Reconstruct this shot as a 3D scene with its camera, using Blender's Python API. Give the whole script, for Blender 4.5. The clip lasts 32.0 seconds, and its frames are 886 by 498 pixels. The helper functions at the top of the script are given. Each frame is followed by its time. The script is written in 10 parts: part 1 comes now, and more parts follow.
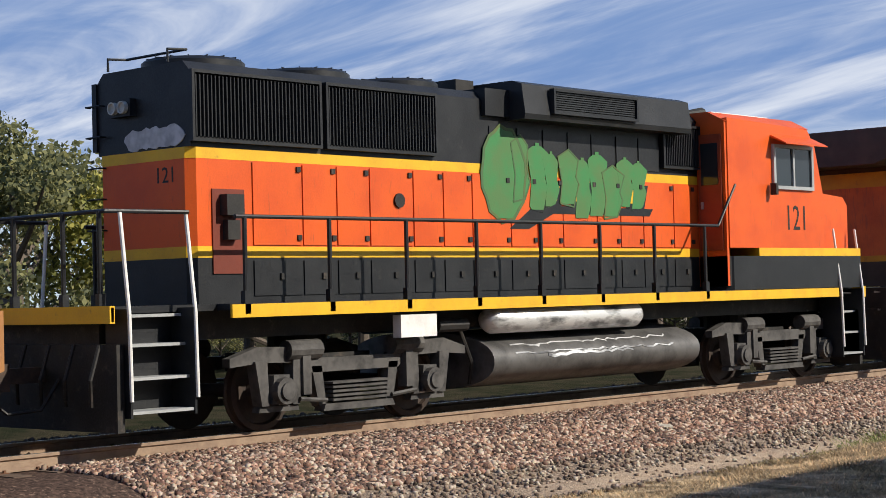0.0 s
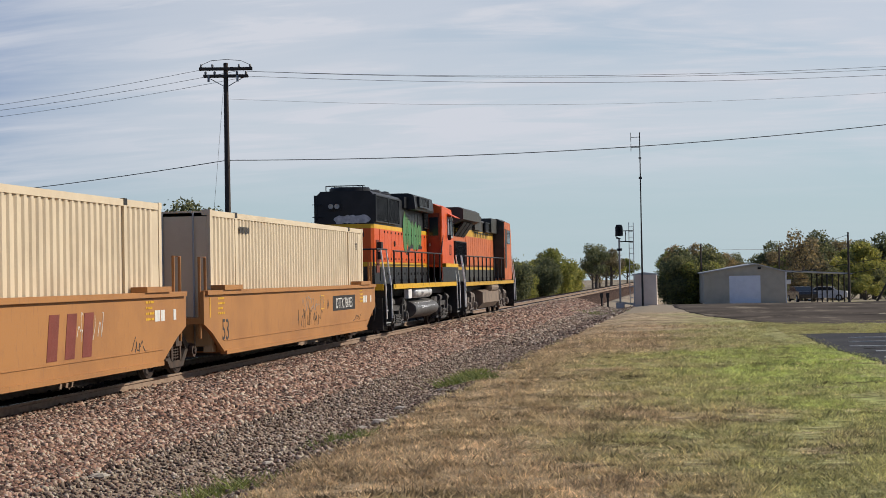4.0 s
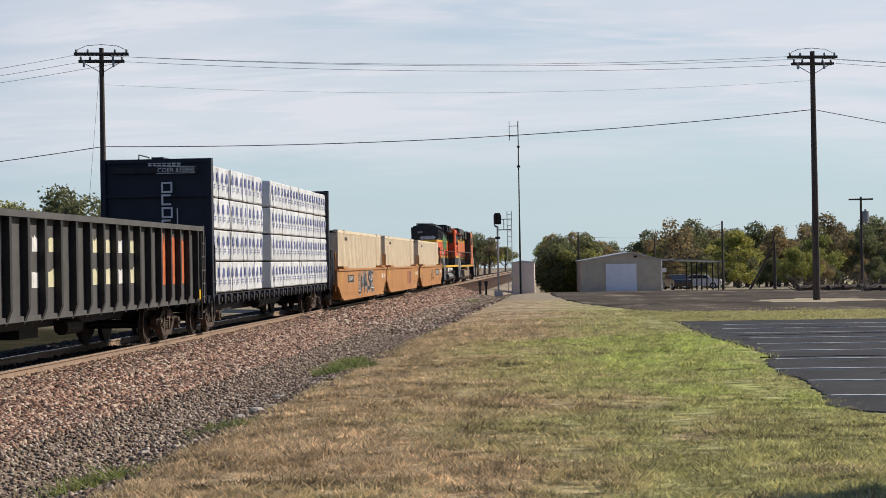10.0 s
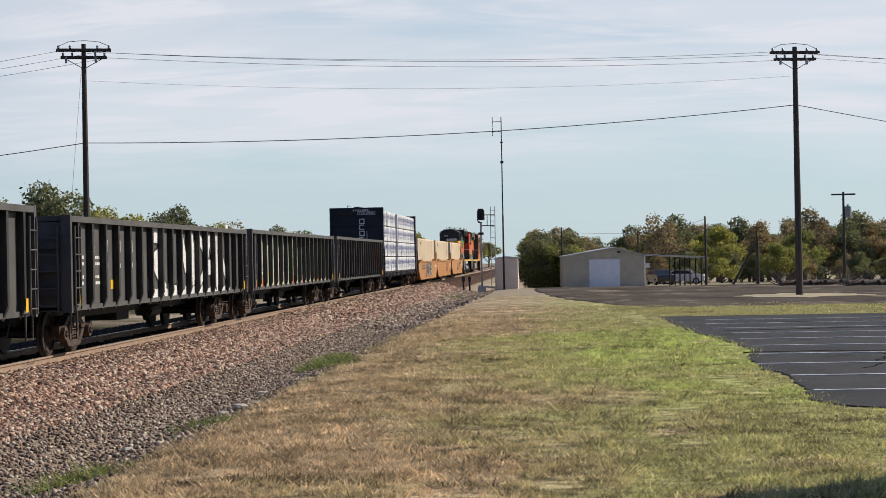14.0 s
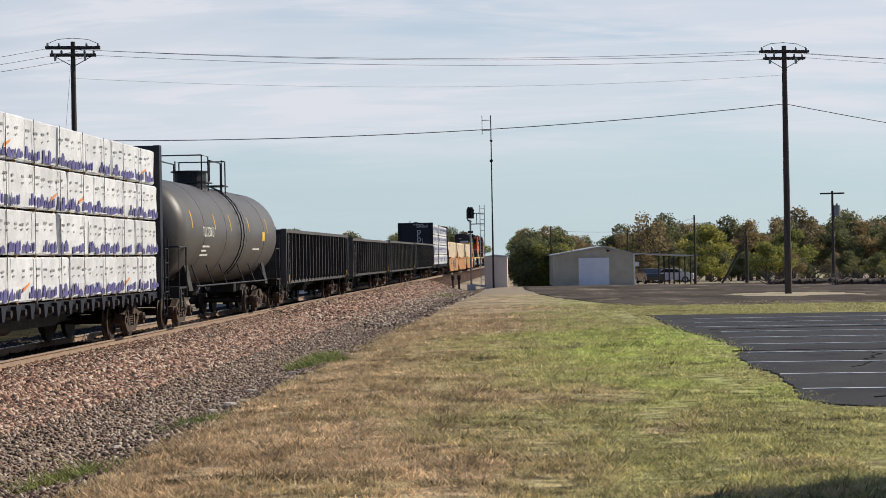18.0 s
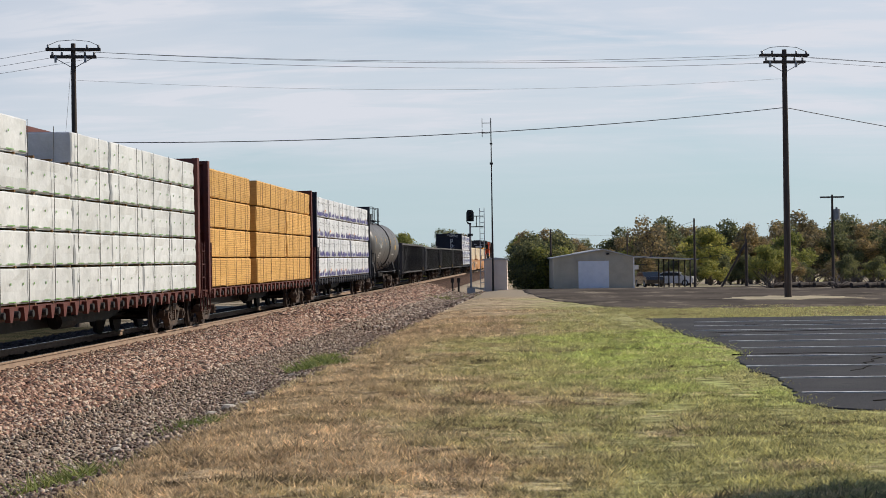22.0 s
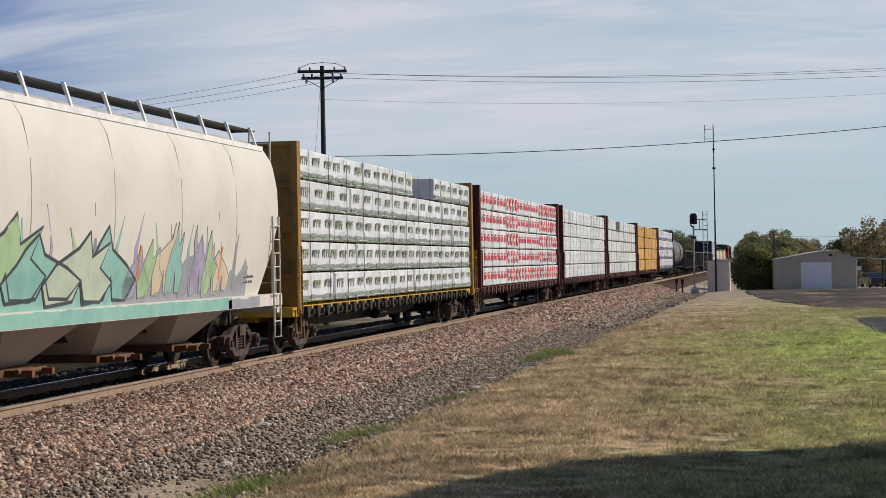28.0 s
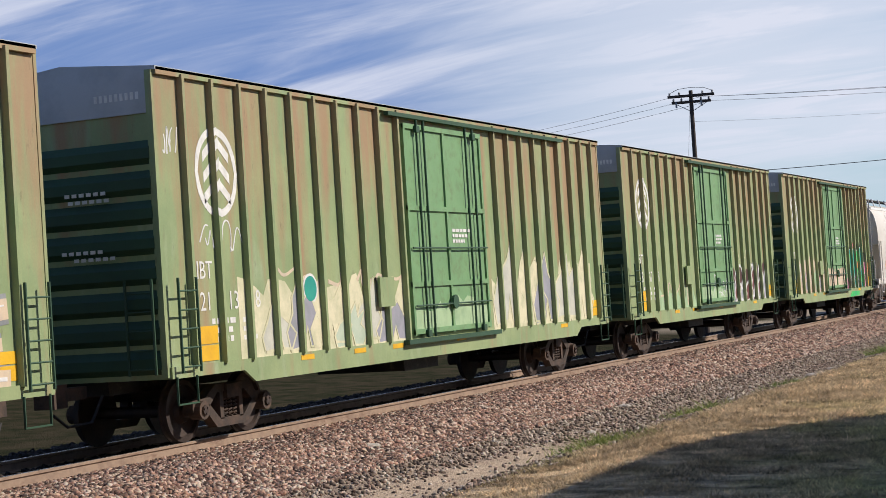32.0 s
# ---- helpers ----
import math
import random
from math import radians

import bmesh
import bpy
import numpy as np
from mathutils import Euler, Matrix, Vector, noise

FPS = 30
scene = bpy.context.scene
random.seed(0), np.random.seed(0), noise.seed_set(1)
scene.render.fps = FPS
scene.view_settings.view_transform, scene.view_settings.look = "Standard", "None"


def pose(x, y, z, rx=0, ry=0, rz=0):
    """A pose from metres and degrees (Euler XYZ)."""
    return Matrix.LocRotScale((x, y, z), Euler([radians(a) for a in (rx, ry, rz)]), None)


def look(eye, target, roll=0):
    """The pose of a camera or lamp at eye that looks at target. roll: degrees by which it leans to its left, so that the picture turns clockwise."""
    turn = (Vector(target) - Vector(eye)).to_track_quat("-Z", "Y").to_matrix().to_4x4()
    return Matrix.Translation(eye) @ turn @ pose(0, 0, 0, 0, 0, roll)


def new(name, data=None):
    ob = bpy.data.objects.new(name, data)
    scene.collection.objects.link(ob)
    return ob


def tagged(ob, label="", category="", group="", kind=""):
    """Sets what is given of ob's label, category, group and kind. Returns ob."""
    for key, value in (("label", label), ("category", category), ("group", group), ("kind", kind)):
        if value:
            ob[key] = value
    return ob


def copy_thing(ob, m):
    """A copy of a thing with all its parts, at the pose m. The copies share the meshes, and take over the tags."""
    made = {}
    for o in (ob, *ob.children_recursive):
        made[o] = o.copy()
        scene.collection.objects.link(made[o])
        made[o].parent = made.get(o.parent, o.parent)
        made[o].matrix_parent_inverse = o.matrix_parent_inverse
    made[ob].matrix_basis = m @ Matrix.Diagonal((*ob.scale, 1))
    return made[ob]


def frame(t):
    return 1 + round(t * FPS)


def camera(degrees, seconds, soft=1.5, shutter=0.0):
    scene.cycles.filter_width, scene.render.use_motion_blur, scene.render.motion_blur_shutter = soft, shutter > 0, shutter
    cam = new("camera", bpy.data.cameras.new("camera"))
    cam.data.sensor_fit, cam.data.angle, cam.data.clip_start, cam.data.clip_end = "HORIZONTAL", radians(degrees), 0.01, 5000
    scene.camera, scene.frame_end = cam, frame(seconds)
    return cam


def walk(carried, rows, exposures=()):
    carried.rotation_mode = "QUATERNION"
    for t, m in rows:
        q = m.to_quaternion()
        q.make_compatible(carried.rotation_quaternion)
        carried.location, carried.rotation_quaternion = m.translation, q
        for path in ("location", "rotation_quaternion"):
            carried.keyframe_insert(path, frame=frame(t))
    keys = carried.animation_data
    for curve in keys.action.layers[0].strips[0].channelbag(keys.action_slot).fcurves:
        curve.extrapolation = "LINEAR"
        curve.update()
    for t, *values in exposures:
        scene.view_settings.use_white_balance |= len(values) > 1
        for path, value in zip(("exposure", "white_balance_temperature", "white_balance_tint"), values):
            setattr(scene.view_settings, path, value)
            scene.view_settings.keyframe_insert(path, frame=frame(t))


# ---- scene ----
# Axes: y along the track in the running direction, x to its right, z up from the rail head.
cam = camera(28.9, 32.0, 0.4, 0.0)


def aim(x, y, z, yaw, pitch, lean):
    return pose(x, y, z, 0, 0, yaw) @ pose(0, 0, 0, 90 + pitch) @ pose(0, 0, 0, 0, 0, -lean)


walk(cam, [(r[0], aim(*r[1:])) for r in (
    (0, 6.16, -9.27, 1.67, 42.19, 1.53, 1.44), (0.5, 4.15, -11.48, 2.02, 27.78, 0.57, -0.12), (1, 3.47, -12.83, 2.1, 20.9, 0.38, -0.61),
    (1.5, 2.17, -9.16, 1.93, 17.99, 0.75, 0.03), (2, 1.01, -5.19, 1.86, 15.55, 0.97, 0.66), (2.5, 0.46, -3.12, 1.87, 13.01, 0.93, 0.65),
    (3, 0.17, -1.41, 1.85, 11.1, 0.94, 0.83), (3.5, 0.05, -0.5, 1.84, 9.51, 0.92, 0.91), (4, 0, 0, 1.83, 8.34, 0.92, 1.03),
    (4.5, 0, 0, 1.83, 7.53, 0.89, 1.06), (6.5, 0, 0, 1.83, 5.89, 0.78, 0.96), (7, 0, 0, 1.83, 5.68, 0.72, 0.95), (7.5, 0, 0, 1.83, 5.51, 0.67, 1.01),
    (8, 0, 0, 1.83, 5.32, 0.62, 1.06), (8.5, 0, 0, 1.83, 5.11, 0.61, 1.08), (9, 0, 0, 1.83, 4.86, 0.59, 1.06), (9.5, 0, 0, 1.83, 4.58, 0.54, 1.01),
    (10, 0, 0, 1.83, 4.31, 0.45, 0.98), (10.5, 0, 0, 1.83, 4.05, 0.35, 0.97), (11, 0, 0, 1.83, 3.83, 0.26, 0.98),
    (11.5, 0, 0, 1.83, 3.68, 0.19, 1.02), (12, 0, 0, 1.83, 3.65, 0.16, 1.1), (12.5, 0, 0, 1.83, 3.68, 0.17, 1.07), (13, 0, 0, 1.83, 3.74, 0.21, 1.1),
    (13.5, 0, 0, 1.83, 3.76, 0.27, 1.12), (14, 0, 0, 1.83, 3.76, 0.3, 1.1), (14.5, 0, 0, 1.83, 3.72, 0.33, 1.06),
    (16.5, 0, 0, 1.83, 3.48, 0.3, 1.05), (17, 0, 0, 1.83, 3.43, 0.29, 1.07), (17.5, 0, 0, 1.83, 3.41, 0.27, 1.07),
    (18, 0, 0, 1.83, 3.41, 0.24, 1.02), (18.5, 0, 0, 1.83, 3.4, 0.19, 0.99), (19, 0, 0, 1.83, 3.4, 0.15, 0.99), (19.5, 0, 0, 1.83, 3.4, 0.11, 0.95),
    (20, 0, 0, 1.83, 3.43, 0.12, 0.94), (20.5, 0, 0, 1.83, 3.46, 0.14, 0.94), (21, 0, 0, 1.83, 3.47, 0.2, 0.9), (21.5, 0, 0, 1.83, 3.45, 0.28, 0.89),
    (22, 0, 0, 1.83, 3.4, 0.33, 0.87), (22.5, 0, 0, 1.83, 3.37, 0.37, 0.94), (23, 0, 0, 1.83, 3.39, 0.35, 1.02),
    (23.5, 0, 0, 1.83, 3.52, 0.35, 1.14), (24, 0, 0, 1.83, 3.83, 0.35, 1.18), (24.5, 0, 0, 1.83, 4.3, 0.36, 1.25),
    (26.5, 0, 0, 1.83, 7.79, 0.46, 1.48), (27, 0.09, -0.91, 1.86, 8.9, 0.53, 1.64), (27.5, 0.45, -3.95, 1.94, 9.85, 0.45, 1.26),
    (28, 0.76, -5.81, 1.97, 11, 0.47, 1.06), (28.5, 1.11, -7.48, 2, 12.27, 0.5, 0.95), (29, 1.42, -8.69, 2.01, 13.6, 0.54, 0.82),
    (29.5, 1.75, -9.77, 2.01, 14.98, 0.61, 0.82), (30, 2.11, -10.76, 2.01, 16.37, 0.68, 0.86), (30.5, 2.46, -11.74, 2.02, 17.68, 0.73, 0.79),
    (31, 2.95, -13.13, 2.06, 18.94, 0.7, 0.74), (31.5, 3.13, -12.59, 1.96, 21.15, 1.06, 1.95), (32, 3.42, -11.87, 1.88, 24.06, 1.54, 3.68),
)], exposures=((0, 0.24, 6450, 9), (1.2, 0.02, 6300, 10), (3.0, -0.1, 6450, 11), (4.5, -0.06, 6500, 11), (8.0, 0.06, 6550, 11), (13.0, 0.14, 6650, 11), (18.0, 0.1, 6600, 11), (22.0, 0.06, 6550, 11), (26.5, -0.05, 6500, 11), (28.0, -0.12, 6400, 11), (31.0, 0.08, 6300, 13), (32.0, 0.12, 6250, 14)))

# ---- world and sun ----
SUN_EL, SUN_AZ = 34.0, 64.0        # azimuth clockwise from +y
world = bpy.data.worlds.new("world")
scene.world = world
world.use_nodes = True
wn, wl = world.node_tree.nodes, world.node_tree.links
wn.clear()
w_out = wn.new("ShaderNodeOutputWorld")
w_bg = wn.new("ShaderNodeBackground")
w_sky = wn.new("ShaderNodeTexSky")
w_sky.sky_type = "NISHITA"
w_sky.sun_disc = False
w_sky.sun_elevation, w_sky.sun_rotation = radians(SUN_EL), radians(SUN_AZ)
w_sky.air_density, w_sky.dust_density, w_sky.ozone_density = 1.0, 0.0, 3.0
w_tc = wn.new("ShaderNodeTexCoord")
w_sep = wn.new("ShaderNodeSeparateXYZ")
wl.new(w_tc.outputs["Generated"], w_sep.inputs[0])


def wmath(op, a, b=None):
    n = wn.new("ShaderNodeMath")
    n.operation = op
    for i, s in enumerate((a, b)):
        if s is None:
            continue
        if isinstance(s, (int, float)):
            n.inputs[i].default_value = s
        else:
            wl.new(s, n.inputs[i])
    return n.outputs[0]


# thin high cloud lies on a flat layer overhead: divide the direction by its height
w_up = wmath("ADD", wmath("MAXIMUM", w_sep.outputs["Z"], 0.0), 0.16)
w_cx, w_cy = wmath("DIVIDE", w_sep.outputs["X"], w_up), wmath("DIVIDE", w_sep.outputs["Y"], w_up)
w_comb = wn.new("ShaderNodeCombineXYZ")
wl.new(w_cx, w_comb.inputs[0]), wl.new(w_cy, w_comb.inputs[1])


def cloud_noise(scale, rot, stretch, detail, distort, seed):
    mp = wn.new("ShaderNodeMapping")
    mp.inputs["Rotation"].default_value = (0, 0, radians(rot))
    mp.inputs["Scale"].default_value = stretch
    mp.inputs["Location"].default_value = (seed, seed * 0.37, 0)
    wl.new(w_comb.outputs[0], mp.inputs[0])
    n = wn.new("ShaderNodeTexNoise")
    n.inputs["Scale"].default_value, n.inputs["Detail"].default_value = scale, detail
    n.inputs["Roughness"].default_value, n.inputs["Distortion"].default_value = 0.58, distort
    wl.new(mp.outputs[0], n.inputs["Vector"])
    return n.outputs["Fac"]


def wramp(sock, lo, hi):
    n = wn.new("ShaderNodeMapRange")
    n.interpolation_type = "SMOOTHSTEP"
    n.inputs["From Min"].default_value, n.inputs["From Max"].default_value = lo, hi
    wl.new(sock, n.inputs["Value"])
    return n.outputs["Result"]


w_big = wramp(cloud_noise(0.50, 18, (1.0, 1.7, 1), 5, 0.6, 3.1), 0.24, 0.52)
w_wisp = wramp(cloud_noise(1.5, -28, (1.0, 3.6, 1), 8, 0.9, 7.7), 0.40, 0.68)
w_fine = wramp(cloud_noise(4.5, 40, (1.0, 2.2, 1), 8, 0.6, 1.3), 0.38, 0.70)
w_fac = wmath("ADD", wmath("MULTIPLY", w_big, 0.72), wmath("MULTIPLY", wmath("MULTIPLY", w_wisp, 0.55), wmath("ADD", wmath("MULTIPLY", w_fine, 0.6), 0.4)))
w_low = wramp(w_sep.outputs["Z"], 0.034, 0.085)
w_fac = wmath("MULTIPLY", wmath("MINIMUM", w_fac, 0.95), wmath("ADD", wmath("MULTIPLY", w_low, 0.85), 0.15))
# clearer sky with streaks of cirrus to the left of the line; hardly any cloud overhead
w_left = wramp(wmath("DIVIDE", wmath("MULTIPLY", w_sep.outputs["X"], -1.0), wmath("ADD", wmath("ABSOLUTE", w_sep.outputs["Y"]), 0.01)), 0.24, 0.52)
w_cirrus = wramp(cloud_noise(0.85, -20, (0.6, 2.0, 1), 9, 2.2, 5.3), 0.36, 0.72)
w_streak = wramp(cloud_noise(2.4, 34, (0.6, 2.0, 1), 8, 1.4, 2.2), 0.36, 0.78)
w_thin = wmath("MINIMUM", wmath("ADD", wmath("MULTIPLY", w_cirrus, 0.74), wmath("MULTIPLY", w_streak, 0.24)), 0.92)
w_fac = wmath("ADD", wmath("MULTIPLY", w_fac, wmath("SUBTRACT", 1.0, w_left)), wmath("MULTIPLY", w_thin, w_left))
# the sky behind the viewpoint is clearer too
w_back = wramp(w_sep.outputs["Y"], -0.35, 0.30)
w_fac = wmath("MULTIPLY", w_fac, wmath("ADD", wmath("MULTIPLY", w_back, 0.8), 0.2))
w_high = wramp(w_sep.outputs["Z"], 0.22, 0.5)
w_fac = wmath("MULTIPLY", w_fac, wmath("SUBTRACT", 1.0, wmath("MULTIPLY", w_high, 0.8)))
w_haze = wn.new("ShaderNodeMixRGB")
w_hz = wmath("SUBTRACT", 1.0, wramp(w_sep.outputs["Z"], -0.02, 0.22))
wl.new(wmath("MULTIPLY", wmath("MULTIPLY", w_hz, 0.85), wmath("ADD", wmath("MULTIPLY", w_back, 0.65), 0.35)), w_haze.inputs["Fac"])
wl.new(w_sky.outputs[0], w_haze.inputs["Color1"])
w_haze.inputs["Color2"].default_value = (4.3, 5.9, 6.9, 1)
w_deep = wn.new("ShaderNodeMixRGB")
wl.new(wmath("MAXIMUM", wmath("MULTIPLY", w_left, wramp(w_sep.outputs["Z"], 0.0, 0.11)), wmath("MULTIPLY", wmath("SUBTRACT", 1.0, w_back), 0.85)), w_deep.inputs["Fac"])
wl.new(w_haze.outputs[0], w_deep.inputs["Color1"])
w_deep.inputs["Color2"].default_value = (1.7, 2.75, 5.2, 1)
w_mix = wn.new("ShaderNodeMixRGB")
wl.new(w_fac, w_mix.inputs["Fac"])
wl.new(w_deep.outputs[0], w_mix.inputs["Color1"])
w_mix.inputs["Color2"].default_value = (7.1, 7.4, 8.1, 1)
w_top = wn.new("ShaderNodeMixRGB")
wl.new(wmath("MULTIPLY", w_high, 0.75), w_top.inputs["Fac"])
wl.new(w_mix.outputs[0], w_top.inputs["Color1"])
w_top.inputs["Color2"].default_value = (0.8, 1.6, 3.6, 1)
wl.new(w_top.outputs[0], w_bg.inputs["Color"])
w_bg.inputs["Strength"].default_value = 0.095
wl.new(w_bg.outputs[0], w_out.inputs[0])

sun_data = bpy.data.lights.new("sun", "SUN")
sun_data.energy, sun_data.angle, sun_data.color = 5.0, radians(0.6), (1.0, 0.92, 0.80)
sun = new("sun", sun_data)
_e, _a = radians(SUN_EL), radians(SUN_AZ)
SUN_DIR = Vector((math.cos(_e) * math.sin(_a), math.cos(_e) * math.cos(_a), math.sin(_e)))
sun.matrix_basis = look((40, 20, 60), Vector((40, 20, 60)) - SUN_DIR)

# ---- geometry helpers ----


class Geo:
    """Collects faces of one part."""

    def __init__(self):
        self.v, self.f, self.starts = [], [], []

    def add(self, verts, faces):
        n = len(self.v)
        self.starts.append((n, len(self.f)))
        self.v += [tuple(p) for p in verts]
        self.f += [tuple(i + n for i in q) for q in faces]
        return self

    def box(self, x0, x1, y0, y1, z0, z1):
        return self.add([(x0, y0, z0), (x1, y0, z0), (x1, y1, z0), (x0, y1, z0), (x0, y0, z1), (x1, y0, z1), (x1, y1, z1), (x0, y1, z1)],
                        [(3, 2, 1, 0), (4, 5, 6, 7), (0, 1, 5, 4), (1, 2, 6, 5), (2, 3, 7, 6), (3, 0, 4, 7)])

    def prism(self, pts, axis, a, b):
        """Outline pts (counter-clockwise or not) swept along an axis from a to b. axis 0: pts are (y, z); 1: (x, z); 2: (x, y)."""
        n = len(pts)

        def at(p, k):
            return (k, p[0], p[1]) if axis == 0 else (p[0], k, p[1]) if axis == 1 else (p[0], p[1], k)
        vs = [at(p, a) for p in pts] + [at(p, b) for p in pts]
        fs = [tuple(range(n - 1, -1, -1)), tuple(range(n, 2 * n))] + [(i, (i + 1) % n, n + (i + 1) % n, n + i) for i in range(n)]
        return self.add(vs, fs)

    def cyl(self, p, q, r, n=12, r2=None, caps=True):
        p, q = Vector(p), Vector(q)
        d = (q - p).normalized()
        u = d.cross(Vector((0, 0, 1)) if abs(d.z) < 0.9 else Vector((1, 0, 0))).normalized()
        w = d.cross(u)
        r2 = r if r2 is None else r2
        ring = [(math.cos(2 * math.pi * i / n), math.sin(2 * math.pi * i / n)) for i in range(n)]
        vs = [p + (u * c + w * s) * r for c, s in ring] + [q + (u * c + w * s) * r2 for c, s in ring]
        fs = [(i, (i + 1) % n, n + (i + 1) % n, n + i) for i in range(n)]
        if caps:
            fs += [tuple(range(n - 1, -1, -1)), tuple(range(n, 2 * n))]
        return self.add(vs, fs)

    def tube(self, pts, r, n=6):
        """A bent round bar in one piece."""
        ps = [Vector(p) for p in pts]
        vs, fs = [], []
        u = None
        for k, p in enumerate(ps):
            d = (ps[min(k + 1, len(ps) - 1)] - ps[max(k - 1, 0)]).normalized()
            if u is None:
                u = d.cross(Vector((0, 0, 1)) if abs(d.z) < 0.9 else Vector((1, 0, 0)))
            u = (u - d * u.dot(d)).normalized()
            w = d.cross(u)
            vs += [p + (u * math.cos(2 * math.pi * i / n) + w * math.sin(2 * math.pi * i / n)) * r for i in range(n)]
        for k in range(len(ps) - 1):
            fs += [(k * n + i, k * n + (i + 1) % n, (k + 1) * n + (i + 1) % n, (k + 1) * n + i) for i in range(n)]
        fs += [tuple(range(n - 1, -1, -1)), tuple(range((len(ps) - 1) * n, len(ps) * n))]
        return self.add(vs, fs)

    def lathe(self, prof, c, axis=0, n=20):
        """prof: (along, radius) pairs turned round an axis through c."""
        vs, fs = [], []
        for k, (a, r) in enumerate(prof):
            for i in range(n):
                s, t = r * math.cos(2 * math.pi * i / n), r * math.sin(2 * math.pi * i / n)
                vs.append((c[0] + a, c[1] + s, c[2] + t) if axis == 0 else (c[0] + s, c[1] + a, c[2] + t) if axis == 1 else (c[0] + s, c[1] + t, c[2] + a))
        for k in range(len(prof) - 1):
            for i in range(n):
                j = (i + 1) % n
                fs.append((k * n + i, k * n + j, (k + 1) * n + j, (k + 1) * n + i))
        fs += [tuple(range(n)), tuple(range((len(prof) - 1) * n, len(prof) * n))]
        return self.add(vs, fs)

    def mesh(self, name, material, smooth=None):
        me = bpy.data.meshes.new(name)
        me.from_pydata(self.v, [], self.f)
        bm = bmesh.new()
        bm.from_mesh(me)
        bmesh.ops.recalc_face_normals(bm, faces=bm.faces)
        bm.to_mesh(me)
        bm.free()
        if material:
            me.materials.append(material)
        if smooth:
            for p in me.polygons:
                p.use_smooth = True
            me.set_sharp_from_angle(angle=radians(smooth))
        me.update()
        return me


def pieces(name, geo, material, parent, label=""):
    """Links each primitive of a Geo as a part of its own."""
    marks = geo.starts + [(len(geo.v), len(geo.f))]
    made = []
    for (v0, f0), (v1, f1) in zip(marks, marks[1:]):
        one = Geo()
        one.v, one.f = geo.v[v0:v1], [tuple(i - v0 for i in q) for q in geo.f[f0:f1]]
        made.append(part(name, one, material, parent, label))
    return made


def part(name, geo, material, parent, label="", smooth=None, at=None):
    """Links a Geo, or a mesh already made, as ONE mesh object under a thing or a part."""
    me = geo.mesh(name, material, smooth) if isinstance(geo, Geo) else geo
    ob = new(name, me)
    if parent is not None:
        ob.parent = parent
    if at is not None:
        ob.matrix_basis = at
    return tagged(ob, label, kind="stuff" if name in ("print", "stencil") else "")


def thing(name, label, category, m=None, group=""):
    ob = new(name)
    ob.empty_display_size = 0.2
    if m is not None:
        ob.matrix_basis = m
    return tagged(ob, label, category, group)


def solid(name, geo, material, label="", category="", kind="", smooth=None, group=""):
    return tagged(part(name, geo, material, None, smooth=smooth), label, category, group, kind)


def words(text, size, material, parent, m, name="lettering", label="", squeeze=1.0):
    """Built-in font, as flat letters 3 mm thick; local x runs along the line, y up."""
    cu = bpy.data.curves.new(name, "FONT")
    cu.body, cu.size, cu.extrude, cu.align_x, cu.resolution_u = text, size, 0.0015, "CENTER", 2
    tmp = bpy.data.objects.new("tmp", cu)
    scene.collection.objects.link(tmp)
    bpy.context.view_layer.update()
    me = bpy.data.meshes.new_from_object(tmp)
    bpy.data.objects.remove(tmp)
    me.transform(Matrix.Diagonal((squeeze, 1, 1, 1)))
    me.materials.clear()
    me.materials.append(material)
    return part(name, me, None, parent, label, at=m)


# on the side that faces +x: letters run towards +y; on the rear end (facing -y) they run towards +x
def on_side(x, y, z):
    return pose(x, y, z, 90, 0, 90)


def on_rear(x, y, z):
    return pose(x, y, z, 90, 0, 0)


# ---- materials ----
MATS = {}


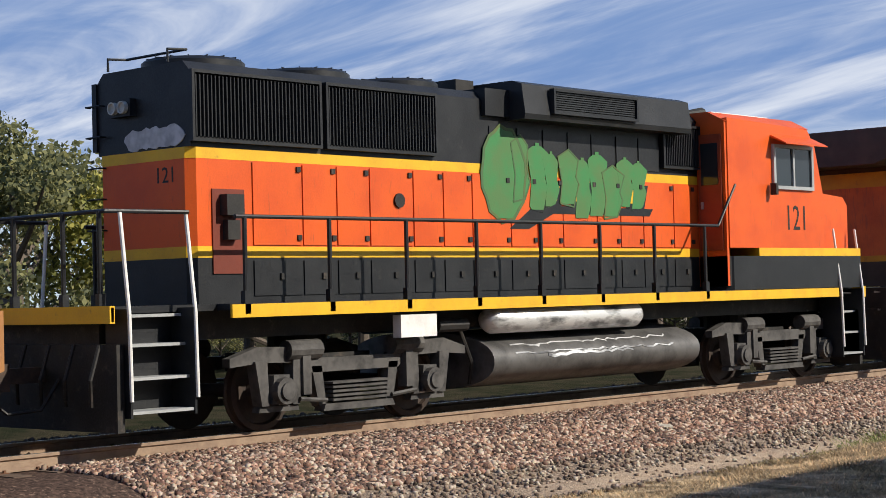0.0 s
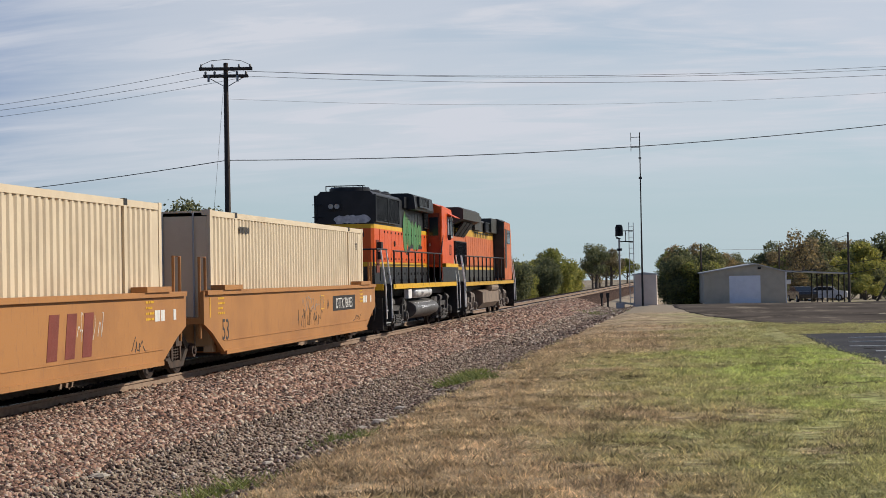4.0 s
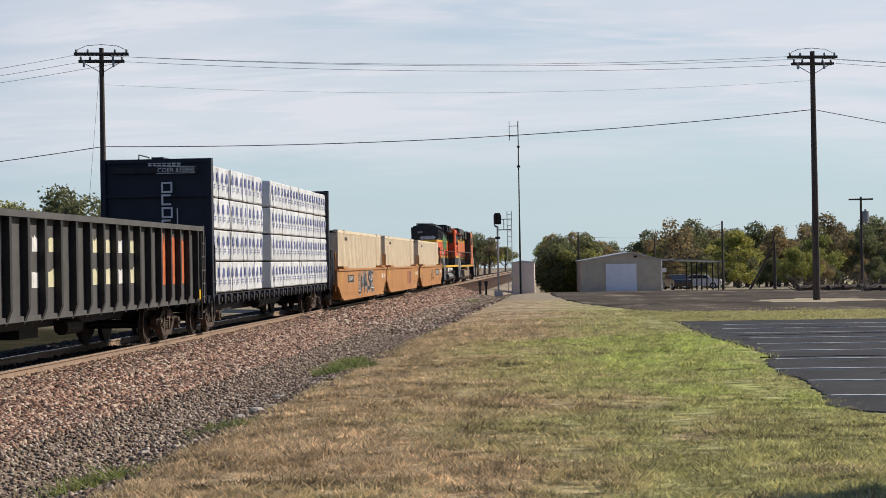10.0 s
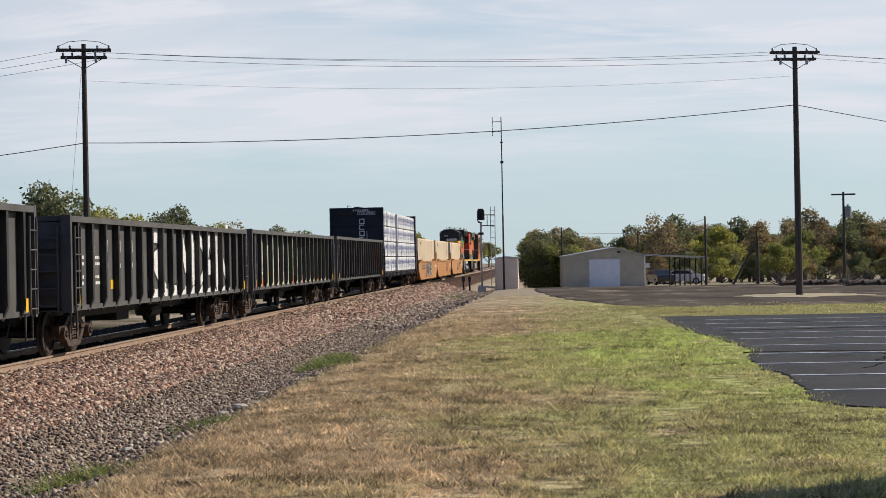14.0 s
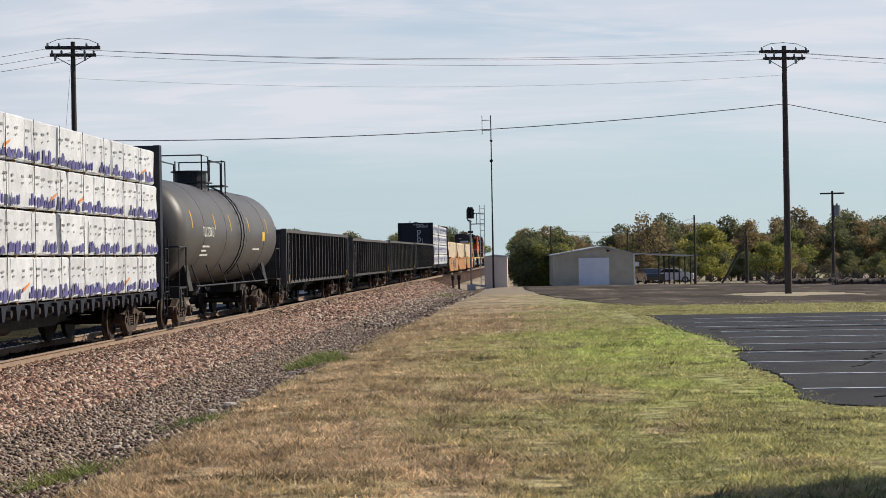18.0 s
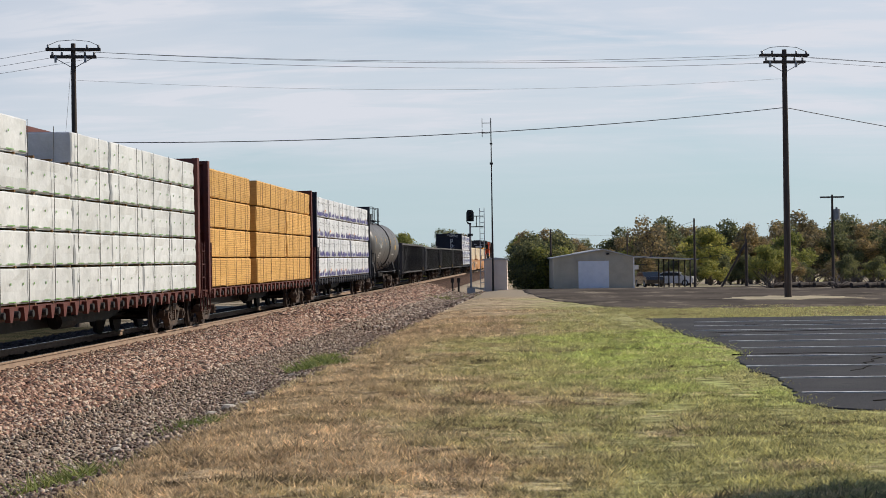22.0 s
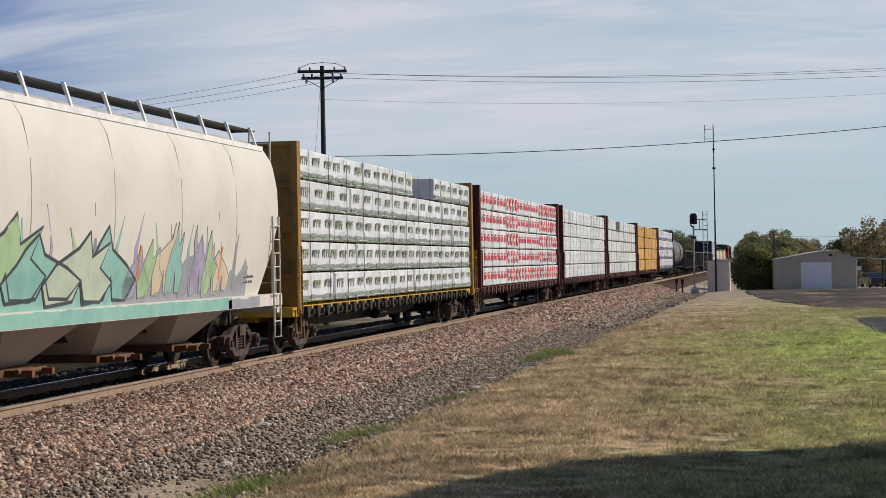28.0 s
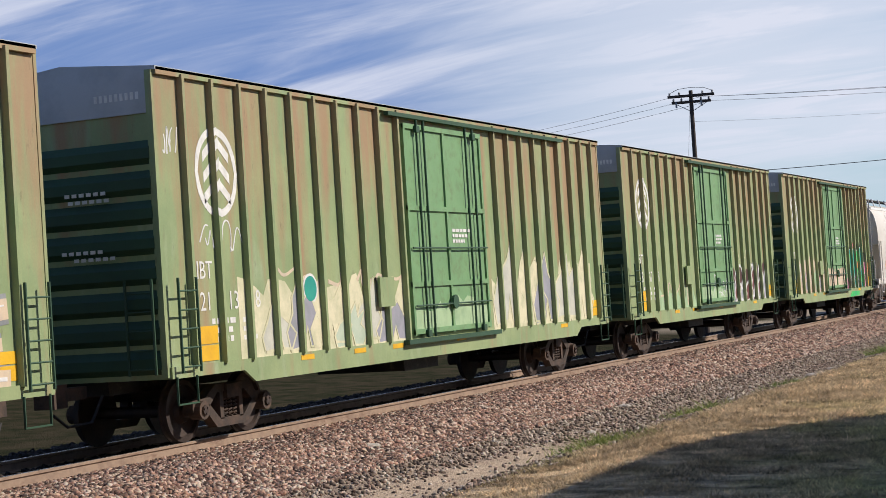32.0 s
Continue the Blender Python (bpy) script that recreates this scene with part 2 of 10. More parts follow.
def material(name, base, second=None, rough=0.6, metal=0.0, scale=2.0, mix=(0.42, 0.66), bump=0.15, fine=40.0, stretch=(1, 1, 1), third=None, third_mix=(0.55, 0.7),
             third_scale=6.0, third_stretch=(1, 1, 1), by=None, by_amount=0.25, coat=0.0, rough_vary=0.12, spec=0.35):
    """Base colour broken by a large noise towards second, by another towards third; fine grain in bump, roughness and value."""
    if name in MATS:
        return MATS[name]
    m = bpy.data.materials.new(name)
    m.use_nodes = True
    nt, lk = m.node_tree.nodes, m.node_tree.links
    bs = nt["Principled BSDF"]
    tc = nt.new("ShaderNodeTexCoord")

    def noise_tex(sc, st, det=5, rg=0.6):
        mp = nt.new("ShaderNodeMapping")
        mp.inputs["Scale"].default_value = st
        lk.new(tc.outputs["Object"], mp.inputs[0])
        n = nt.new("ShaderNodeTexNoise")
        n.inputs["Scale"].default_value, n.inputs["Detail"].default_value, n.inputs["Roughness"].default_value = sc, det, rg
        lk.new(mp.outputs[0], n.inputs["Vector"])
        return n.outputs["Fac"]

    def rng(s, lo, hi, a=0.0, b=1.0):
        n = nt.new("ShaderNodeMapRange")
        n.inputs["From Min"].default_value, n.inputs["From Max"].default_value = lo, hi
        n.inputs["To Min"].default_value, n.inputs["To Max"].default_value = a, b
        lk.new(s, n.inputs["Value"])
        return n.outputs["Result"]

    def mixc(f, a, b, mode="MIX"):
        n = nt.new("ShaderNodeMixRGB")
        n.blend_type = mode
        if isinstance(f, float):
            n.inputs["Fac"].default_value = f
        else:
            lk.new(f, n.inputs["Fac"])
        for i, c in ((1, a), (2, b)):
            if isinstance(c, tuple):
                n.inputs[i].default_value = (*c, 1)
            else:
                lk.new(c, n.inputs[i])
        return n.outputs[0]
    second = second or tuple(c * 0.75 for c in base)
    col = mixc(rng(noise_tex(scale, stretch), *mix), base, second)
    if third:
        col = mixc(rng(noise_tex(third_scale, third_stretch, 6, 0.65), *third_mix), col, third)
    if by == "object":
        oi = nt.new("ShaderNodeObjectInfo")
        col = mixc(1.0, col, mixc(oi.outputs["Random"], (1 - by_amount,) * 3, (1 + by_amount,) * 3), "MULTIPLY")
    if by == "island":
        ge = nt.new("ShaderNodeNewGeometry")
        col = mixc(1.0, col, mixc(ge.outputs["Random Per Island"], (1 - by_amount,) * 3, (1 + by_amount,) * 3), "MULTIPLY")
    fn = noise_tex(fine, (1, 1, 1), 3)
    col = mixc(1.0, col, mixc(fn, (0.88,) * 3, (1.10,) * 3), "MULTIPLY")
    lk.new(col, bs.inputs["Base Color"])
    bs.inputs["Metallic"].default_value = metal
    bs.inputs["Specular IOR Level"].default_value = spec
    lk.new(rng(fn, 0.3, 0.7, max(0.05, rough - rough_vary), min(1.0, rough + rough_vary)), bs.inputs["Roughness"])
    if coat:
        bs.inputs["Coat Weight"].default_value = coat
    if bump:
        bp = nt.new("ShaderNodeBump")
        bp.inputs["Strength"].default_value, bp.inputs["Distance"].default_value = bump, 0.01
        lk.new(fn, bp.inputs["Height"])
        lk.new(bp.outputs[0], bs.inputs["Normal"])
    MATS[name] = m
    return m


def glass(name, tint=(0.02, 0.025, 0.03)):
    m = bpy.data.materials.new(name)
    m.use_nodes = True
    bs = m.node_tree.nodes["Principled BSDF"]
    bs.inputs["Base Color"].default_value = (*tint, 1)
    bs.inputs["Roughness"].default_value = 0.06
    bs.inputs["IOR"].default_value = 1.5
    MATS[name] = m
    return m


ORANGE = material("orange paint", (0.66, 0.098, 0.012), (0.56, 0.075, 0.012), 0.42, scale=1.2, third=(0.30, 0.07, 0.025), third_mix=(0.60, 0.80), third_stretch=(3, 3, 0.5))
ORANGE_OLD = material("faded orange paint", (0.55, 0.14, 0.04), (0.42, 0.10, 0.035), 0.55, scale=1.5, third=(0.25, 0.09, 0.05), third_mix=(0.52, 0.75), third_stretch=(3, 3, 0.5))
BLACK = material("black paint", (0.010, 0.011, 0.013), (0.018, 0.019, 0.021), 0.45, scale=2.0, third=(0.035, 0.033, 0.03), third_mix=(0.6, 0.8))
DARK = material("grimy dark metal", (0.016, 0.015, 0.014), (0.030, 0.027, 0.024), 0.65, scale=3.0, third=(0.10, 0.075, 0.055), third_mix=(0.58, 0.8))
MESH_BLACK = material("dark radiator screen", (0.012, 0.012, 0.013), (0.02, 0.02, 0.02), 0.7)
YELLOW = material("yellow paint", (0.72, 0.42, 0.02), (0.62, 0.34, 0.02), 0.45, scale=2.0, third=(0.35, 0.2, 0.04), third_mix=(0.62, 0.8))
WHITE = material("white paint", (0.75, 0.74, 0.71), (0.62, 0.61, 0.58), 0.5, scale=4.0)
SILVER = material("bright and grey mottled tank metal", (0.72, 0.72, 0.71), (0.14, 0.14, 0.14), 0.4, 0.45, scale=2.2, mix=(0.48, 0.64), stretch=(1.0, 0.6, 2.0))
TANKGREY = material("dirty fuel tank", (0.13, 0.125, 0.12), (0.06, 0.058, 0.055), 0.5, 0.3, scale=2.5)
TAN = material("tan container paint", (0.66, 0.55, 0.385), (0.58, 0.475, 0.33), 0.55, scale=1.2, third=(0.36, 0.25, 0.15), third_mix=(0.66, 0.85), third_stretch=(4, 4, 0.4))
WELL = material("mustard well car paint", (0.40, 0.185, 0.058), (0.33, 0.15, 0.05), 0.6, scale=0.9, third=(0.26, 0.125, 0.06), third_mix=(0.55, 0.8), third_stretch=(2, 2, 0.5))
NAVY = material("navy blue paint", (0.008, 0.010, 0.018), (0.012, 0.014, 0.024), 0.5, scale=1.5)
MAROON = material("red oxide paint", (0.10, 0.026, 0.018), (0.075, 0.022, 0.016), 0.6, scale=1.5, third=(0.05, 0.02, 0.016), third_mix=(0.55, 0.8))
BULKYELLOW = material("grimy yellow darkened for bulkhead shade", (0.30, 0.17, 0.03), (0.16, 0.095, 0.03), 0.6, scale=2)
CARYELLOW = material("yellow car paint", (0.56, 0.33, 0.03), (0.46, 0.26, 0.03), 0.55, scale=2, third=(0.25, 0.14, 0.04), third_mix=(0.58, 0.8))
GONRIB = material("weathered rib black with side shade", (0.022, 0.021, 0.021), (0.014, 0.014, 0.014), 0.6, scale=1.5, third=(0.05, 0.042, 0.035), third_mix=(0.55, 0.8), third_stretch=(2, 2, 0.5))
GONGREY = material("dusty gondola steel", (0.078, 0.075, 0.072), (0.055, 0.053, 0.051), 0.65, scale=1.5, third=(0.085, 0.066, 0.05), third_mix=(0.58, 0.8), third_stretch=(2, 2, 0.4))
TANKCAR = material("charcoal tank paint", (0.085, 0.08, 0.074), (0.065, 0.061, 0.056), 0.45, scale=1.0, third=(0.11, 0.098, 0.085), third_mix=(0.55, 0.8), third_stretch=(2, 2, 0.4))
HOPPER = material("pale grey hopper paint", (0.60, 0.565, 0.50), (0.54, 0.505, 0.44), 0.55, scale=0.8, third=(0.40, 0.34, 0.27), third_mix=(0.62, 0.85), third_stretch=(5, 5, 0.25))
GREENDOOR = material("green door paint", (0.165, 0.30, 0.135), (0.135, 0.255, 0.115), 0.5, scale=1.0, third=(0.13, 0.19, 0.08), third_mix=(0.5, 0.75))
GREENDARK = material("dark green of fittings and shaded ends", (0.030, 0.075, 0.038), (0.026, 0.06, 0.033), 0.6, scale=1.0)
GALV = material("galvanised roof sheet", (0.42, 0.43, 0.43), (0.34, 0.35, 0.35), 0.5, 0.4, scale=1.5)
WRAP = material("white lumber wrap", (0.60, 0.61, 0.61), (0.50, 0.51, 0.52), 0.45, scale=2.6, bump=0.9, fine=7.0, by="object", by_amount=0.07)
WRAPGREY = material("greyish lumber wrap", (0.56, 0.57, 0.55), (0.46, 0.47, 0.45), 0.5, scale=2.6, bump=0.9, fine=7.0, by="object", by_amount=0.08)
LUMBER = material("fresh yellow lumber", (0.62, 0.36, 0.10), (0.52, 0.28, 0.075), 0.7, scale=3.0, stretch=(1, 0.3, 6), by="object", by_amount=0.1, third=(0.40, 0.2, 0.06), third_mix=(0.6, 0.7), third_scale=9, third_stretch=(1, 0.15, 9))
LUMBERGAP = material("shaded joints of lumber", (0.16, 0.085, 0.03), None, 0.8)
PBLUE = material("blue printing", (0.10, 0.12, 0.30), None, 0.5)
PPURPLE = material("dark blue printing", (0.10, 0.09, 0.24), None, 0.5)
PRED = material("red printing", (0.60, 0.06, 0.07), None, 0.5)
PBLACK = material("dark grey printing", (0.085, 0.095, 0.085), None, 0.5)
POLIVE = material("olive-grey printing", (0.20, 0.215, 0.12), (0.26, 0.27, 0.20), 0.5, scale=5)
PBAND = material("grey band printing", (0.19, 0.20, 0.185), (0.30, 0.31, 0.29), 0.5, scale=6)
PGREEN = material("green printing", (0.14, 0.30, 0.08), None, 0.5)
STENCIL = material("white stencil paint", (0.68, 0.67, 0.62), (0.55, 0.54, 0.50), 0.6, scale=6)
STENCILDARK = material("dark stencil paint", (0.05, 0.045, 0.04), None, 0.6)
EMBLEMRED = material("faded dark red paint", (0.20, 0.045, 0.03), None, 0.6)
TAGGREEN = material("green overspray paint", (0.045, 0.20, 0.062), (0.075, 0.17, 0.055), 0.55, scale=2.2, mix=(0.38, 0.62))
TAGTHIN = material("thin green overspray", (0.06, 0.115, 0.045), (0.10, 0.13, 0.04), 0.55, scale=3)
WHEEL = material("brown wheel steel", (0.07, 0.05, 0.04), (0.045, 0.036, 0.032), 0.6, 0.4, scale=4)
TREAD = material("polished steel", (0.55, 0.54, 0.52), (0.45, 0.44, 0.42), 0.25, 0.9, scale=4)
TRUCKMAT = material("cast truck steel", (0.045, 0.033, 0.025), (0.10, 0.062, 0.042), 0.75, scale=4)
RUST = material("rusty steel", (0.15, 0.065, 0.03), (0.09, 0.045, 0.026), 0.8, scale=5)
PANE = glass("dark window glass")
LAMP = material("lens glass", (0.5, 0.5, 0.47), None, 0.15)


# ---- ground and track ----
XC = -11.05                      # track centre line


def track_at(s):
    """Place and heading (radians, to the left) of the track centre s metres along it: the line runs straight."""
    return XC, s, 0.0


def lie(y):
    """Height of the natural ground along the line."""
    ys = (-60, 0, 40, 83, 128, 150, 250, 400, 3000)
    zs = (-0.32, -0.27, -0.30, -0.38, -0.55, -0.95, -2.3, -3.2, -9.0)
    return float(np.interp(y, ys, zs))


def ground_z(x, y):
    z = lie(y)
    if -7.7 < x < -4.3:          # a shallow ditch between lawn and ballast
        z -= 0.24 * math.sin((x + 7.7) / 3.4 * math.pi) ** 2 + 0.10
    elif x <= -7.7:
        z -= 0.25 + 0.75 * min(1.0, max(0.0, (-14.2 - x) / 3.0)) * min(1.0, max(0.0, (x + 34.0) / 8.0))
    elif x < -3.2:
        z -= 0.10 * (-3.2 - x) / 1.1
    if y > 110:                  # beyond the crossing the ground stays close to the height of the line
        d = abs(x - track_at(y)[0])
        z = max(z, -0.62 - 0.16 * max(0.0, d - 4.0) - 0.6 * max(0.0, 3.4 - d))
    return z


def node_kit(m):
    nt, lk = m.node_tree.nodes, m.node_tree.links
    tc = nt.new("ShaderNodeTexCoord")

    def tex(sc, st=(1, 1, 1), det=5, rg=0.6, kind="ShaderNodeTexNoise", out="Fac"):
        mp = nt.new("ShaderNodeMapping")
        mp.inputs["Scale"].default_value = st
        lk.new(tc.outputs["Object"], mp.inputs[0])
        n = nt.new(kind)
        n.inputs["Scale"].default_value = sc
        if kind == "ShaderNodeTexNoise":
            n.inputs["Detail"].default_value, n.inputs["Roughness"].default_value = det, rg
        lk.new(mp.outputs[0], n.inputs["Vector"])
        return n.outputs[out]

    def rng(s, lo, hi, a=0.0, b=1.0):
        n = nt.new("ShaderNodeMapRange")
        n.inputs["From Min"].default_value, n.inputs["From Max"].default_value = lo, hi
        n.inputs["To Min"].default_value, n.inputs["To Max"].default_value = a, b
        lk.new(s, n.inputs["Value"])
        return n.outputs["Result"]

    def mixc(f, a, b, mode="MIX"):
        n = nt.new("ShaderNodeMixRGB")
        n.blend_type = mode
        if isinstance(f, float):
            n.inputs["Fac"].default_value = f
        else:
            lk.new(f, n.inputs["Fac"])
        for i, c in ((1, a), (2, b)):
            if isinstance(c, tuple):
                n.inputs[i].default_value = (*c, 1)
            else:
                lk.new(c, n.inputs[i])
        return n.outputs[0]

    def calc(op, a, b):
        n = nt.new("ShaderNodeMath")
        n.operation = op
        for i, s in enumerate((a, b)):
            if isinstance(s, (int, float)):
                n.inputs[i].default_value = s
            else:
                lk.new(s, n.inputs[i])
        return n.outputs[0]
    sep = nt.new("ShaderNodeSeparateXYZ")
    lk.new(tc.outputs["Object"], sep.inputs[0])
    return nt, lk, tex, rng, mixc, calc, sep


def lawn_colour(kit, lift=1.0):
    """Autumn lawn: straw-brown towards the track, greener towards the car park, with streaks and patches at three scales."""
    nt, lk, tex, rng, mixc, calc, sep = kit
    straw, dry, green, lush, worn = [tuple(c * lift for c in k) for k in ((0.58, 0.455, 0.30), (0.31, 0.23, 0.14), (0.39, 0.375, 0.175), (0.42, 0.50, 0.145), (0.52, 0.42, 0.285))]
    col = mixc(rng(tex(1.6, (0.5, 1.0, 1), 7, 0.7), 0.42, 0.58), straw, dry)
    # greener with x, broken by noise
    side = calc("ADD", rng(sep.outputs["X"], -4.5, 4.0, -0.36, 0.40), calc("MULTIPLY", tex(0.28, (0.7, 0.6, 1), 6, 0.7), 1.4))
    col = mixc(rng(side, 0.52, 0.86), col, green)
    # a green fringe along the gravel and lush patches near the lot
    rim = calc("ADD", rng(sep.outputs["X"], -5.2, -3.6, 0.30, -0.25), calc("MULTIPLY", tex(0.5, (1, 0.4, 1), 5), 1.0))
    col = mixc(calc("MULTIPLY", rng(rim, 0.55, 0.80), 0.75), col, green)
    band = calc("SUBTRACT", rng(sep.outputs["Y"], 14, 34, -0.30, 0.16), rng(sep.outputs["Y"], 46, 58, 0.0, 0.45))
    far = calc("ADD", band, calc("MULTIPLY", tex(0.42, (0.8, 0.5, 1), 5, 0.65), 1.0))
    col = mixc(calc("MULTIPLY", rng(far, 0.46, 0.72), rng(sep.outputs["X"], -3.5, 2.5, 0.05, 0.85)), col, lush)
    col = mixc(calc("MULTIPLY", rng(tex(0.75, (0.6, 0.9, 1), 6, 0.7), 0.57, 0.66), 0.7), col, worn)
    # short dark streaks and pale mown strips
    col = mixc(calc("MULTIPLY", rng(tex(0.9, (0.35, 1.1, 1), 8, 0.78), 0.555, 0.62), 0.85), col, tuple(c * 0.38 for c in dry))
    col = mixc(calc("MULTIPLY", rng(tex(1.3, (0.4, 0.9, 1), 8, 0.75), 0.44, 0.38), 0.5), col, straw)
    col = mixc(1.0, col, mixc(rng(tex(3.2, (0.6, 1.2, 1), 5, 0.7), 0.38, 0.60), (0.46,) * 3, (1.40,) * 3), "MULTIPLY")
    return mixc(1.0, col, mixc(tex(16, (0.8, 0.8, 1), 4, 0.7), (0.50,) * 3, (1.40,) * 3), "MULTIPLY")


def ground_material():
    m = bpy.data.materials.new("lawn and bare earth")
    m.use_nodes = True
    kit = node_kit(m)
    nt, lk, tex, rng, mixc, calc, sep = kit
    bs = nt["Principled BSDF"]
    lawn = lawn_colour(kit)
    gravel = mixc(rng(tex(22, det=3), 0.35, 0.65), (0.17, 0.128, 0.098), (0.40, 0.315, 0.24))
    sand = mixc(rng(tex(3.0), 0.4, 0.6), (0.48, 0.39, 0.285), (0.36, 0.29, 0.21))
    # pale silt gathers in the ditch
    sx = calc("SUBTRACT", 1.0, rng(calc("ABSOLUTE", calc("ADD", sep.outputs["X"], 5.5), 0.0), 0.25, 1.0))
    gravel = mixc(calc("MULTIPLY", calc("MULTIPLY", sx, rng(tex(0.6, (1, 0.5, 1), 5), 0.42, 0.55)), rng(sep.outputs["Y"], 14, 45, 1.0, 0.6)), gravel, sand)
    # a trodden strip of pale bare earth
    bare = calc("ADD", calc("ABSOLUTE", calc("ADD", sep.outputs["X"], 5.95), 0.0), calc("MULTIPLY", calc("SUBTRACT", tex(1.1, (1, 0.5, 1), 6, 0.7), 0.5), 1.3))
    strip = calc("MULTIPLY", calc("MULTIPLY", rng(bare, 0.75, 0.30), rng(sep.outputs["Y"], 5.0, 7.0)), rng(sep.outputs["Y"], 15.0, 12.5))
    gravel = mixc(strip, gravel, mixc(rng(tex(5.0), 0.38, 0.62), (0.52, 0.405, 0.295), (0.42, 0.32, 0.23)))
    edge = calc("ADD", sep.outputs["X"], calc("MULTIPLY", calc("SUBTRACT", tex(0.8, (1, 0.35, 1), 7, 0.7), 0.5), 2.4))
    col = mixc(rng(edge, -4.85, -4.45), gravel, lawn)
    # scrub on the far side of the line, darkened to put in shade beneath the train
    scrub = mixc(rng(tex(1.1, det=6), 0.38, 0.62), (0.026, 0.029, 0.016), (0.055, 0.046, 0.029))
    col = mixc(rng(edge, -13.8, -14.6), col, scrub)
    # worn dirt round the far crossing
    col = mixc(calc("MULTIPLY", rng(sep.outputs["Y"], 84, 98), rng(tex(0.12, (1, 0.5, 1), 4), 0.36, 0.5)), col, (0.34, 0.285, 0.21))
    lk.new(col, bs.inputs["Base Color"])
    bs.inputs["Roughness"].default_value = 0.95
    bs.inputs["Specular IOR Level"].default_value = 0.0
    bp = nt.new("ShaderNodeBump")
    bp.inputs["Strength"].default_value, bp.inputs["Distance"].default_value = 0.9, 0.05
    lk.new(tex(26, (1, 0.7, 1), 5, 0.7), bp.inputs["Height"])
    lk.new(bp.outputs[0], bs.inputs["Normal"])
    return m


def sheet(name, xs, ys, zf, mat):
    vs = [(x, y, zf(x, y)) for y in ys for x in xs]
    n = len(xs)
    fs = [(j * n + i, j * n + i + 1, (j + 1) * n + i + 1, (j + 1) * n + i) for j in range(len(ys) - 1) for i in range(n - 1)]
    me = bpy.data.meshes.new(name)
    me.from_pydata(vs, [], fs)
    me.materials.append(mat)
    for p in me.polygons:
        p.use_smooth = True
    return new(name, me)


xs = [-3000, -900, -300, -100, -60, -40, -28, -22, -18, -15] + [-14 + 0.35 * i for i in range(41)] + [1, 2, 3.4, 5, 8, 12, 20, 40, 80, 160, 400, 1000, 3000]
ys = [-1500, -300, -100, -60, -40, -25] + [-18 + 1.2 * i for i in range(66)] + [64, 70, 76, 83, 95, 110, 128, 140, 150, 170, 200, 250, 320, 400, 700, 1300, 3000]


def rolled(x, y):
    z = ground_z(x, y)
    if -4.5 < x < 3 and -20 < y < 80:
        z += 0.05 * noise.noise((x * 0.5, y * 0.25, 1.0))
    return z


ground = tagged(sheet("ground", xs, ys, rolled, ground_material()), "autumn lawn with bare gravel margin beside the line", "ground", kind="structure")

# ballast bed, following the line
BALLAST = material("pink granite ballast", (0.10, 0.066, 0.052), (0.04, 0.03, 0.026), 0.9, scale=18, mix=(0.38, 0.62), bump=1.0, fine=26, spec=0.0, third=(0.24, 0.165, 0.125), third_mix=(0.56, 0.66), third_scale=24)
stations = list(range(-80, 180, 6)) + list(range(180, 640, 12))
prof = [(-5.2, -0.9), (-3.6, -0.30), (-2.1, -0.185), (2.0, -0.185), (2.35, -0.24), (3.55, -0.70), (4.3, -1.2)]


def sweep(name, outline, at_s, mat, closed=True, offset=0.0, smooth=None):
    g = Geo()
    n = len(outline)
    vs, fs = [], []
    for s in at_s:
        x, y, a = track_at(s)
        for (u, z) in outline:
            vs.append((x + (u + offset) * math.cos(a), y + (u + offset) * math.sin(a), z))
    for k in range(len(at_s) - 1):
        for i in range(n if closed else n - 1):
            j = (i + 1) % n
            fs.append((k * n + i, k * n + j, (k + 1) * n + j, (k + 1) * n + i))
    if closed:
        fs += [tuple(range(n)), tuple(range((len(at_s) - 1) * n, len(at_s) * n))]
    g.add(vs, fs)
    return g


# far shoulder: the shade behind the train is put into its dark colour
far_bed = solid("ballast_bed", sweep("ballast", [(-5.4, -0.86), (-3.6, -0.27), (-2.1, -0.165), (-0.72, -0.165), (-0.72, -0.3), (-5.4, -1.1)], stations, None), material("ballast dark with oil and train shade", (0.045, 0.036, 0.031), (0.028, 0.023, 0.021), 0.9, scale=18, bump=1.0, fine=26, spec=0.0), "far shoulder ballast with the train's shade in its colour", "ballast", "structure")
ballast = solid("ballast_bed", sweep("ballast", prof, stations, BALLAST), BALLAST, "pink-brown crushed granite ballast bed under the track", "ballast", "structure")

RAILSIDE = material("rusty rail side", (0.29, 0.205, 0.14), (0.22, 0.15, 0.105), 0.75, scale=6, third=(0.16, 0.09, 0.06), third_mix=(0.58, 0.7), third_stretch=(1, 0.3, 1))
TIE = material("weathered timber tie", (0.14, 0.10, 0.075), (0.09, 0.065, 0.05), 0.9, scale=5, stretch=(0.4, 3, 3), spec=0.1)
rail_prof = [(-0.07, -0.172), (0.07, -0.172), (0.07, -0.16), (0.012, -0.14), (0.009, -0.05), (0.036, -0.036), (0.036, -0.006), (0.028, 0.0), (-0.028, 0.0), (-0.036, -0.006), (-0.036, -0.036), (-0.009, -0.05), (-0.012, -0.14), (-0.07, -0.16)]
head_prof = [(-0.026, 0.0005), (0.026, 0.0005), (0.026, 0.003), (-0.026, 0.003)]
track = thing("railway_track", "single railway track of rusty rails on timber ties", "railway track")
track["kind"] = "structure"
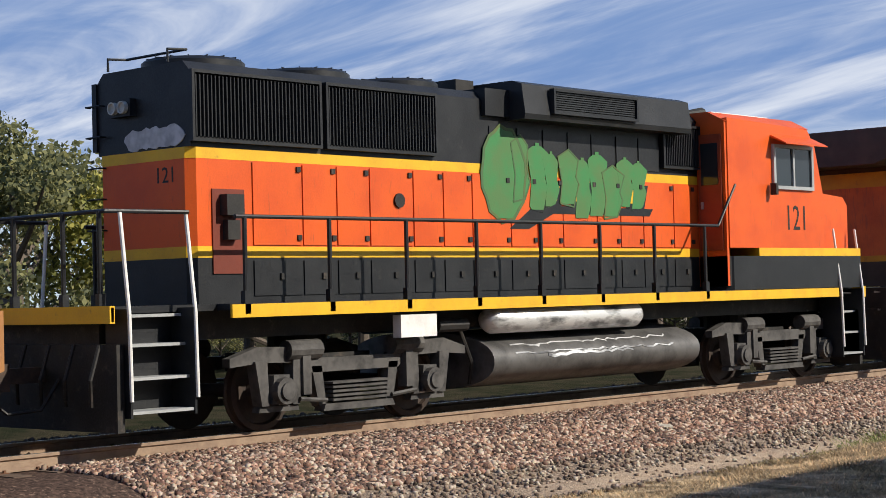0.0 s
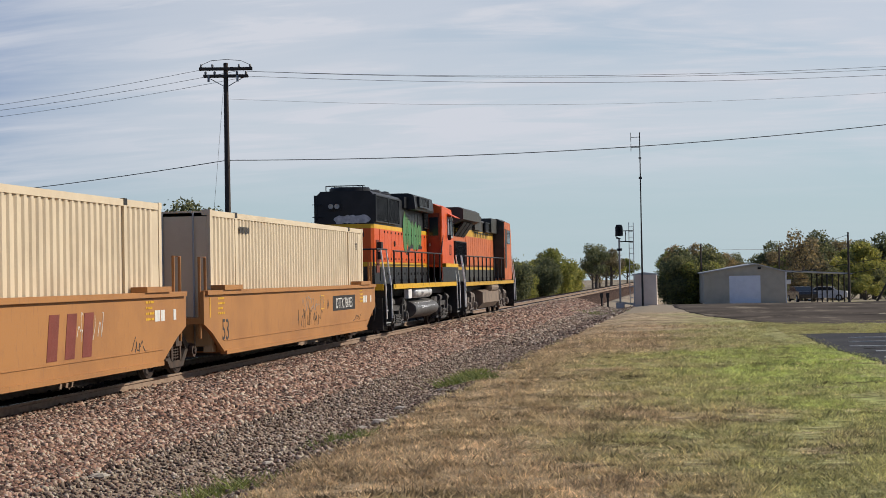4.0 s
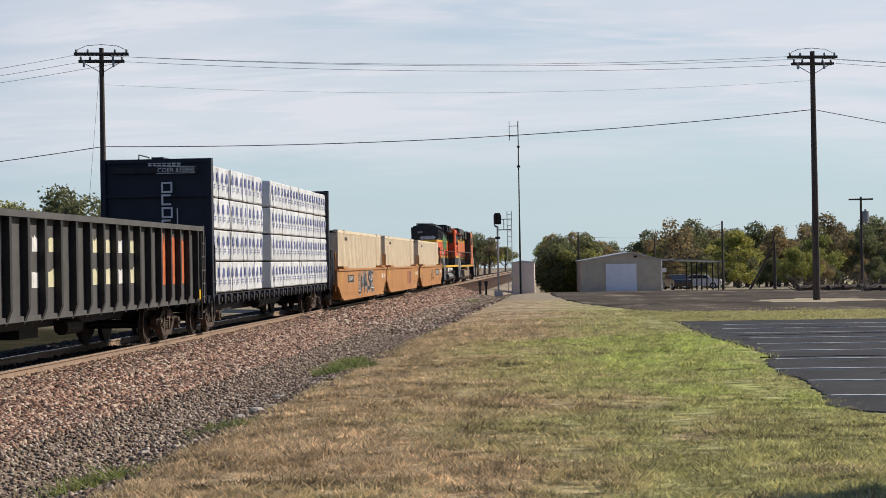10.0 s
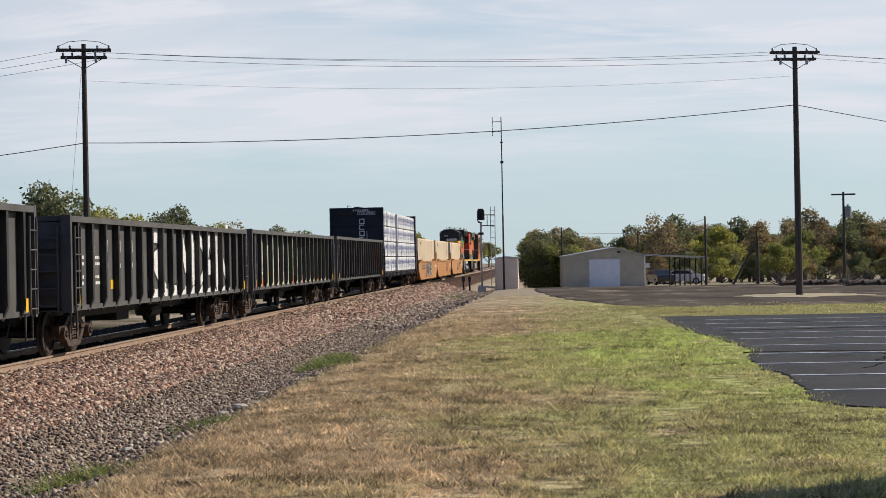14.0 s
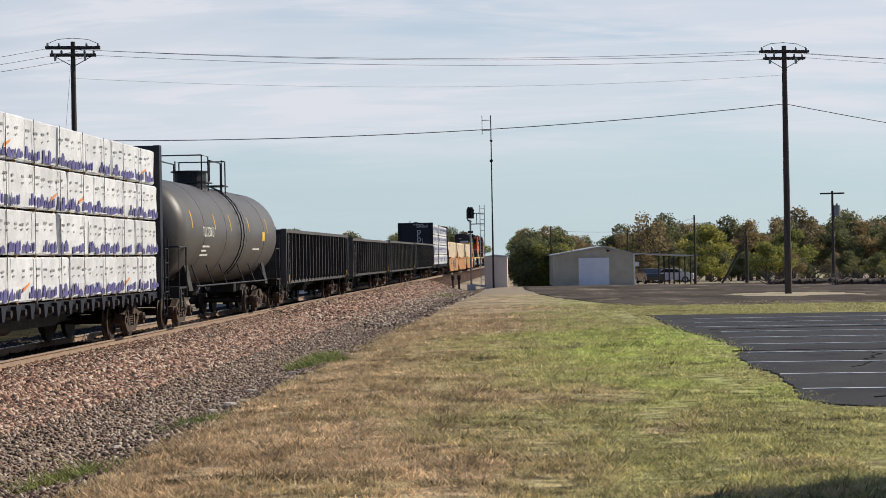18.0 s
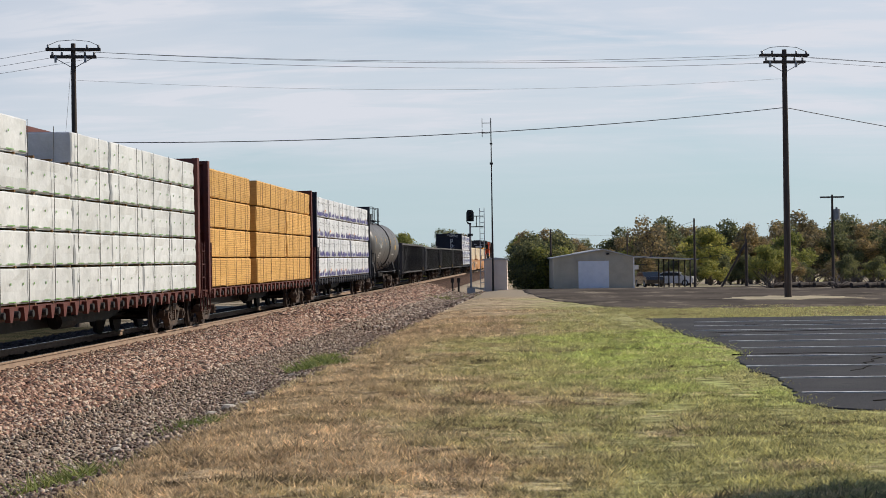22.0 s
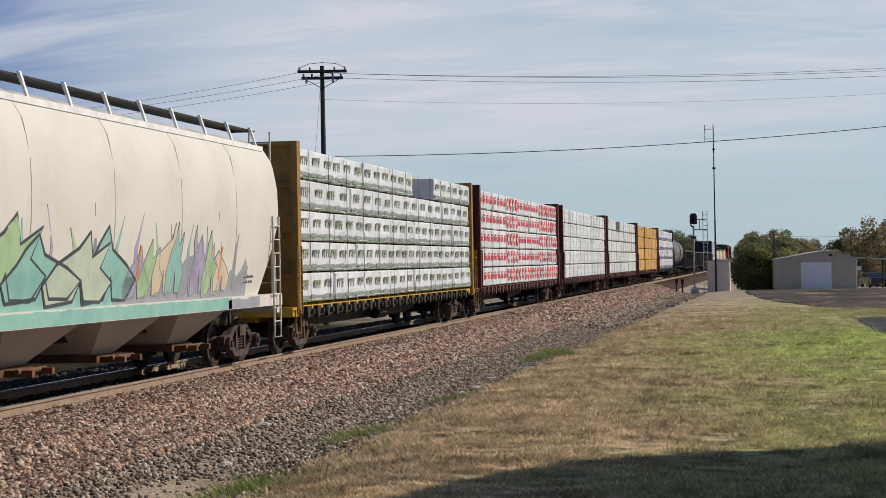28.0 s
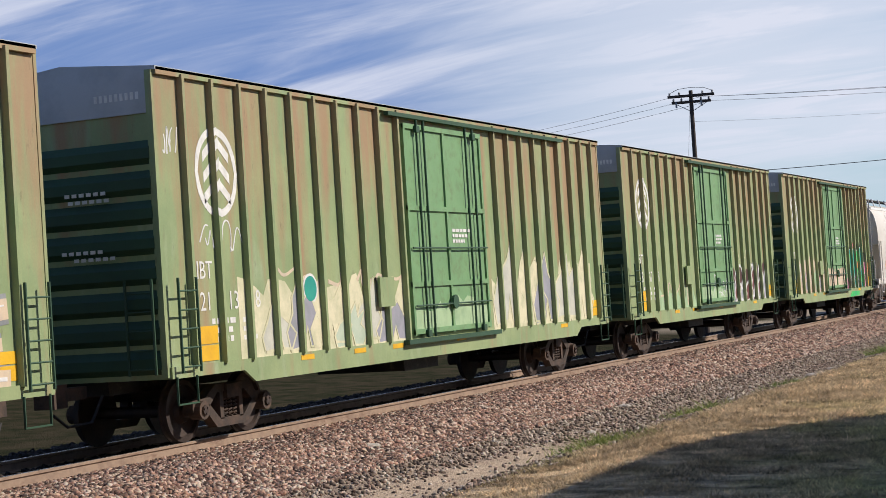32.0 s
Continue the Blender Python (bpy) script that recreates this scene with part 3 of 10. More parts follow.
for off in (-0.7535, 0.7535):
    r = part("rail", sweep("rail", rail_prof, stations, RAILSIDE, offset=off), RAILSIDE, track)
    part("rail_head", sweep("rail_head", head_prof, stations, TREAD, offset=off), TREAD, r, "polished running surface")
tie_me = Geo().box(-1.3, 1.3, -0.115, 0.115, -0.38, -0.176).mesh("tie", TIE)
plate_me = Geo().box(0.62, 0.885, -0.1, 0.1, -0.176, -0.168).box(-0.885, -0.62, -0.1, 0.1, -0.176, -0.168).box(0.84, 0.87, -0.07, -0.04, -0.168, -0.14).box(0.84, 0.87, 0.04, 0.07, -0.168, -0.14).mesh("tie_plate", RUST)
for i in range(190):
    y = -12 + i * 0.56
    t_ob = part("tie", tie_me, None, track, at=pose(XC + random.uniform(-0.03, 0.03), y, random.uniform(-0.004, 0.004), 0, 0, random.uniform(-0.8, 0.8)))
    part("tie_plate", plate_me, None, t_ob)


def scatter_stones(name, n, zone, size, mat, seed, label):
    """Broken stone: each a small uneven eight-cornered block, laid at random on the surface that zone() gives."""
    rg = np.random.default_rng(seed)
    cx, cy, cz = zone(rg, n)
    n = len(cx)
    s = size * rg.uniform(0.6, 1.45, n)
    corner = np.array([(x, y, z) for z in (-1, 1) for y in (-1, 1) for x in (-1, 1)], float)
    P = corner[None] * rg.uniform(0.35, 0.62, (n, 8, 3)) * np.array([1.0, 0.8, 0.62])
    ax = rg.normal(size=(n, 3))
    ax /= np.linalg.norm(ax, axis=1)[:, None]
    th = rg.uniform(0, 6.283, n)
    K = np.zeros((n, 3, 3))
    K[:, 0, 1], K[:, 0, 2], K[:, 1, 0], K[:, 1, 2], K[:, 2, 0], K[:, 2, 1] = -ax[:, 2], ax[:, 1], ax[:, 2], -ax[:, 0], -ax[:, 1], ax[:, 0]
    R = np.eye(3)[None] + np.sin(th)[:, None, None] * K + (1 - np.cos(th))[:, None, None] * (K @ K)
    P = np.einsum("nij,nkj->nki", R, P) * s[:, None, None]
    P += np.stack([cx, cy, cz + s * 0.12], 1)[:, None]
    quads = np.array([(0, 2, 3, 1), (4, 5, 7, 6), (0, 1, 5, 4), (1, 3, 7, 5), (3, 2, 6, 7), (2, 0, 4, 6)])
    F = (quads[None] + 8 * np.arange(n)[:, None, None]).reshape(-1)
    me = bpy.data.meshes.new(name)
    me.vertices.add(8 * n), me.loops.add(24 * n), me.polygons.add(6 * n)
    me.vertices.foreach_set("co", P.reshape(-1))
    me.loops.foreach_set("vertex_index", F.astype(np.int32))
    me.polygons.foreach_set("loop_start", np.arange(0, 24 * n, 4, dtype=np.int32))
    me.polygons.foreach_set("loop_total", np.full(6 * n, 4, dtype=np.int32))
    me.update(calc_edges=True)
    me.validate()
    me.materials.append(mat)
    return tagged(new(name, me), label, "stones", kind="stuff")


def stone_material(name, cols):
    m = bpy.data.materials.new(name)
    m.use_nodes = True
    nt, lk = m.node_tree.nodes, m.node_tree.links
    bs = nt["Principled BSDF"]
    ge = nt.new("ShaderNodeNewGeometry")
    rp = nt.new("ShaderNodeValToRGB")
    rp.color_ramp.interpolation = "CONSTANT"
    el = rp.color_ramp.elements
    while len(el) < len(cols):
        el.new(0.5)
    for i, c in enumerate(cols):
        el[i].position = i / len(cols)
        el[i].color = (*c, 1)
    lk.new(ge.outputs["Random Per Island"], rp.inputs[0])
    tc = nt.new("ShaderNodeTexCoord")
    n = nt.new("ShaderNodeTexNoise")
    n.inputs["Scale"].default_value, n.inputs["Detail"].default_value = 45, 3
    lk.new(tc.outputs["Object"], n.inputs["Vector"])
    mx = nt.new("ShaderNodeMixRGB")
    mx.blend_type = "MULTIPLY"
    mx.inputs["Fac"].default_value = 0.5
    lk.new(rp.outputs[0], mx.inputs[1]), lk.new(n.outputs["Color"], mx.inputs[2])
    lk.new(mx.outputs[0], bs.inputs["Base Color"])
    bs.inputs["Roughness"].default_value = 0.9
    bs.inputs["Specular IOR Level"].default_value = 0.1
    return m


STONE = stone_material("broken pink granite", ((0.40, 0.235, 0.165), (0.22, 0.135, 0.10), (0.13, 0.085, 0.068), (0.58, 0.39, 0.285), (0.075, 0.055, 0.048), (0.36, 0.26, 0.20), (0.62, 0.50, 0.39), (0.26, 0.15, 0.11)))
CHIP = stone_material("grey road chippings", ((0.25, 0.185, 0.14), (0.34, 0.26, 0.195), (0.11, 0.082, 0.064), (0.46, 0.365, 0.28), (0.26, 0.18, 0.135), (0.15, 0.115, 0.092), (0.58, 0.49, 0.39)))


def bed_z(x):
    return np.interp(x - XC, [p[0] for p in prof], [p[1] for p in prof])


def shoulder(y0, y1, u0=0.84, u1=3.9):
    def zone(rg, n):
        y = y0 + (y1 - y0) * rg.uniform(0, 1, n)
        u = u0 + (u1 - u0) * rg.uniform(0, 1, n)
        x = XC + u
        z = np.maximum(bed_z(x), np.array([ground_z(a, b) for a, b in zip(x, y)]))
        return x, y, z
    return zone


def margin(y0, y1):
    def zone(rg, n):
        y = y0 + (y1 - y0) * rg.uniform(0, 1, n)
        x = -7.6 + 3.2 * rg.beta(1.1, 1.7, n)
        trodden = (np.abs(x + 5.95) < 0.5) & (y > 5.5) & (y < 14.0) & (rg.uniform(0, 1, n) < 0.88)
        x, y = x[~trodden], y[~trodden]
        z = np.array([ground_z(a, b) for a, b in zip(x, y)])
        return x, y, z
    return zone


scatter_stones("ballast_stones", 72000, shoulder(2, 26), 0.060, STONE, 1, "loose pink and grey granite ballast stones")
scatter_stones("ballast_stones", 52000, shoulder(26, 62), 0.076, STONE, 2, "loose pink and grey granite ballast stones")
scatter_stones("ballast_stones", 22000, shoulder(62, 135), 0.13, STONE, 3, "loose pink and grey granite ballast stones")
# dark from oil between the rails, and darkened further for shade under the train
OIL_SHADE = stone_material("stones dark with oil and train shade", ((0.05, 0.04, 0.034), (0.075, 0.058, 0.048), (0.035, 0.029, 0.026), (0.095, 0.075, 0.06)))
four_foot = solid("track_bed", sweep("track_bed", [(-0.70, -0.21), (0.70, -0.21), (0.70, -0.172), (0.0, -0.165), (-0.70, -0.172)], stations, None), material("ballast dark with oil and train shade", (0.045, 0.036, 0.031), (0.028, 0.023, 0.021), 0.9, scale=18, bump=1.0, fine=26, spec=0.0), "oily ballast between the rails, darkened for the train's shade", "ballast", "structure")
scatter_stones("ballast_stones", 9000, shoulder(-4, 60, -0.68, 0.68), 0.07, OIL_SHADE, 4, "oily stones between the rails, darkened for the train's shade")
scatter_stones("ballast_stones", 9000, shoulder(-4, 60, -3.4, -0.84), 0.09, OIL_SHADE, 6, "loose ballast on the far shoulder")
scatter_stones("gravel_chippings", 24000, margin(2, 60), 0.045, CHIP, 5, "grey gravel chippings in the ditch")
scatter_stones("gravel_chippings", 9000, margin(60, 128), 0.11, CHIP, 7, "grey gravel chippings in the ditch")


# ---- the train; local axes: y forward, x to the right, z up from the rail head, origin at the middle ----
TRAIN = []                       # (thing, start of its middle along the track, half the distance between its trucks)
WHEELS = []                      # (wheelset, its place along the truck, tread radius)
CACHE = {}


def once(key, maker):
    if key not in CACHE:
        CACHE[key] = maker()
    return CACHE[key]


def wheelset_mesh(r):
    g = Geo()
    for sx in (-1, 1):
        g.lathe([(sx * 0.68, r * 0.62), (sx * 0.685, r + 0.028), (sx * 0.71, r + 0.028), (sx * 0.725, r), (sx * 0.80, r - 0.006), (sx * 0.81, r * 0.84), (sx * 0.76, r * 0.80), (sx * 0.745, r * 0.42), (sx * 0.83, r * 0.34), (sx * 0.83, 0.09), (sx * 1.0, 0.085)], (0, 0, 0), 0, 24)
        for k in range(3):               # bolts on the bearing cap
            a = 2 * math.pi * k / 3
            g.cyl((sx * 1.18, 0.05 * math.cos(a), 0.05 * math.sin(a)), (sx * 1.20, 0.05 * math.cos(a), 0.05 * math.sin(a)), 0.018, 6)
        g.cyl((sx * 1.0, 0, 0), (sx * 1.188, 0, 0), 0.07, 10)
    g.cyl((-0.7, 0, 0), (0.7, 0, 0), 0.085, 10)
    return g.mesh("wheelset", WHEEL, 40)


def freight_frame_mesh(sx):
    g = Geo()
    a, b = sx * 0.91, sx * 1.07
    g.prism([(-1.06, 0.44), (-1.06, 0.60), (-0.72, 0.62), (-0.42, 0.80), (0.42, 0.80), (0.72, 0.62), (1.06, 0.60), (1.06, 0.44), (0.80, 0.50), (0.60, 0.50), (0.38, 0.68), (-0.38, 0.68), (-0.60, 0.50), (-0.80, 0.50)], 0, a, b)
    g.prism([(-0.80, 0.52), (-0.60, 0.52), (-0.34, 0.30), (0.34, 0.30), (0.60, 0.52), (0.80, 0.52), (0.42, 0.17), (-0.42, 0.17)], 0, a, b)
    for y in (-0.32, 0.22):
        g.prism([(y, 0.28), (y + 0.10, 0.28), (y + 0.10, 0.70), (y, 0.70)], 0, a, b)
    for y in (-0.89, 0.89):
        g.cyl((sx * 0.96, y, 0.457), (sx * 1.16, y, 0.457), 0.135, 14)
        g.cyl((sx * 1.16, y, 0.457), (sx * 1.185, y, 0.457), 0.075, 8)
    return g.mesh("sideframe", TRUCKMAT)


def spring_mesh(sx, y):
    """One coil spring."""
    pts = [(sx * 1.0 + 0.055 * math.cos(a), y + 0.055 * math.sin(a), 0.30 + 0.27 * k / 40) for k, a in enumerate([q * 2 * math.pi * 5 / 40 for q in range(41)])]
    return Geo().tube(pts, 0.016, 5).mesh("spring", TRUCKMAT)


def freight_truck(car, y, wheels=True):
    bol = part("truck_bolster", once("bolster", lambda: Geo().box(-1.12, 1.12, -0.19, 0.19, 0.58, 0.78).cyl((0, 0, 0.78), (0, 0, 0.92), 0.2, 12).box(-0.9, 0.9, -0.62, -0.5, 0.42, 0.52).box(-0.9, 0.9, 0.5, 0.62, 0.42, 0.52).mesh("truck_bolster", TRUCKMAT)), None, car, at=pose(0, y, 0))
    for s in (1, -1):
        part("sideframe", once(("frame", s), lambda: freight_frame_mesh(s)), None, bol)
        if s > 0:
            for y2 in (-0.13, 0.0, 0.13):
                part("spring", once(("springs", s, y2), lambda: spring_mesh(s, y2)), None, bol)
    for dy in (-0.89, 0.89):
        WHEELS.append((part("wheelset", once("wheels", lambda: wheelset_mesh(0.457)), None, bol, at=pose(0, dy, 0.457)), dy, 0.457))
    return bol


def coupler(car, y, sgn):
    g = Geo().box(-0.09, 0.09, min(y, y + sgn * 0.75), max(y, y + sgn * 0.75), 0.76, 0.94).box(-0.17, 0.17, min(y + sgn * 0.55, y + sgn * 0.85), max(y + sgn * 0.55, y + sgn * 0.85), 0.68, 1.0)
    part("coupler", g, TRUCKMAT, car)
    g = Geo().tube([(0.35, y, 0.8), (0.33, y + sgn * 0.25, 0.45), (0.18, y + sgn * 0.6, 0.42), (0.1, y + sgn * 0.8, 0.6)], 0.022, 6)
    part("brake_hose", g, DARK, car)


def ladder(car, x0, y0, x1, y1, z0, z1, rungs, mat, r=0.014):
    """Two stiles and rungs between the plan points (x0, y0) and (x1, y1)."""
    g = Geo().cyl((x0, y0, z0), (x0, y0, z1), r * 1.5, 6).cyl((x1, y1, z0), (x1, y1, z1), r * 1.5, 6)
    for k in range(rungs):
        z = z0 + (z1 - z0) * (k + 0.3) / rungs
        g.cyl((x0, y0, z), (x1, y1, z), r, 6)
    part("ladder", g, mat, car)


def blob(g, x, y, z, ry, rz, seed, n=18, thick=0.004, rough=0.25):
    """An uneven sprayed patch on a side facing +x."""
    rr = random.Random(seed)
    pts = []
    for i in range(n):
        a = 2 * math.pi * i / n
        k = 1 + rr.uniform(-rough, rough)
        pts.append((y + ry * k * math.cos(a), z + rz * k * math.sin(a)))
    g.prism(pts, 0, x, x + thick)


def bars(g, x, y, z, widths, h, gap, thick=0.003):
    """A line of lettering too small to read: short bars along +y on a side facing +x."""
    for w in widths:
        g.box(x, x + thick, y, y + w, z, z + h)
        y += w + gap


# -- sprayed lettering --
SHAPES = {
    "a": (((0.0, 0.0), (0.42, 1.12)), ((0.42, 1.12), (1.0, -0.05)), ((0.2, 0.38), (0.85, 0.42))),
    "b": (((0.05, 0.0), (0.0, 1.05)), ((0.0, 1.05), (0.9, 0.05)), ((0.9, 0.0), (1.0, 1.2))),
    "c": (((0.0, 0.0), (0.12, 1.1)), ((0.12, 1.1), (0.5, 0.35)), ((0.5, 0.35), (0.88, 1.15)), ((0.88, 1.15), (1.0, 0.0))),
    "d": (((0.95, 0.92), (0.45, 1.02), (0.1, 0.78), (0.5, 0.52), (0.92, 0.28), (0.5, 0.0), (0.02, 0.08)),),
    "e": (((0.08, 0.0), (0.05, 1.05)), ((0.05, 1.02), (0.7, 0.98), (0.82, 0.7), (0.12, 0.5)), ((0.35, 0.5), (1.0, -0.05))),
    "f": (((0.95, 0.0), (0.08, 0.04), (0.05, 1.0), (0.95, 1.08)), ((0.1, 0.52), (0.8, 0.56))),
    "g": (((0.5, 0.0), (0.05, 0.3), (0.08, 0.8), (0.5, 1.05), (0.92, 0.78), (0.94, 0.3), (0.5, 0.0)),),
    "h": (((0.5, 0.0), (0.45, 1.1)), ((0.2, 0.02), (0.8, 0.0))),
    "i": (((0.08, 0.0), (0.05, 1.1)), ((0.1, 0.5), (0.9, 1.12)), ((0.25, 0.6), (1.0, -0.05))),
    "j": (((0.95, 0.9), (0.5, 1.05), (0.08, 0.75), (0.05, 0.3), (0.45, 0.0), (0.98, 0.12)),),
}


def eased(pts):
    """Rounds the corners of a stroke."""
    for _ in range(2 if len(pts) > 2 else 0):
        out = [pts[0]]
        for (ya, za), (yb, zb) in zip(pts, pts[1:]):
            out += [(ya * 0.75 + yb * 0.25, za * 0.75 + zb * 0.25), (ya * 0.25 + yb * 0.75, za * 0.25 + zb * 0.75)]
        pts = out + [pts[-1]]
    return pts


def ribbon(g, xf, pts, w0, w1, o):
    """A sprayed stroke: a strip of changing width laid on the surface x = xf(z), o metres proud of it."""
    left, right = [], []
    n = len(pts)
    for i, (y, z) in enumerate(pts):
        (ya, za), (yb, zb) = pts[max(i - 1, 0)], pts[min(i + 1, n - 1)]
        d = math.hypot(yb - ya, zb - za) or 1.0
        ny, nz = -(zb - za) / d, (yb - ya) / d
        w = 0.5 * (w0 + (w1 - w0) * i / max(n - 1, 1))
        left.append((y + ny * w, z + nz * w))
        right.append((y - ny * w, z - nz * w))
    ring = left + right[::-1]
    m = len(ring)
    top = [(xf(z) + o, y, z) for y, z in ring]
    low = [(xf(z) - 0.001, y, z) for y, z in ring]
    fs = []
    for i in range(n - 1):
        a, b, c, d = i, i + 1, m - 2 - i, m - 1 - i
        fs += [(a, b, c, d), (m + d, m + c, m + b, m + a), (a, b, m + b, m + a), (c, d, m + d, m + c)]
    fs += [(0, m - 1, 2 * m - 1, m), (n - 1, n, m + n, m + n - 1)]
    g.add(top + low, fs)


def wash(car, xf, y0, y1, z0, z1, mat, seed, spike=0.3, o=0.003, step=0.22, label="hazy sprayed backing"):
    """A band of overspray with a ragged top edge."""
    rr = random.Random(seed)
    n = max(4, int((y1 - y0) / step))
    tops = [z0 + (z1 - z0) * (1 - spike * rr.random()) for _ in range(n + 1)]
    rows = 5
    vs, fs = [], []
    for i in range(n + 1):
        y = y0 + (y1 - y0) * i / n + rr.uniform(-0.3, 0.3) * step * (0 < i < n)
        for k in range(rows):
            z = z0 + (tops[i] - z0) * k / (rows - 1)
            vs.append((xf(z) + o, y, z))
    m = len(vs)
    vs += [(x - o - 0.001, y, z) for x, y, z in vs]
    for i in range(n):
        for k in range(rows - 1):
            a, b = i * rows + k, (i + 1) * rows + k
            fs += [(a, b, b + 1, a + 1), (m + a + 1, m + b + 1, m + b, m + a)]
        t0, t1, b0, b1 = i * rows + rows - 1, (i + 1) * rows + rows - 1, i * rows, (i + 1) * rows
        fs += [(t0, t1, m + t1, m + t0), (b0, b1, m + b1, m + b0)]
    for i in (0, n):
        fs += [(i * rows + k, i * rows + k + 1, m + i * rows + k + 1, m + i * rows + k) for k in range(rows - 1)]
    part("graffiti", Geo().add(vs, fs), mat, car, label)


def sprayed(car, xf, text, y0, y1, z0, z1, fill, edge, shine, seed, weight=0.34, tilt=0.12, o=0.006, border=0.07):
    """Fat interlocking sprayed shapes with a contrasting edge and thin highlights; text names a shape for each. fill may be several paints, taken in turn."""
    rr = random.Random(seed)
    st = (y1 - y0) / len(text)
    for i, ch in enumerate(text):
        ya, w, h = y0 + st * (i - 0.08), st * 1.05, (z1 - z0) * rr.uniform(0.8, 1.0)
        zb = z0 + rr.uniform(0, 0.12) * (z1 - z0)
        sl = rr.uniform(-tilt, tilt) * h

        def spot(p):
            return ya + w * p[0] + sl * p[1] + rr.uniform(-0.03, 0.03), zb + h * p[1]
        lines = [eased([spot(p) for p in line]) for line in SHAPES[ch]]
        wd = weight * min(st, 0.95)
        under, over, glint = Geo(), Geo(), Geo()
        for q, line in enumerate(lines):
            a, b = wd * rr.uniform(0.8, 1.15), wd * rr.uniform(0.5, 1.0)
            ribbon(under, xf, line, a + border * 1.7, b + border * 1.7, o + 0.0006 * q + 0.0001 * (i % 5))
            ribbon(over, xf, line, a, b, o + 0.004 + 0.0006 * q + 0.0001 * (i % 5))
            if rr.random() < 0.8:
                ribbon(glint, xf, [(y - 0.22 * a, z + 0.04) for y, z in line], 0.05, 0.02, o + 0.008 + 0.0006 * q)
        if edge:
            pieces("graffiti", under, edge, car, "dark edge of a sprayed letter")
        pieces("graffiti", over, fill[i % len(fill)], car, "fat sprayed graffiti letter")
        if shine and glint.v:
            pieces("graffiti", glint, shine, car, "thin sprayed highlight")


def scrawl(car, xf, y0, y1, z0, z1, mat, seed, n=14, w=0.016):
    """A thin tag written in loops."""
    rr = random.Random(seed)
    g = Geo()
    y = y0
    for k in range(n):
        st = (y1 - y0) / n
        pts = [(y, rr.uniform(z0, z0 + 0.35 * (z1 - z0)))]
        for _ in range(rr.randint(2, 4)):
            pts.append((pts[-1][0] + st * rr.uniform(-0.25, 0.75), rr.uniform(z0, z1)))
        ribbon(g, xf, eased(pts), w, w * 0.6, 0.003 + 0.0004 * (k % 6))
        y += st * rr.uniform(0.7, 1.25)
    pieces("graffiti", g, mat, car, "thin written scrawl")


def painted(car, xf, pts, fill, edge, o=0.006, line=0.035, label="fat sprayed graffiti letter", bands=22):
    """A sprayed shape with any outline (y, z), filled in thin level bands that follow the surface, and a line round it."""
    zs = [p[1] for p in pts]
    z0, z1 = min(zs), max(zs)
    ring = list(zip(pts, pts[1:] + pts[:1]))

    def cuts(z):
        return sorted(a[0] + (b[0] - a[0]) * (z - a[1]) / (b[1] - a[1]) for a, b in ring if (a[1] <= z) != (b[1] <= z))
    vs, fs, known = [], [], {}

    def spot(y, z, lift):
        key = (round(y, 4), round(z, 4), lift > 0)
        if key not in known:
            known[key] = len(vs)
            vs.append((xf(z) + lift, y, z))
        return known[key]
    for k in range(bands):
        za, zb = z0 + (z1 - z0) * k / bands, z0 + (z1 - z0) * (k + 1) / bands
        lo, hi = cuts(za + 1e-6), cuts(zb + 1e-6)
        if len(lo) != len(hi):
            lo = hi = cuts((za + zb) / 2)
        for q in range(0, len(lo) - 1, 2):
            quad = ((lo[q], za), (lo[q + 1], za), (hi[q + 1], zb), (hi[q], zb))
            a, b, c, d = (spot(y, z, o) for y, z in quad)
            e, f, g, h = (spot(y, z, 0.0) for y, z in quad)
            fs += [(a, b, c, d), (h, g, f, e), (b, c, g, f), (d, a, e, h)]
    g = Geo().add(vs, [q for q in fs if len(set(q)) == 4])
    part("graffiti", g, fill, car, label)
    if edge:
        rim = Geo()
        ribbon(rim, xf, list(pts) + [pts[0]], line, line, o + 0.003)
        part("graffiti", rim, edge, car, "thin outline of a sprayed letter")


def flames(car, xf, y0, y1, z0, z1, fills, edge, seed, n, line=0.04, lean=0.5, o=0.006, fat=1.5):
    """A piece in wild style: interlocking pointed shapes, each a swelling base drawn out to a leaning tip."""
    rr = random.Random(seed)
    st = (y1 - y0) / n
    for k in range(n):
        y, w = y0 + st * k, st * fat * rr.uniform(0.75, 1.1)
        h = (z1 - z0) * rr.uniform(0.62, 1.0)
        tip = y + w * (0.5 + rr.uniform(-lean, lean))
        b = z0 + rr.uniform(0, 0.1) * h
        left = [(y, b), (y - 0.08 * w, b + 0.28 * h), (y + 0.10 * w, b + 0.55 * h), (tip - 0.16 * w, b + 0.78 * h)]
        right = [(tip + 0.10 * w, b + 0.70 * h), (y + 0.80 * w, b + 0.50 * h), (y + 1.02 * w, b + 0.30 * h), (y + 0.85 * w, b + 0.02 * h)]
        if k % 2:                # a notch near the tip makes a second horn
            right = [(tip + 0.06 * w, b + 0.66 * h), (tip + 0.34 * w, b + 0.86 * h)] + right[1:]
        notch = [(y + 0.58 * w, b + 0.04 * h), (y + 0.50 * w, b + 0.34 * h), (y + 0.40 * w, b + 0.05 * h)]
        painted(car, xf, left + [(tip, b + h)] + right + notch, fills[k % len(fills)], edge, o + 0.0012 * (k % 4), line)


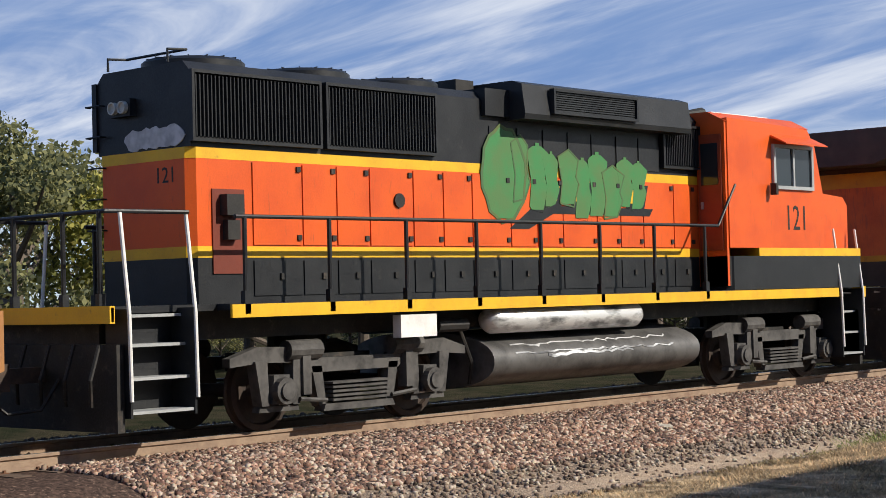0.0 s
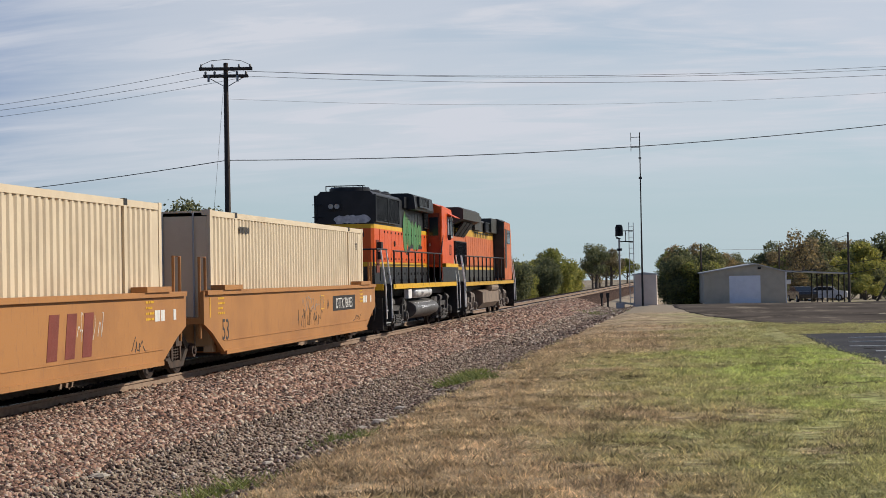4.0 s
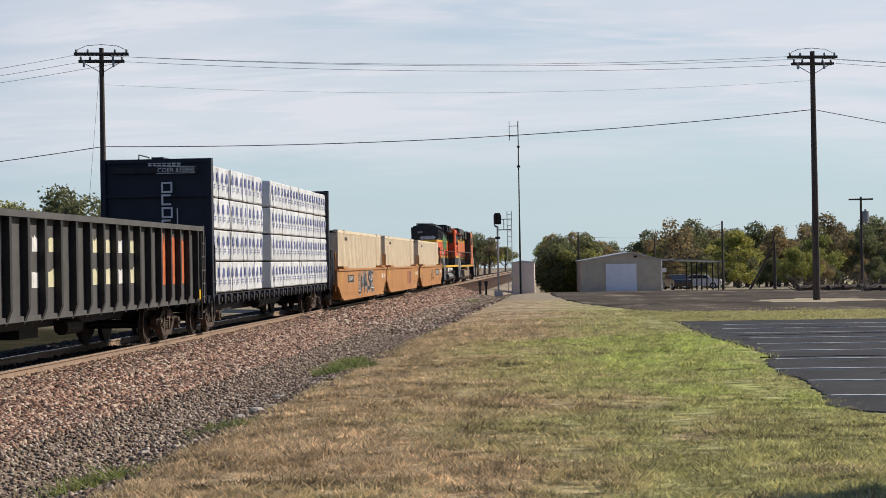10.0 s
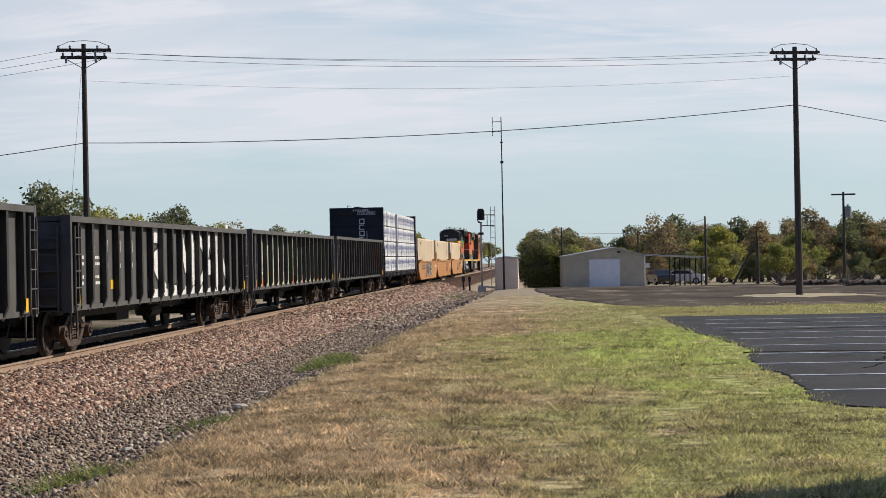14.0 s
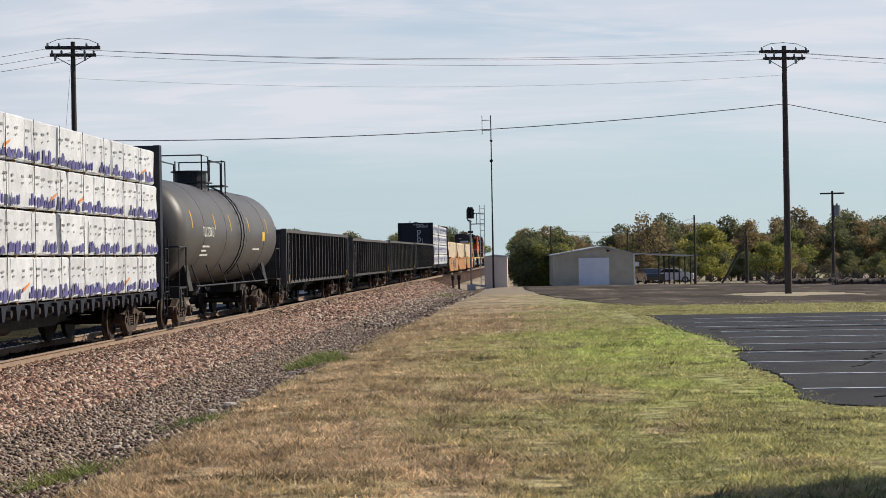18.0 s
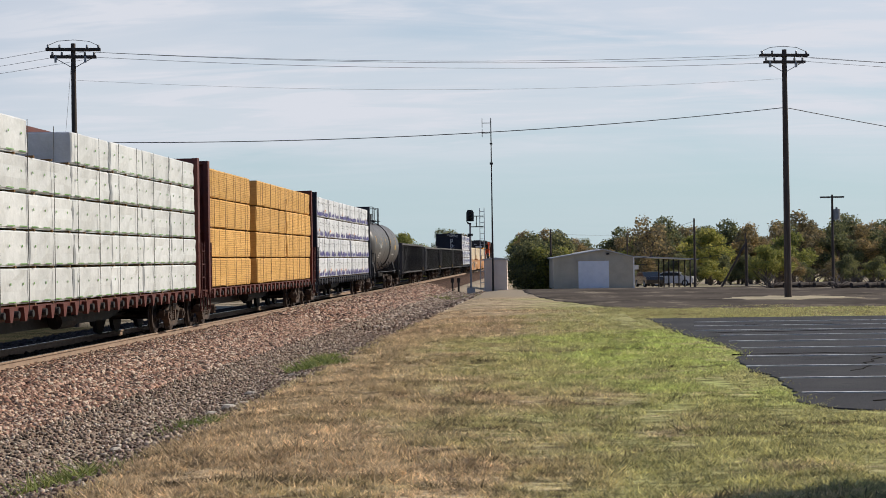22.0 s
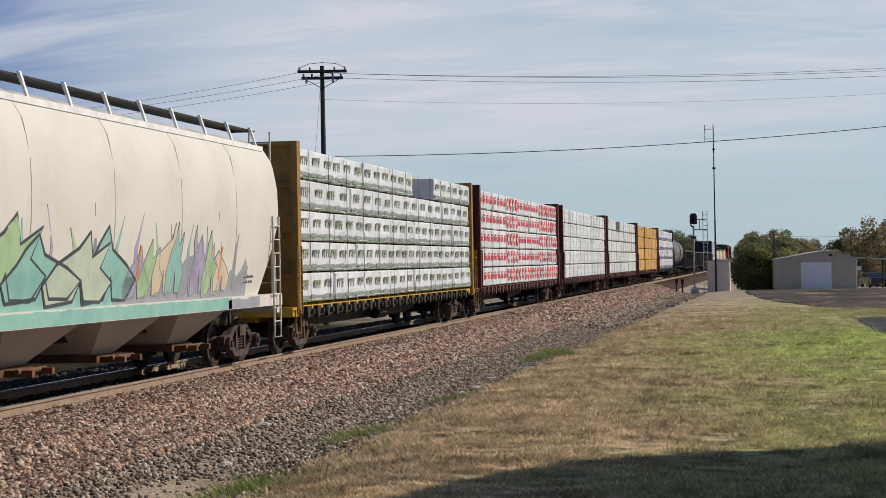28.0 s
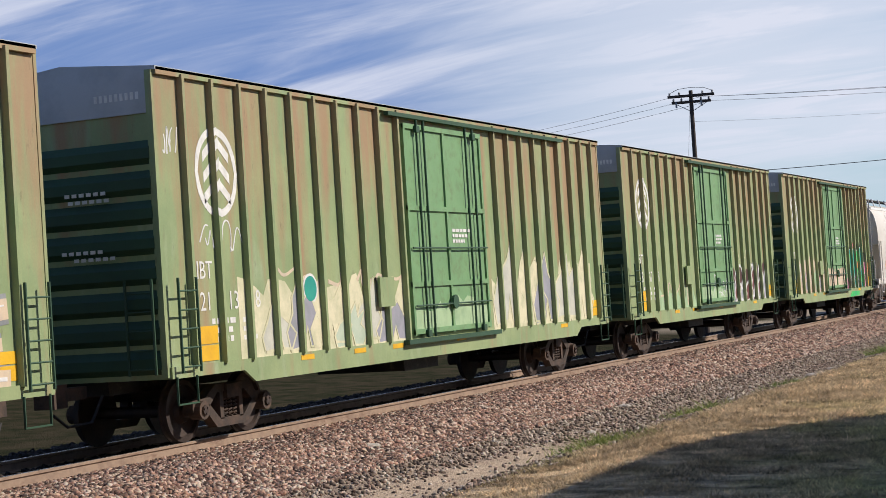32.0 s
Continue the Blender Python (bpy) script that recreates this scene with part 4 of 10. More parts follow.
def green_side():
    """Faded green sheet: rust brown streaks come down from the top, dirt comes up from the foot."""
    m = bpy.data.materials.new("faded green boxcar paint")
    m.use_nodes = True
    nt, lk, tex, rng, mixc, calc, sep = node_kit(m)
    bs = nt["Principled BSDF"]
    col = mixc(rng(tex(0.8), 0.4, 0.62), (0.265, 0.32, 0.145), (0.205, 0.27, 0.12))
    col = mixc(rng(tex(3.0, (1, 1, 0.25)), 0.55, 0.72), col, (0.28, 0.34, 0.19))
    rust = calc("ADD", calc("ADD", rng(sep.outputs["Z"], 1.6, 4.6, -0.17, 0.10), calc("MULTIPLY", calc("SUBTRACT", tex(2.0, (1, 1, 0.02), 1), 0.5), 1.1)), tex(1.7, (1.6, 1.6, 0.22), 6, 0.65))
    col = mixc(calc("MULTIPLY", rng(rust, 0.43, 0.72), 0.85), col, (0.31, 0.18, 0.095))
    col = mixc(calc("MULTIPLY", rng(tex(9.0, (1, 1, 0.3), 6, 0.7), 0.60, 0.75), 0.7), col, (0.12, 0.085, 0.05))
    lk.new(mixc(1.0, col, mixc(tex(45, det=3), (0.85,) * 3, (1.12,) * 3), "MULTIPLY"), bs.inputs["Base Color"])
    bs.inputs["Roughness"].default_value = 0.62
    bp = nt.new("ShaderNodeBump")
    bp.inputs["Strength"].default_value, bp.inputs["Distance"].default_value = 0.35, 0.02
    lk.new(tex(2.2, det=2), bp.inputs["Height"])
    lk.new(bp.outputs[0], bs.inputs["Normal"])
    return m


GREEN = green_side()


# -- boxcars --
def boxcar(centre, L, name_no, seed, label, tags, posts_rear=9):
    rr = random.Random(seed)
    car = thing("boxcar", label, "boxcar", group="freight cars of the train")
    hl = L / 2
    sec = [(-1.5, 0.98), (1.5, 0.98), (1.5, 5.22), (1.38, 5.28), (0, 5.4), (-1.38, 5.28), (-1.5, 5.22)]
    part("body", Geo().prism([(-1.5, 0.98), (1.5, 0.98), (1.5, 5.22), (-1.5, 5.22)], 1, -hl, hl), GREEN, car)
    roof = Geo().prism([(-1.56, 5.2), (1.56, 5.2), (1.56, 5.25), (0, 5.4), (-1.56, 5.25)], 1, -hl - 0.02, hl + 0.02)
    k = -hl + 0.6
    while k < hl:
        roof.prism([(-1.5, 5.26), (1.5, 5.26), (0, 5.435)], 1, k, k + 0.07)
        k += 1.22
    part("roof", roof, GALV, car, "galvanised ribbed roof")
    # side posts, near and far
    door0, door1 = -1.75, 2.25
    post = once("post", lambda: Geo().prism([(1.5, -0.045), (1.595, -0.032), (1.595, 0.032), (1.5, 0.045)], 2, 1.12, 5.18).mesh("side_post", GREEN))
    post2 = once("post2", lambda: Geo().prism([(-1.5, -0.045), (-1.595, -0.032), (-1.595, 0.032), (-1.5, 0.045)], 2, 1.12, 5.18).mesh("side_post", GREEN))
    step = (hl + door0 - 0.55) / posts_rear
    ys = [-hl + 0.62 + step * i for i in range(posts_rear + 1)]
    nf = max(4, round((hl - door1 - 0.3) / step))
    ys += [door1 + 0.12 + (hl - door1 - 0.35) * (i + 0.5) / nf for i in range(nf)]
    for y in ys:
        part("side_post", post, None, car, at=pose(0, y, 0))
        part("side_post", post2, None, car, at=pose(0, y, 0))
    # sills and corner posts
    g = Geo()
    for sx in (-1, 1):
        g.prism([(-hl, 0.98), (-hl, 1.14), (hl, 1.14), (hl, 0.98), (hl - 1.9, 0.98), (hl - 2.2, 0.80), (-hl + 2.2, 0.80), (-hl + 1.9, 0.98)], 0, sx * 1.5, sx * 1.545)
        g.box(min(sx * 1.5, sx * 1.56), max(sx * 1.5, sx * 1.56), -hl, hl, 5.14, 5.24)
    pieces("side_sill", g, GREEN, car)
    part("underframe", Geo().box(-0.35, 0.35, -hl + 0.2, hl - 0.2, 0.78, 0.98).box(-0.9, 0.9, -0.6, 0.9, 0.55, 0.95).cyl((-0.5, 1.6, 0.72), (-0.5, 2.6, 0.72), 0.16, 10), DARK, car)
    # plug door
    door = part("door", Geo().box(1.5, 1.56, door0 + 0.25, door1 - 0.25, 1.2, 4.95), GREENDOOR, car, "bright green plug door")
    g = Geo()
    for z in (1.22, 2.06, 3.42, 4.88):
        g.box(1.56, 1.60, door0 + 0.25, door1 - 0.25, z, z + 0.09)
    for y in (door0 + 0.25, 0.18, door1 - 0.33):
        g.box(1.56, 1.595, y, y + 0.08, 1.2, 4.95)
    pieces("door_frame", g, GREENDOOR, door)
    g = Geo()
    for y in (door0 + 0.75, door0 + 1.05, 1.2, 1.55):
        g.cyl((1.62, y, 1.15), (1.62, y, 5.05), 0.022, 6)
    for z in (1.72, 2.75):
        g.cyl((1.63, door0 + 0.3, z), (1.63, door1 - 0.3, z), 0.018, 6)
    g.lathe([(0, 0.13), (0.05, 0.13)], (1.6, 0.25, 1.75), 0, 12)
    for y in (door0 + 0.75, 1.55):
        g.box(1.6, 1.66, y - 0.07, y + 0.07, 1.16, 1.28).box(1.6, 1.66, y - 0.07, y + 0.07, 4.82, 4.94)
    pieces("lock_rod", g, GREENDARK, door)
    g = Geo().box(1.55, 1.66, door0 - 0.15, door1 + 0.1, 1.06, 1.14)
    g.box(1.55, 1.64, door0 - 0.4, hl - 2.6, 5.06, 5.13)
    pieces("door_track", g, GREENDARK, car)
    part("hatch", Geo().box(1.55, 1.6, door0 - 1.05, door0 - 0.5, 1.75, 2.25), GREEN, car)
    # ends: horizontal corrugations, their shade put into a darker green, and a pale upper band
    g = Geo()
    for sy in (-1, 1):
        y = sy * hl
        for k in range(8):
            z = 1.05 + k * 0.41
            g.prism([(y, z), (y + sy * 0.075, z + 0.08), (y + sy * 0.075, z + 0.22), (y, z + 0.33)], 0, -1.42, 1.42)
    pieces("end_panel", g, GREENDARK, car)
    g = Geo()
    for sy in (-1, 1):
        g.box(-1.5, 1.5, min(sy * hl, sy * (hl + 0.03)), max(sy * hl, sy * (hl + 0.03)), 4.62, 5.2)
    pieces("end_band", g, GALV, car, "pale grey upper end band")
    g = Geo()
    for sy in (-1, 1):
        for sx in (-1.46, 1.46):
            g.box(sx - 0.05, sx + 0.05, min(sy * hl, sy * (hl + 0.06)), max(sy * hl, sy * (hl + 0.06)), 1.0, 5.2)
    pieces("corner_post", g, GREEN, car)
    g = Geo()
    for q in range(9):
        g.box(0.55 + q * 0.085, 0.60 + q * 0.085, -hl - 0.034, -hl - 0.03, 4.82, 4.92)
    for z, q0 in ((3.55, 0.0), (3.45, 0.05), (2.75, -0.1), (2.65, 0.1)):
        for q in range(6):
            g.box(q0 + q * 0.12, q0 + q * 0.12 + 0.08, -hl - 0.08, -hl - 0.076, z, z + 0.05)
    part("stencil", g, STENCIL, car, "small end lettering")
    for sy in (-1, 1):
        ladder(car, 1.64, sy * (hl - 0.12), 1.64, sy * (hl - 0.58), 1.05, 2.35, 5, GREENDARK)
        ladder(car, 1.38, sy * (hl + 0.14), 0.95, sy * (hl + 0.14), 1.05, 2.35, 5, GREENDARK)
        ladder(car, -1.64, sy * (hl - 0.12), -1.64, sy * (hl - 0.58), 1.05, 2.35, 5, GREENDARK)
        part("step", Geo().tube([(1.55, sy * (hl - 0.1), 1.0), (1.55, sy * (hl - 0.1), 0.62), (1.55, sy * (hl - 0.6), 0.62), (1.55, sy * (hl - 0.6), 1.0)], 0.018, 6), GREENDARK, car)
        coupler(car, sy * (hl - 0.05), sy)
        freight_truck(car, sy * (hl - 2.25))
    # brake wheel on the rear end
    part("brake_wheel", Geo().lathe([(0, 0.28), (0.03, 0.28), (0.03, 0.25), (0, 0.25)], (-0.85, -hl - 0.18, 1.9), 1, 16).box(-0.88, -0.82, -hl - 0.18, -hl - 0.14, 1.62, 2.18).box(-1.13, -0.57, -hl - 0.18, -hl - 0.14, 1.87, 1.93), GREENDARK, car)
    # roundel: ring with a stepped arrow
    yc, zc, R = -hl + 1.5, 3.85, 0.60

    def lay(y):
        """Outer surface at y: the face of a side post or the sheet between posts."""
        return 1.5955 if min(abs(y - p) for p in ys) < 0.034 else 1.5012
    g = Geo()

    def slice_up(fn, ya, yb, n):
        """Fills a shape given by its lower and upper edge at each y with upright slices."""
        for q in range(n):
            a, b = ya + (yb - ya) * q / n, ya + (yb - ya) * (q + 1) / n
            (l0, h0), (l1, h1) = fn(a), fn(b)
            x = lay((a + b) / 2)
            g.prism([(a, l0), (b, l1), (b, h1), (a, h0)], 0, x, x + 0.003)

    def arc(r, y, s):
        return zc + s * 1.08 * math.sqrt(max(0.0, r * r - ((y - yc) / 0.95) ** 2))
    for s in (-1, 1):
        slice_up(lambda y: tuple(sorted((arc(R, y, s), arc(R - 0.10, y, s)))), yc - 0.95 * R, yc + 0.95 * R, 30)
    slice_up(lambda y: (zc - 0.6, zc + 0.58), yc - 0.05, yc + 0.05, 4)
    for z in (-0.36, -0.06, 0.24):
        for s in (-1, 1):
            slice_up(lambda y: (zc + z + 0.17 - 0.78 * abs(y - yc), zc + z + 0.32 - 0.78 * abs(y - yc)), yc + s * 0.06, yc + s * 0.35, 7)
    part("roundel", g, STENCIL, car, "white ring with a stepped tree-like arrow")
    words("IBT", 0.36, STENCIL, car, on_side(1.506, -hl + 1.02, 2.33), label="white reporting mark", squeeze=0.85)
    words(name_no[:2], 0.38, STENCIL, car, on_side(1.506, -hl + 1.02, 1.88), label="white car number", squeeze=0.85)
    words(name_no[3:5], 0.38, STENCIL, car, on_side(1.506, -hl + 1.77, 1.88), label="white car number", squeeze=0.85)
    words(name_no[5:], 0.38, STENCIL, car, on_side(1.506, -hl + 2.46, 1.88), label="white car number", squeeze=0.85)
    g = Geo()
    for z in (1.68, 1.55, 1.42):
        bars(g, 1.503, yc - 0.35, z, [rr.uniform(0.06, 0.16) for _ in range(4)], 0.08, 0.05)
        bars(g, 1.503, yc + 0.5, z, [rr.uniform(0.06, 0.12) for _ in range(3)], 0.07, 0.05)
    for z in (3.05, 2.95, 2.85):
        bars(g, 1.565, 0.45, z, [rr.uniform(0.05, 0.16) for _ in range(5)], 0.06, 0.03)
    part("stencil", g, STENCIL, car)
    g = Geo().box(1.503, 1.508, -hl + 0.74, -hl + 1.28, 1.17, 1.39).box(1.503, 1.508, -hl + 0.74, -hl + 1.28, 1.41, 1.66).box(1.503, 1.508, hl - 0.95, hl - 0.62, 1.2, 1.38).box(1.503, 1.508, hl - 0.95, hl - 0.62, 1.40, 1.55)
    for y in (-hl + 3.6, -hl + 5.4, door0 - 0.6, 0.4, hl - 3.2):
        g.box(1.546, 1.55, y, y + 0.42, 1.02, 1.10)
    pieces("reflector_sheeting", g, YELLOW, car)
    tags(car, hl)
    TRAIN.append((car, centre, hl - 2.25))
    return car


T_CREAM = material("cream spray paint", (0.62, 0.57, 0.38), (0.46, 0.45, 0.28), 0.6, scale=3)
T_LILAC = material("lilac spray paint", (0.30, 0.29, 0.33), (0.24, 0.25, 0.26), 0.6, scale=3)
T_PALEGREEN = material("pale green spray paint", (0.34, 0.46, 0.26), (0.25, 0.36, 0.2), 0.6, scale=3)
T_PINK = material("pink spray paint", (0.52, 0.30, 0.24), (0.42, 0.26, 0.22), 0.6, scale=3)
T_NEON = material("bright green spray paint", (0.04, 0.50, 0.10), (0.03, 0.35, 0.12), 0.5, scale=3)
T_MAGENTA = material("magenta spray paint", (0.45, 0.05, 0.22), None, 0.5)
T_BROWN = material("maroon spray paint", (0.10, 0.05, 0.045), None, 0.5)
T_AQUA = material("aqua spray paint", (0.25, 0.45, 0.37), (0.18, 0.36, 0.33), 0.55, scale=2)
T_VIOLET = material("violet spray paint", (0.34, 0.30, 0.42), None, 0.55)
T_SAND = material("pale sand spray paint", (0.58, 0.46, 0.32), (0.48, 0.40, 0.30), 0.6, scale=3)

T_WHITE = material("white spray paint", (0.66, 0.65, 0.62), (0.52, 0.52, 0.50), 0.6, scale=5)
T_BLACK = material("black spray paint", (0.025, 0.024, 0.026), None, 0.5)
T_GREY = material("grey spray paint", (0.26, 0.27, 0.27), (0.2, 0.21, 0.21), 0.6, scale=4)
T_TEAL = material("teal spray paint", (0.03, 0.30, 0.22), (0.02, 0.24, 0.2), 0.5, scale=2)
T_ROSE = material("rose spray paint", (0.62, 0.20, 0.36), (0.52, 0.16, 0.30), 0.55, scale=3)
T_WINE = material("wine-red spray paint", (0.16, 0.055, 0.05), (0.12, 0.045, 0.045), 0.55, scale=3)
T_STEEL = material("dark slate spray paint", (0.06, 0.065, 0.08), None, 0.5)
T_CELADON = material("celadon spray paint", (0.44, 0.50, 0.38), (0.36, 0.43, 0.32), 0.6, scale=3)
T_CREAMGREY = material("cream-grey spray paint", (0.52, 0.51, 0.42), (0.42, 0.42, 0.35), 0.6, scale=3)
T_ORANGE = material("orange spray paint", (0.62, 0.24, 0.08), None, 0.55)


def panel(z):
    """The flat side sheet of a boxcar."""
    return 1.5


def door_face(z):
    return 1.56


def tags_neon(car, hl):
    wash(car, panel, -hl + 1.75, -1.62, 1.14, 2.45, T_SAND, 1, 0.25)
    wash(car, panel, -hl + 2.4, -2.0, 1.16, 2.05, T_PINK, 2, 0.5, 0.0045)
    flames(car, panel, -hl + 2.1, -2.2, 1.14, 2.3, (T_PINK, T_LILAC, T_SAND, T_PALEGREEN), T_SAND, 3, 6, 0.03)
    wash(car, door_face, -1.45, 1.9, 1.26, 2.0, T_SAND, 4, 0.3, 0.004)
    scrawl(car, door_face, -1.3, 1.8, 1.35, 1.95, T_PINK, 5, 9, 0.05)
    wash(car, panel, 2.3, 3.0, 0.99, 1.9, T_ROSE, 6, 0.6)
    wash(car, panel, hl - 1.3, hl - 0.45, 1.05, 2.2, T_ORANGE, 7, 0.6, 0.004)
    painted(car, panel, [(3.3, 2.5), (3.7, 2.45), (4.2, 2.55), (4.15, 2.85), (3.8, 2.95), (3.5, 2.8)], T_ROSE, None, 0.003, label="pink sprayed cloud")
    painted(car, panel, [(4.0, 2.6), (4.35, 2.6), (4.3, 2.9), (4.05, 2.92)], T_ORANGE, None, 0.0045, label="orange sprayed cloud")
    a, w, b, h = 2.7, hl - 3.9, 1.04, 1.62

    def at(*uv):
        return [(a + w * u, b + h * v) for u, v in uv]
    em = at((0, 0), (0.03, 0.5), (0.04, 1), (0.18, 1), (0.25, 0.55), (0.33, 1), (0.42, 1), (0.40, 0.5), (0.47, 0), (0.36, 0), (0.33, 0.42), (0.29, 0.05), (0.2, 0.05), (0.15, 0.5), (0.12, 0))
    te = at((0.42, 0.98), (0.63, 0.97), (0.64, 0.6), (0.67, 0.05), (0.58, 0.0), (0.56, 0.5), (0.52, 0.1), (0.47, 0.05), (0.46, 0.5), (0.45, 0.8))
    ee = at((0.65, 0.98), (0.75, 1.05), (0.85, 0.95), (0.87, 0.72), (0.77, 0.66), (0.75, 0.5), (0.85, 0.45), (0.87, 0.3), (0.77, 0.25), (0.79, 0.05), (0.68, 0.02), (0.69, 0.5))
    eye = at((0.86, 0.66), (0.98, 0.68), (0.99, 0.3), (1.0, 0.0), (0.91, 0.02), (0.94, 0.35), (0.87, 0.5))
    painted(car, panel, at((-0.03, -0.05), (-0.01, 1.05), (0.45, 1.08), (0.75, 1.12), (0.9, 1.0), (1.03, 0.7), (1.04, -0.05)), T_BLACK, None, 0.004, label="black backing of the sprayed letters")
    for q, (sh, mt) in enumerate(((em, T_TEAL), (te, T_NEON), (ee, T_TEAL), (eye, T_ROSE))):
        painted(car, panel, sh, mt, T_WHITE, 0.008 + 0.001 * q, 0.035)
    for u, v, mt in ((0.05, 0.05, T_NEON), (0.1, 0.75, T_NEON), (0.36, 0.3, T_ROSE), (0.5, 0.55, T_ORANGE), (0.58, 0.75, T_NEON), (0.7, 0.2, T_NEON), (0.8, 0.85, T_NEON)):
        painted(car, panel, at((u, v), (u + 0.05, v - 0.03), (u + 0.07, v + 0.1), (u + 0.03, v + 0.16)), mt, None, 0.0165, label="sprayed fleck of colour")
    painted(car, lambda z: 1.545, at((-0.02, -0.14), (0.2, -0.14), (0.5, -0.12), (0.52, -0.02), (0.1, -0.02)), T_NEON, None, 0.003, label="green spray on the sill")


def tags_maroon(car, hl):
    wash(car, panel, 2.35, hl - 0.9, 1.12, 2.3, T_BROWN, 21, 0.35)
    flames(car, panel, 2.5, hl - 1.3, 1.08, 2.35, (T_WINE, T_LILAC, T_WINE, T_WINE), T_WHITE, 22, 6, 0.085, 0.35, 0.006, 1.35)
    for yc in (3.1, 4.6, 5.6):
        arc_g = Geo()
        ribbon(arc_g, panel, eased([(yc - 0.35, 1.15), (yc - 0.3, 1.9), (yc + 0.05, 2.3), (yc + 0.4, 1.9), (yc + 0.5, 1.12)]), 0.09, 0.07, 0.016)
        part("graffiti", arc_g, T_WHITE, car, "white sprayed arch")
    wash(car, panel, 2.3, 3.0, 1.12, 2.1, T_GREY, 23, 0.4, 0.004)
    scrawl(car, panel, 2.7, 4.2, 2.3, 2.75, T_CREAM, 24, 5, 0.05)
    wash(car, panel, hl - 1.1, hl - 0.3, 1.1, 1.6, T_CREAM, 25, 0.5, 0.004)
    wash(car, door_face, -1.45, 1.9, 1.26, 1.75, T_PALEGREEN, 26, 0.6, 0.004)
    scrawl(car, door_face, -1.2, 1.7, 1.3, 2.0, T_WHITE, 27, 8, 0.035)
    wash(car, panel, -hl + 2.3, -1.65, 1.12, 1.75, T_PALEGREEN, 28, 0.7)
    scrawl(car, panel, -hl + 2.3, -1.8, 1.2, 2.1, T_SAND, 29, 10, 0.05)


def tags_cream(car, hl):
    wash(car, panel, -hl + 1.9, -1.62, 1.1, 2.35, T_CREAM, 31, 0.35)
    flames(car, panel, -hl + 2.6, -2.0, 1.12, 2.3, (T_CREAMGREY, T_LILAC, T_CREAM, T_CELADON), T_CREAM, 32, 6, 0.045, 0.3, 0.006, 1.6)
    scrawl(car, panel, -hl + 3.0, -1.8, 2.1, 2.5, T_SAND, 33, 8, 0.07)
    wash(car, door_face, -1.45, 1.9, 1.26, 1.9, T_PALEGREEN, 34, 0.5, 0.004)
    wash(car, panel, 2.35, hl - 0.95, 1.02, 2.5, T_CREAM, 35, 0.45)
    flames(car, panel, 2.5, hl - 1.3, 1.06, 2.75, (T_CREAMGREY, T_CREAM, T_LILAC), T_CREAM, 36, 5, 0.05, 0.15, 0.006, 1.6)
    scrawl(car, panel, -hl + 0.95, -hl + 2.0, 2.7, 3.3, T_WHITE, 37, 5, 0.03)
    scrawl(car, panel, -hl + 0.15, -hl + 0.55, 4.0, 4.5, T_WHITE, 38, 4, 0.03)


def tags_orange(car, hl):
    wash(car, panel, -hl + 1.9, hl - 1.0, 1.05, 2.2, T_CREAM, 41, 0.5)
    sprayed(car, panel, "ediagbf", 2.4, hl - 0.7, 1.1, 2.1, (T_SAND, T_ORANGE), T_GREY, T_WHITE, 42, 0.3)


boxcar(-349.8, 15.2, "18 682", 11, "green plug-door boxcar with pink and neon graffiti", tags_neon, 7)
boxcar(-366.95, 15.2, "18 673", 12, "green plug-door boxcar with maroon and white graffiti", tags_maroon, 7)
bx = boxcar(-385.6, 18.4, "21 138", 13, "long green plug-door boxcar with faded cream and lilac graffiti", tags_cream)
bd = part("badge", Geo().lathe([(0, 0.0), (0, 0.24), (0.004, 0.24), (0.004, 0.0)], (1.503, -9.2 + 4.1, 2.12), 0, 20), T_WHITE, bx, "round white badge with a green middle")
part("badge_disc", Geo().lathe([(0, 0.0), (0, 0.2), (0.003, 0.2), (0.003, 0.0)], (1.5075, -9.2 + 4.1, 2.12), 0, 20), T_TEAL, bd)
boxcar(-406.6, 18.4, "21 140", 14, "green boxcar with rusty side and orange graffiti", tags_orange)


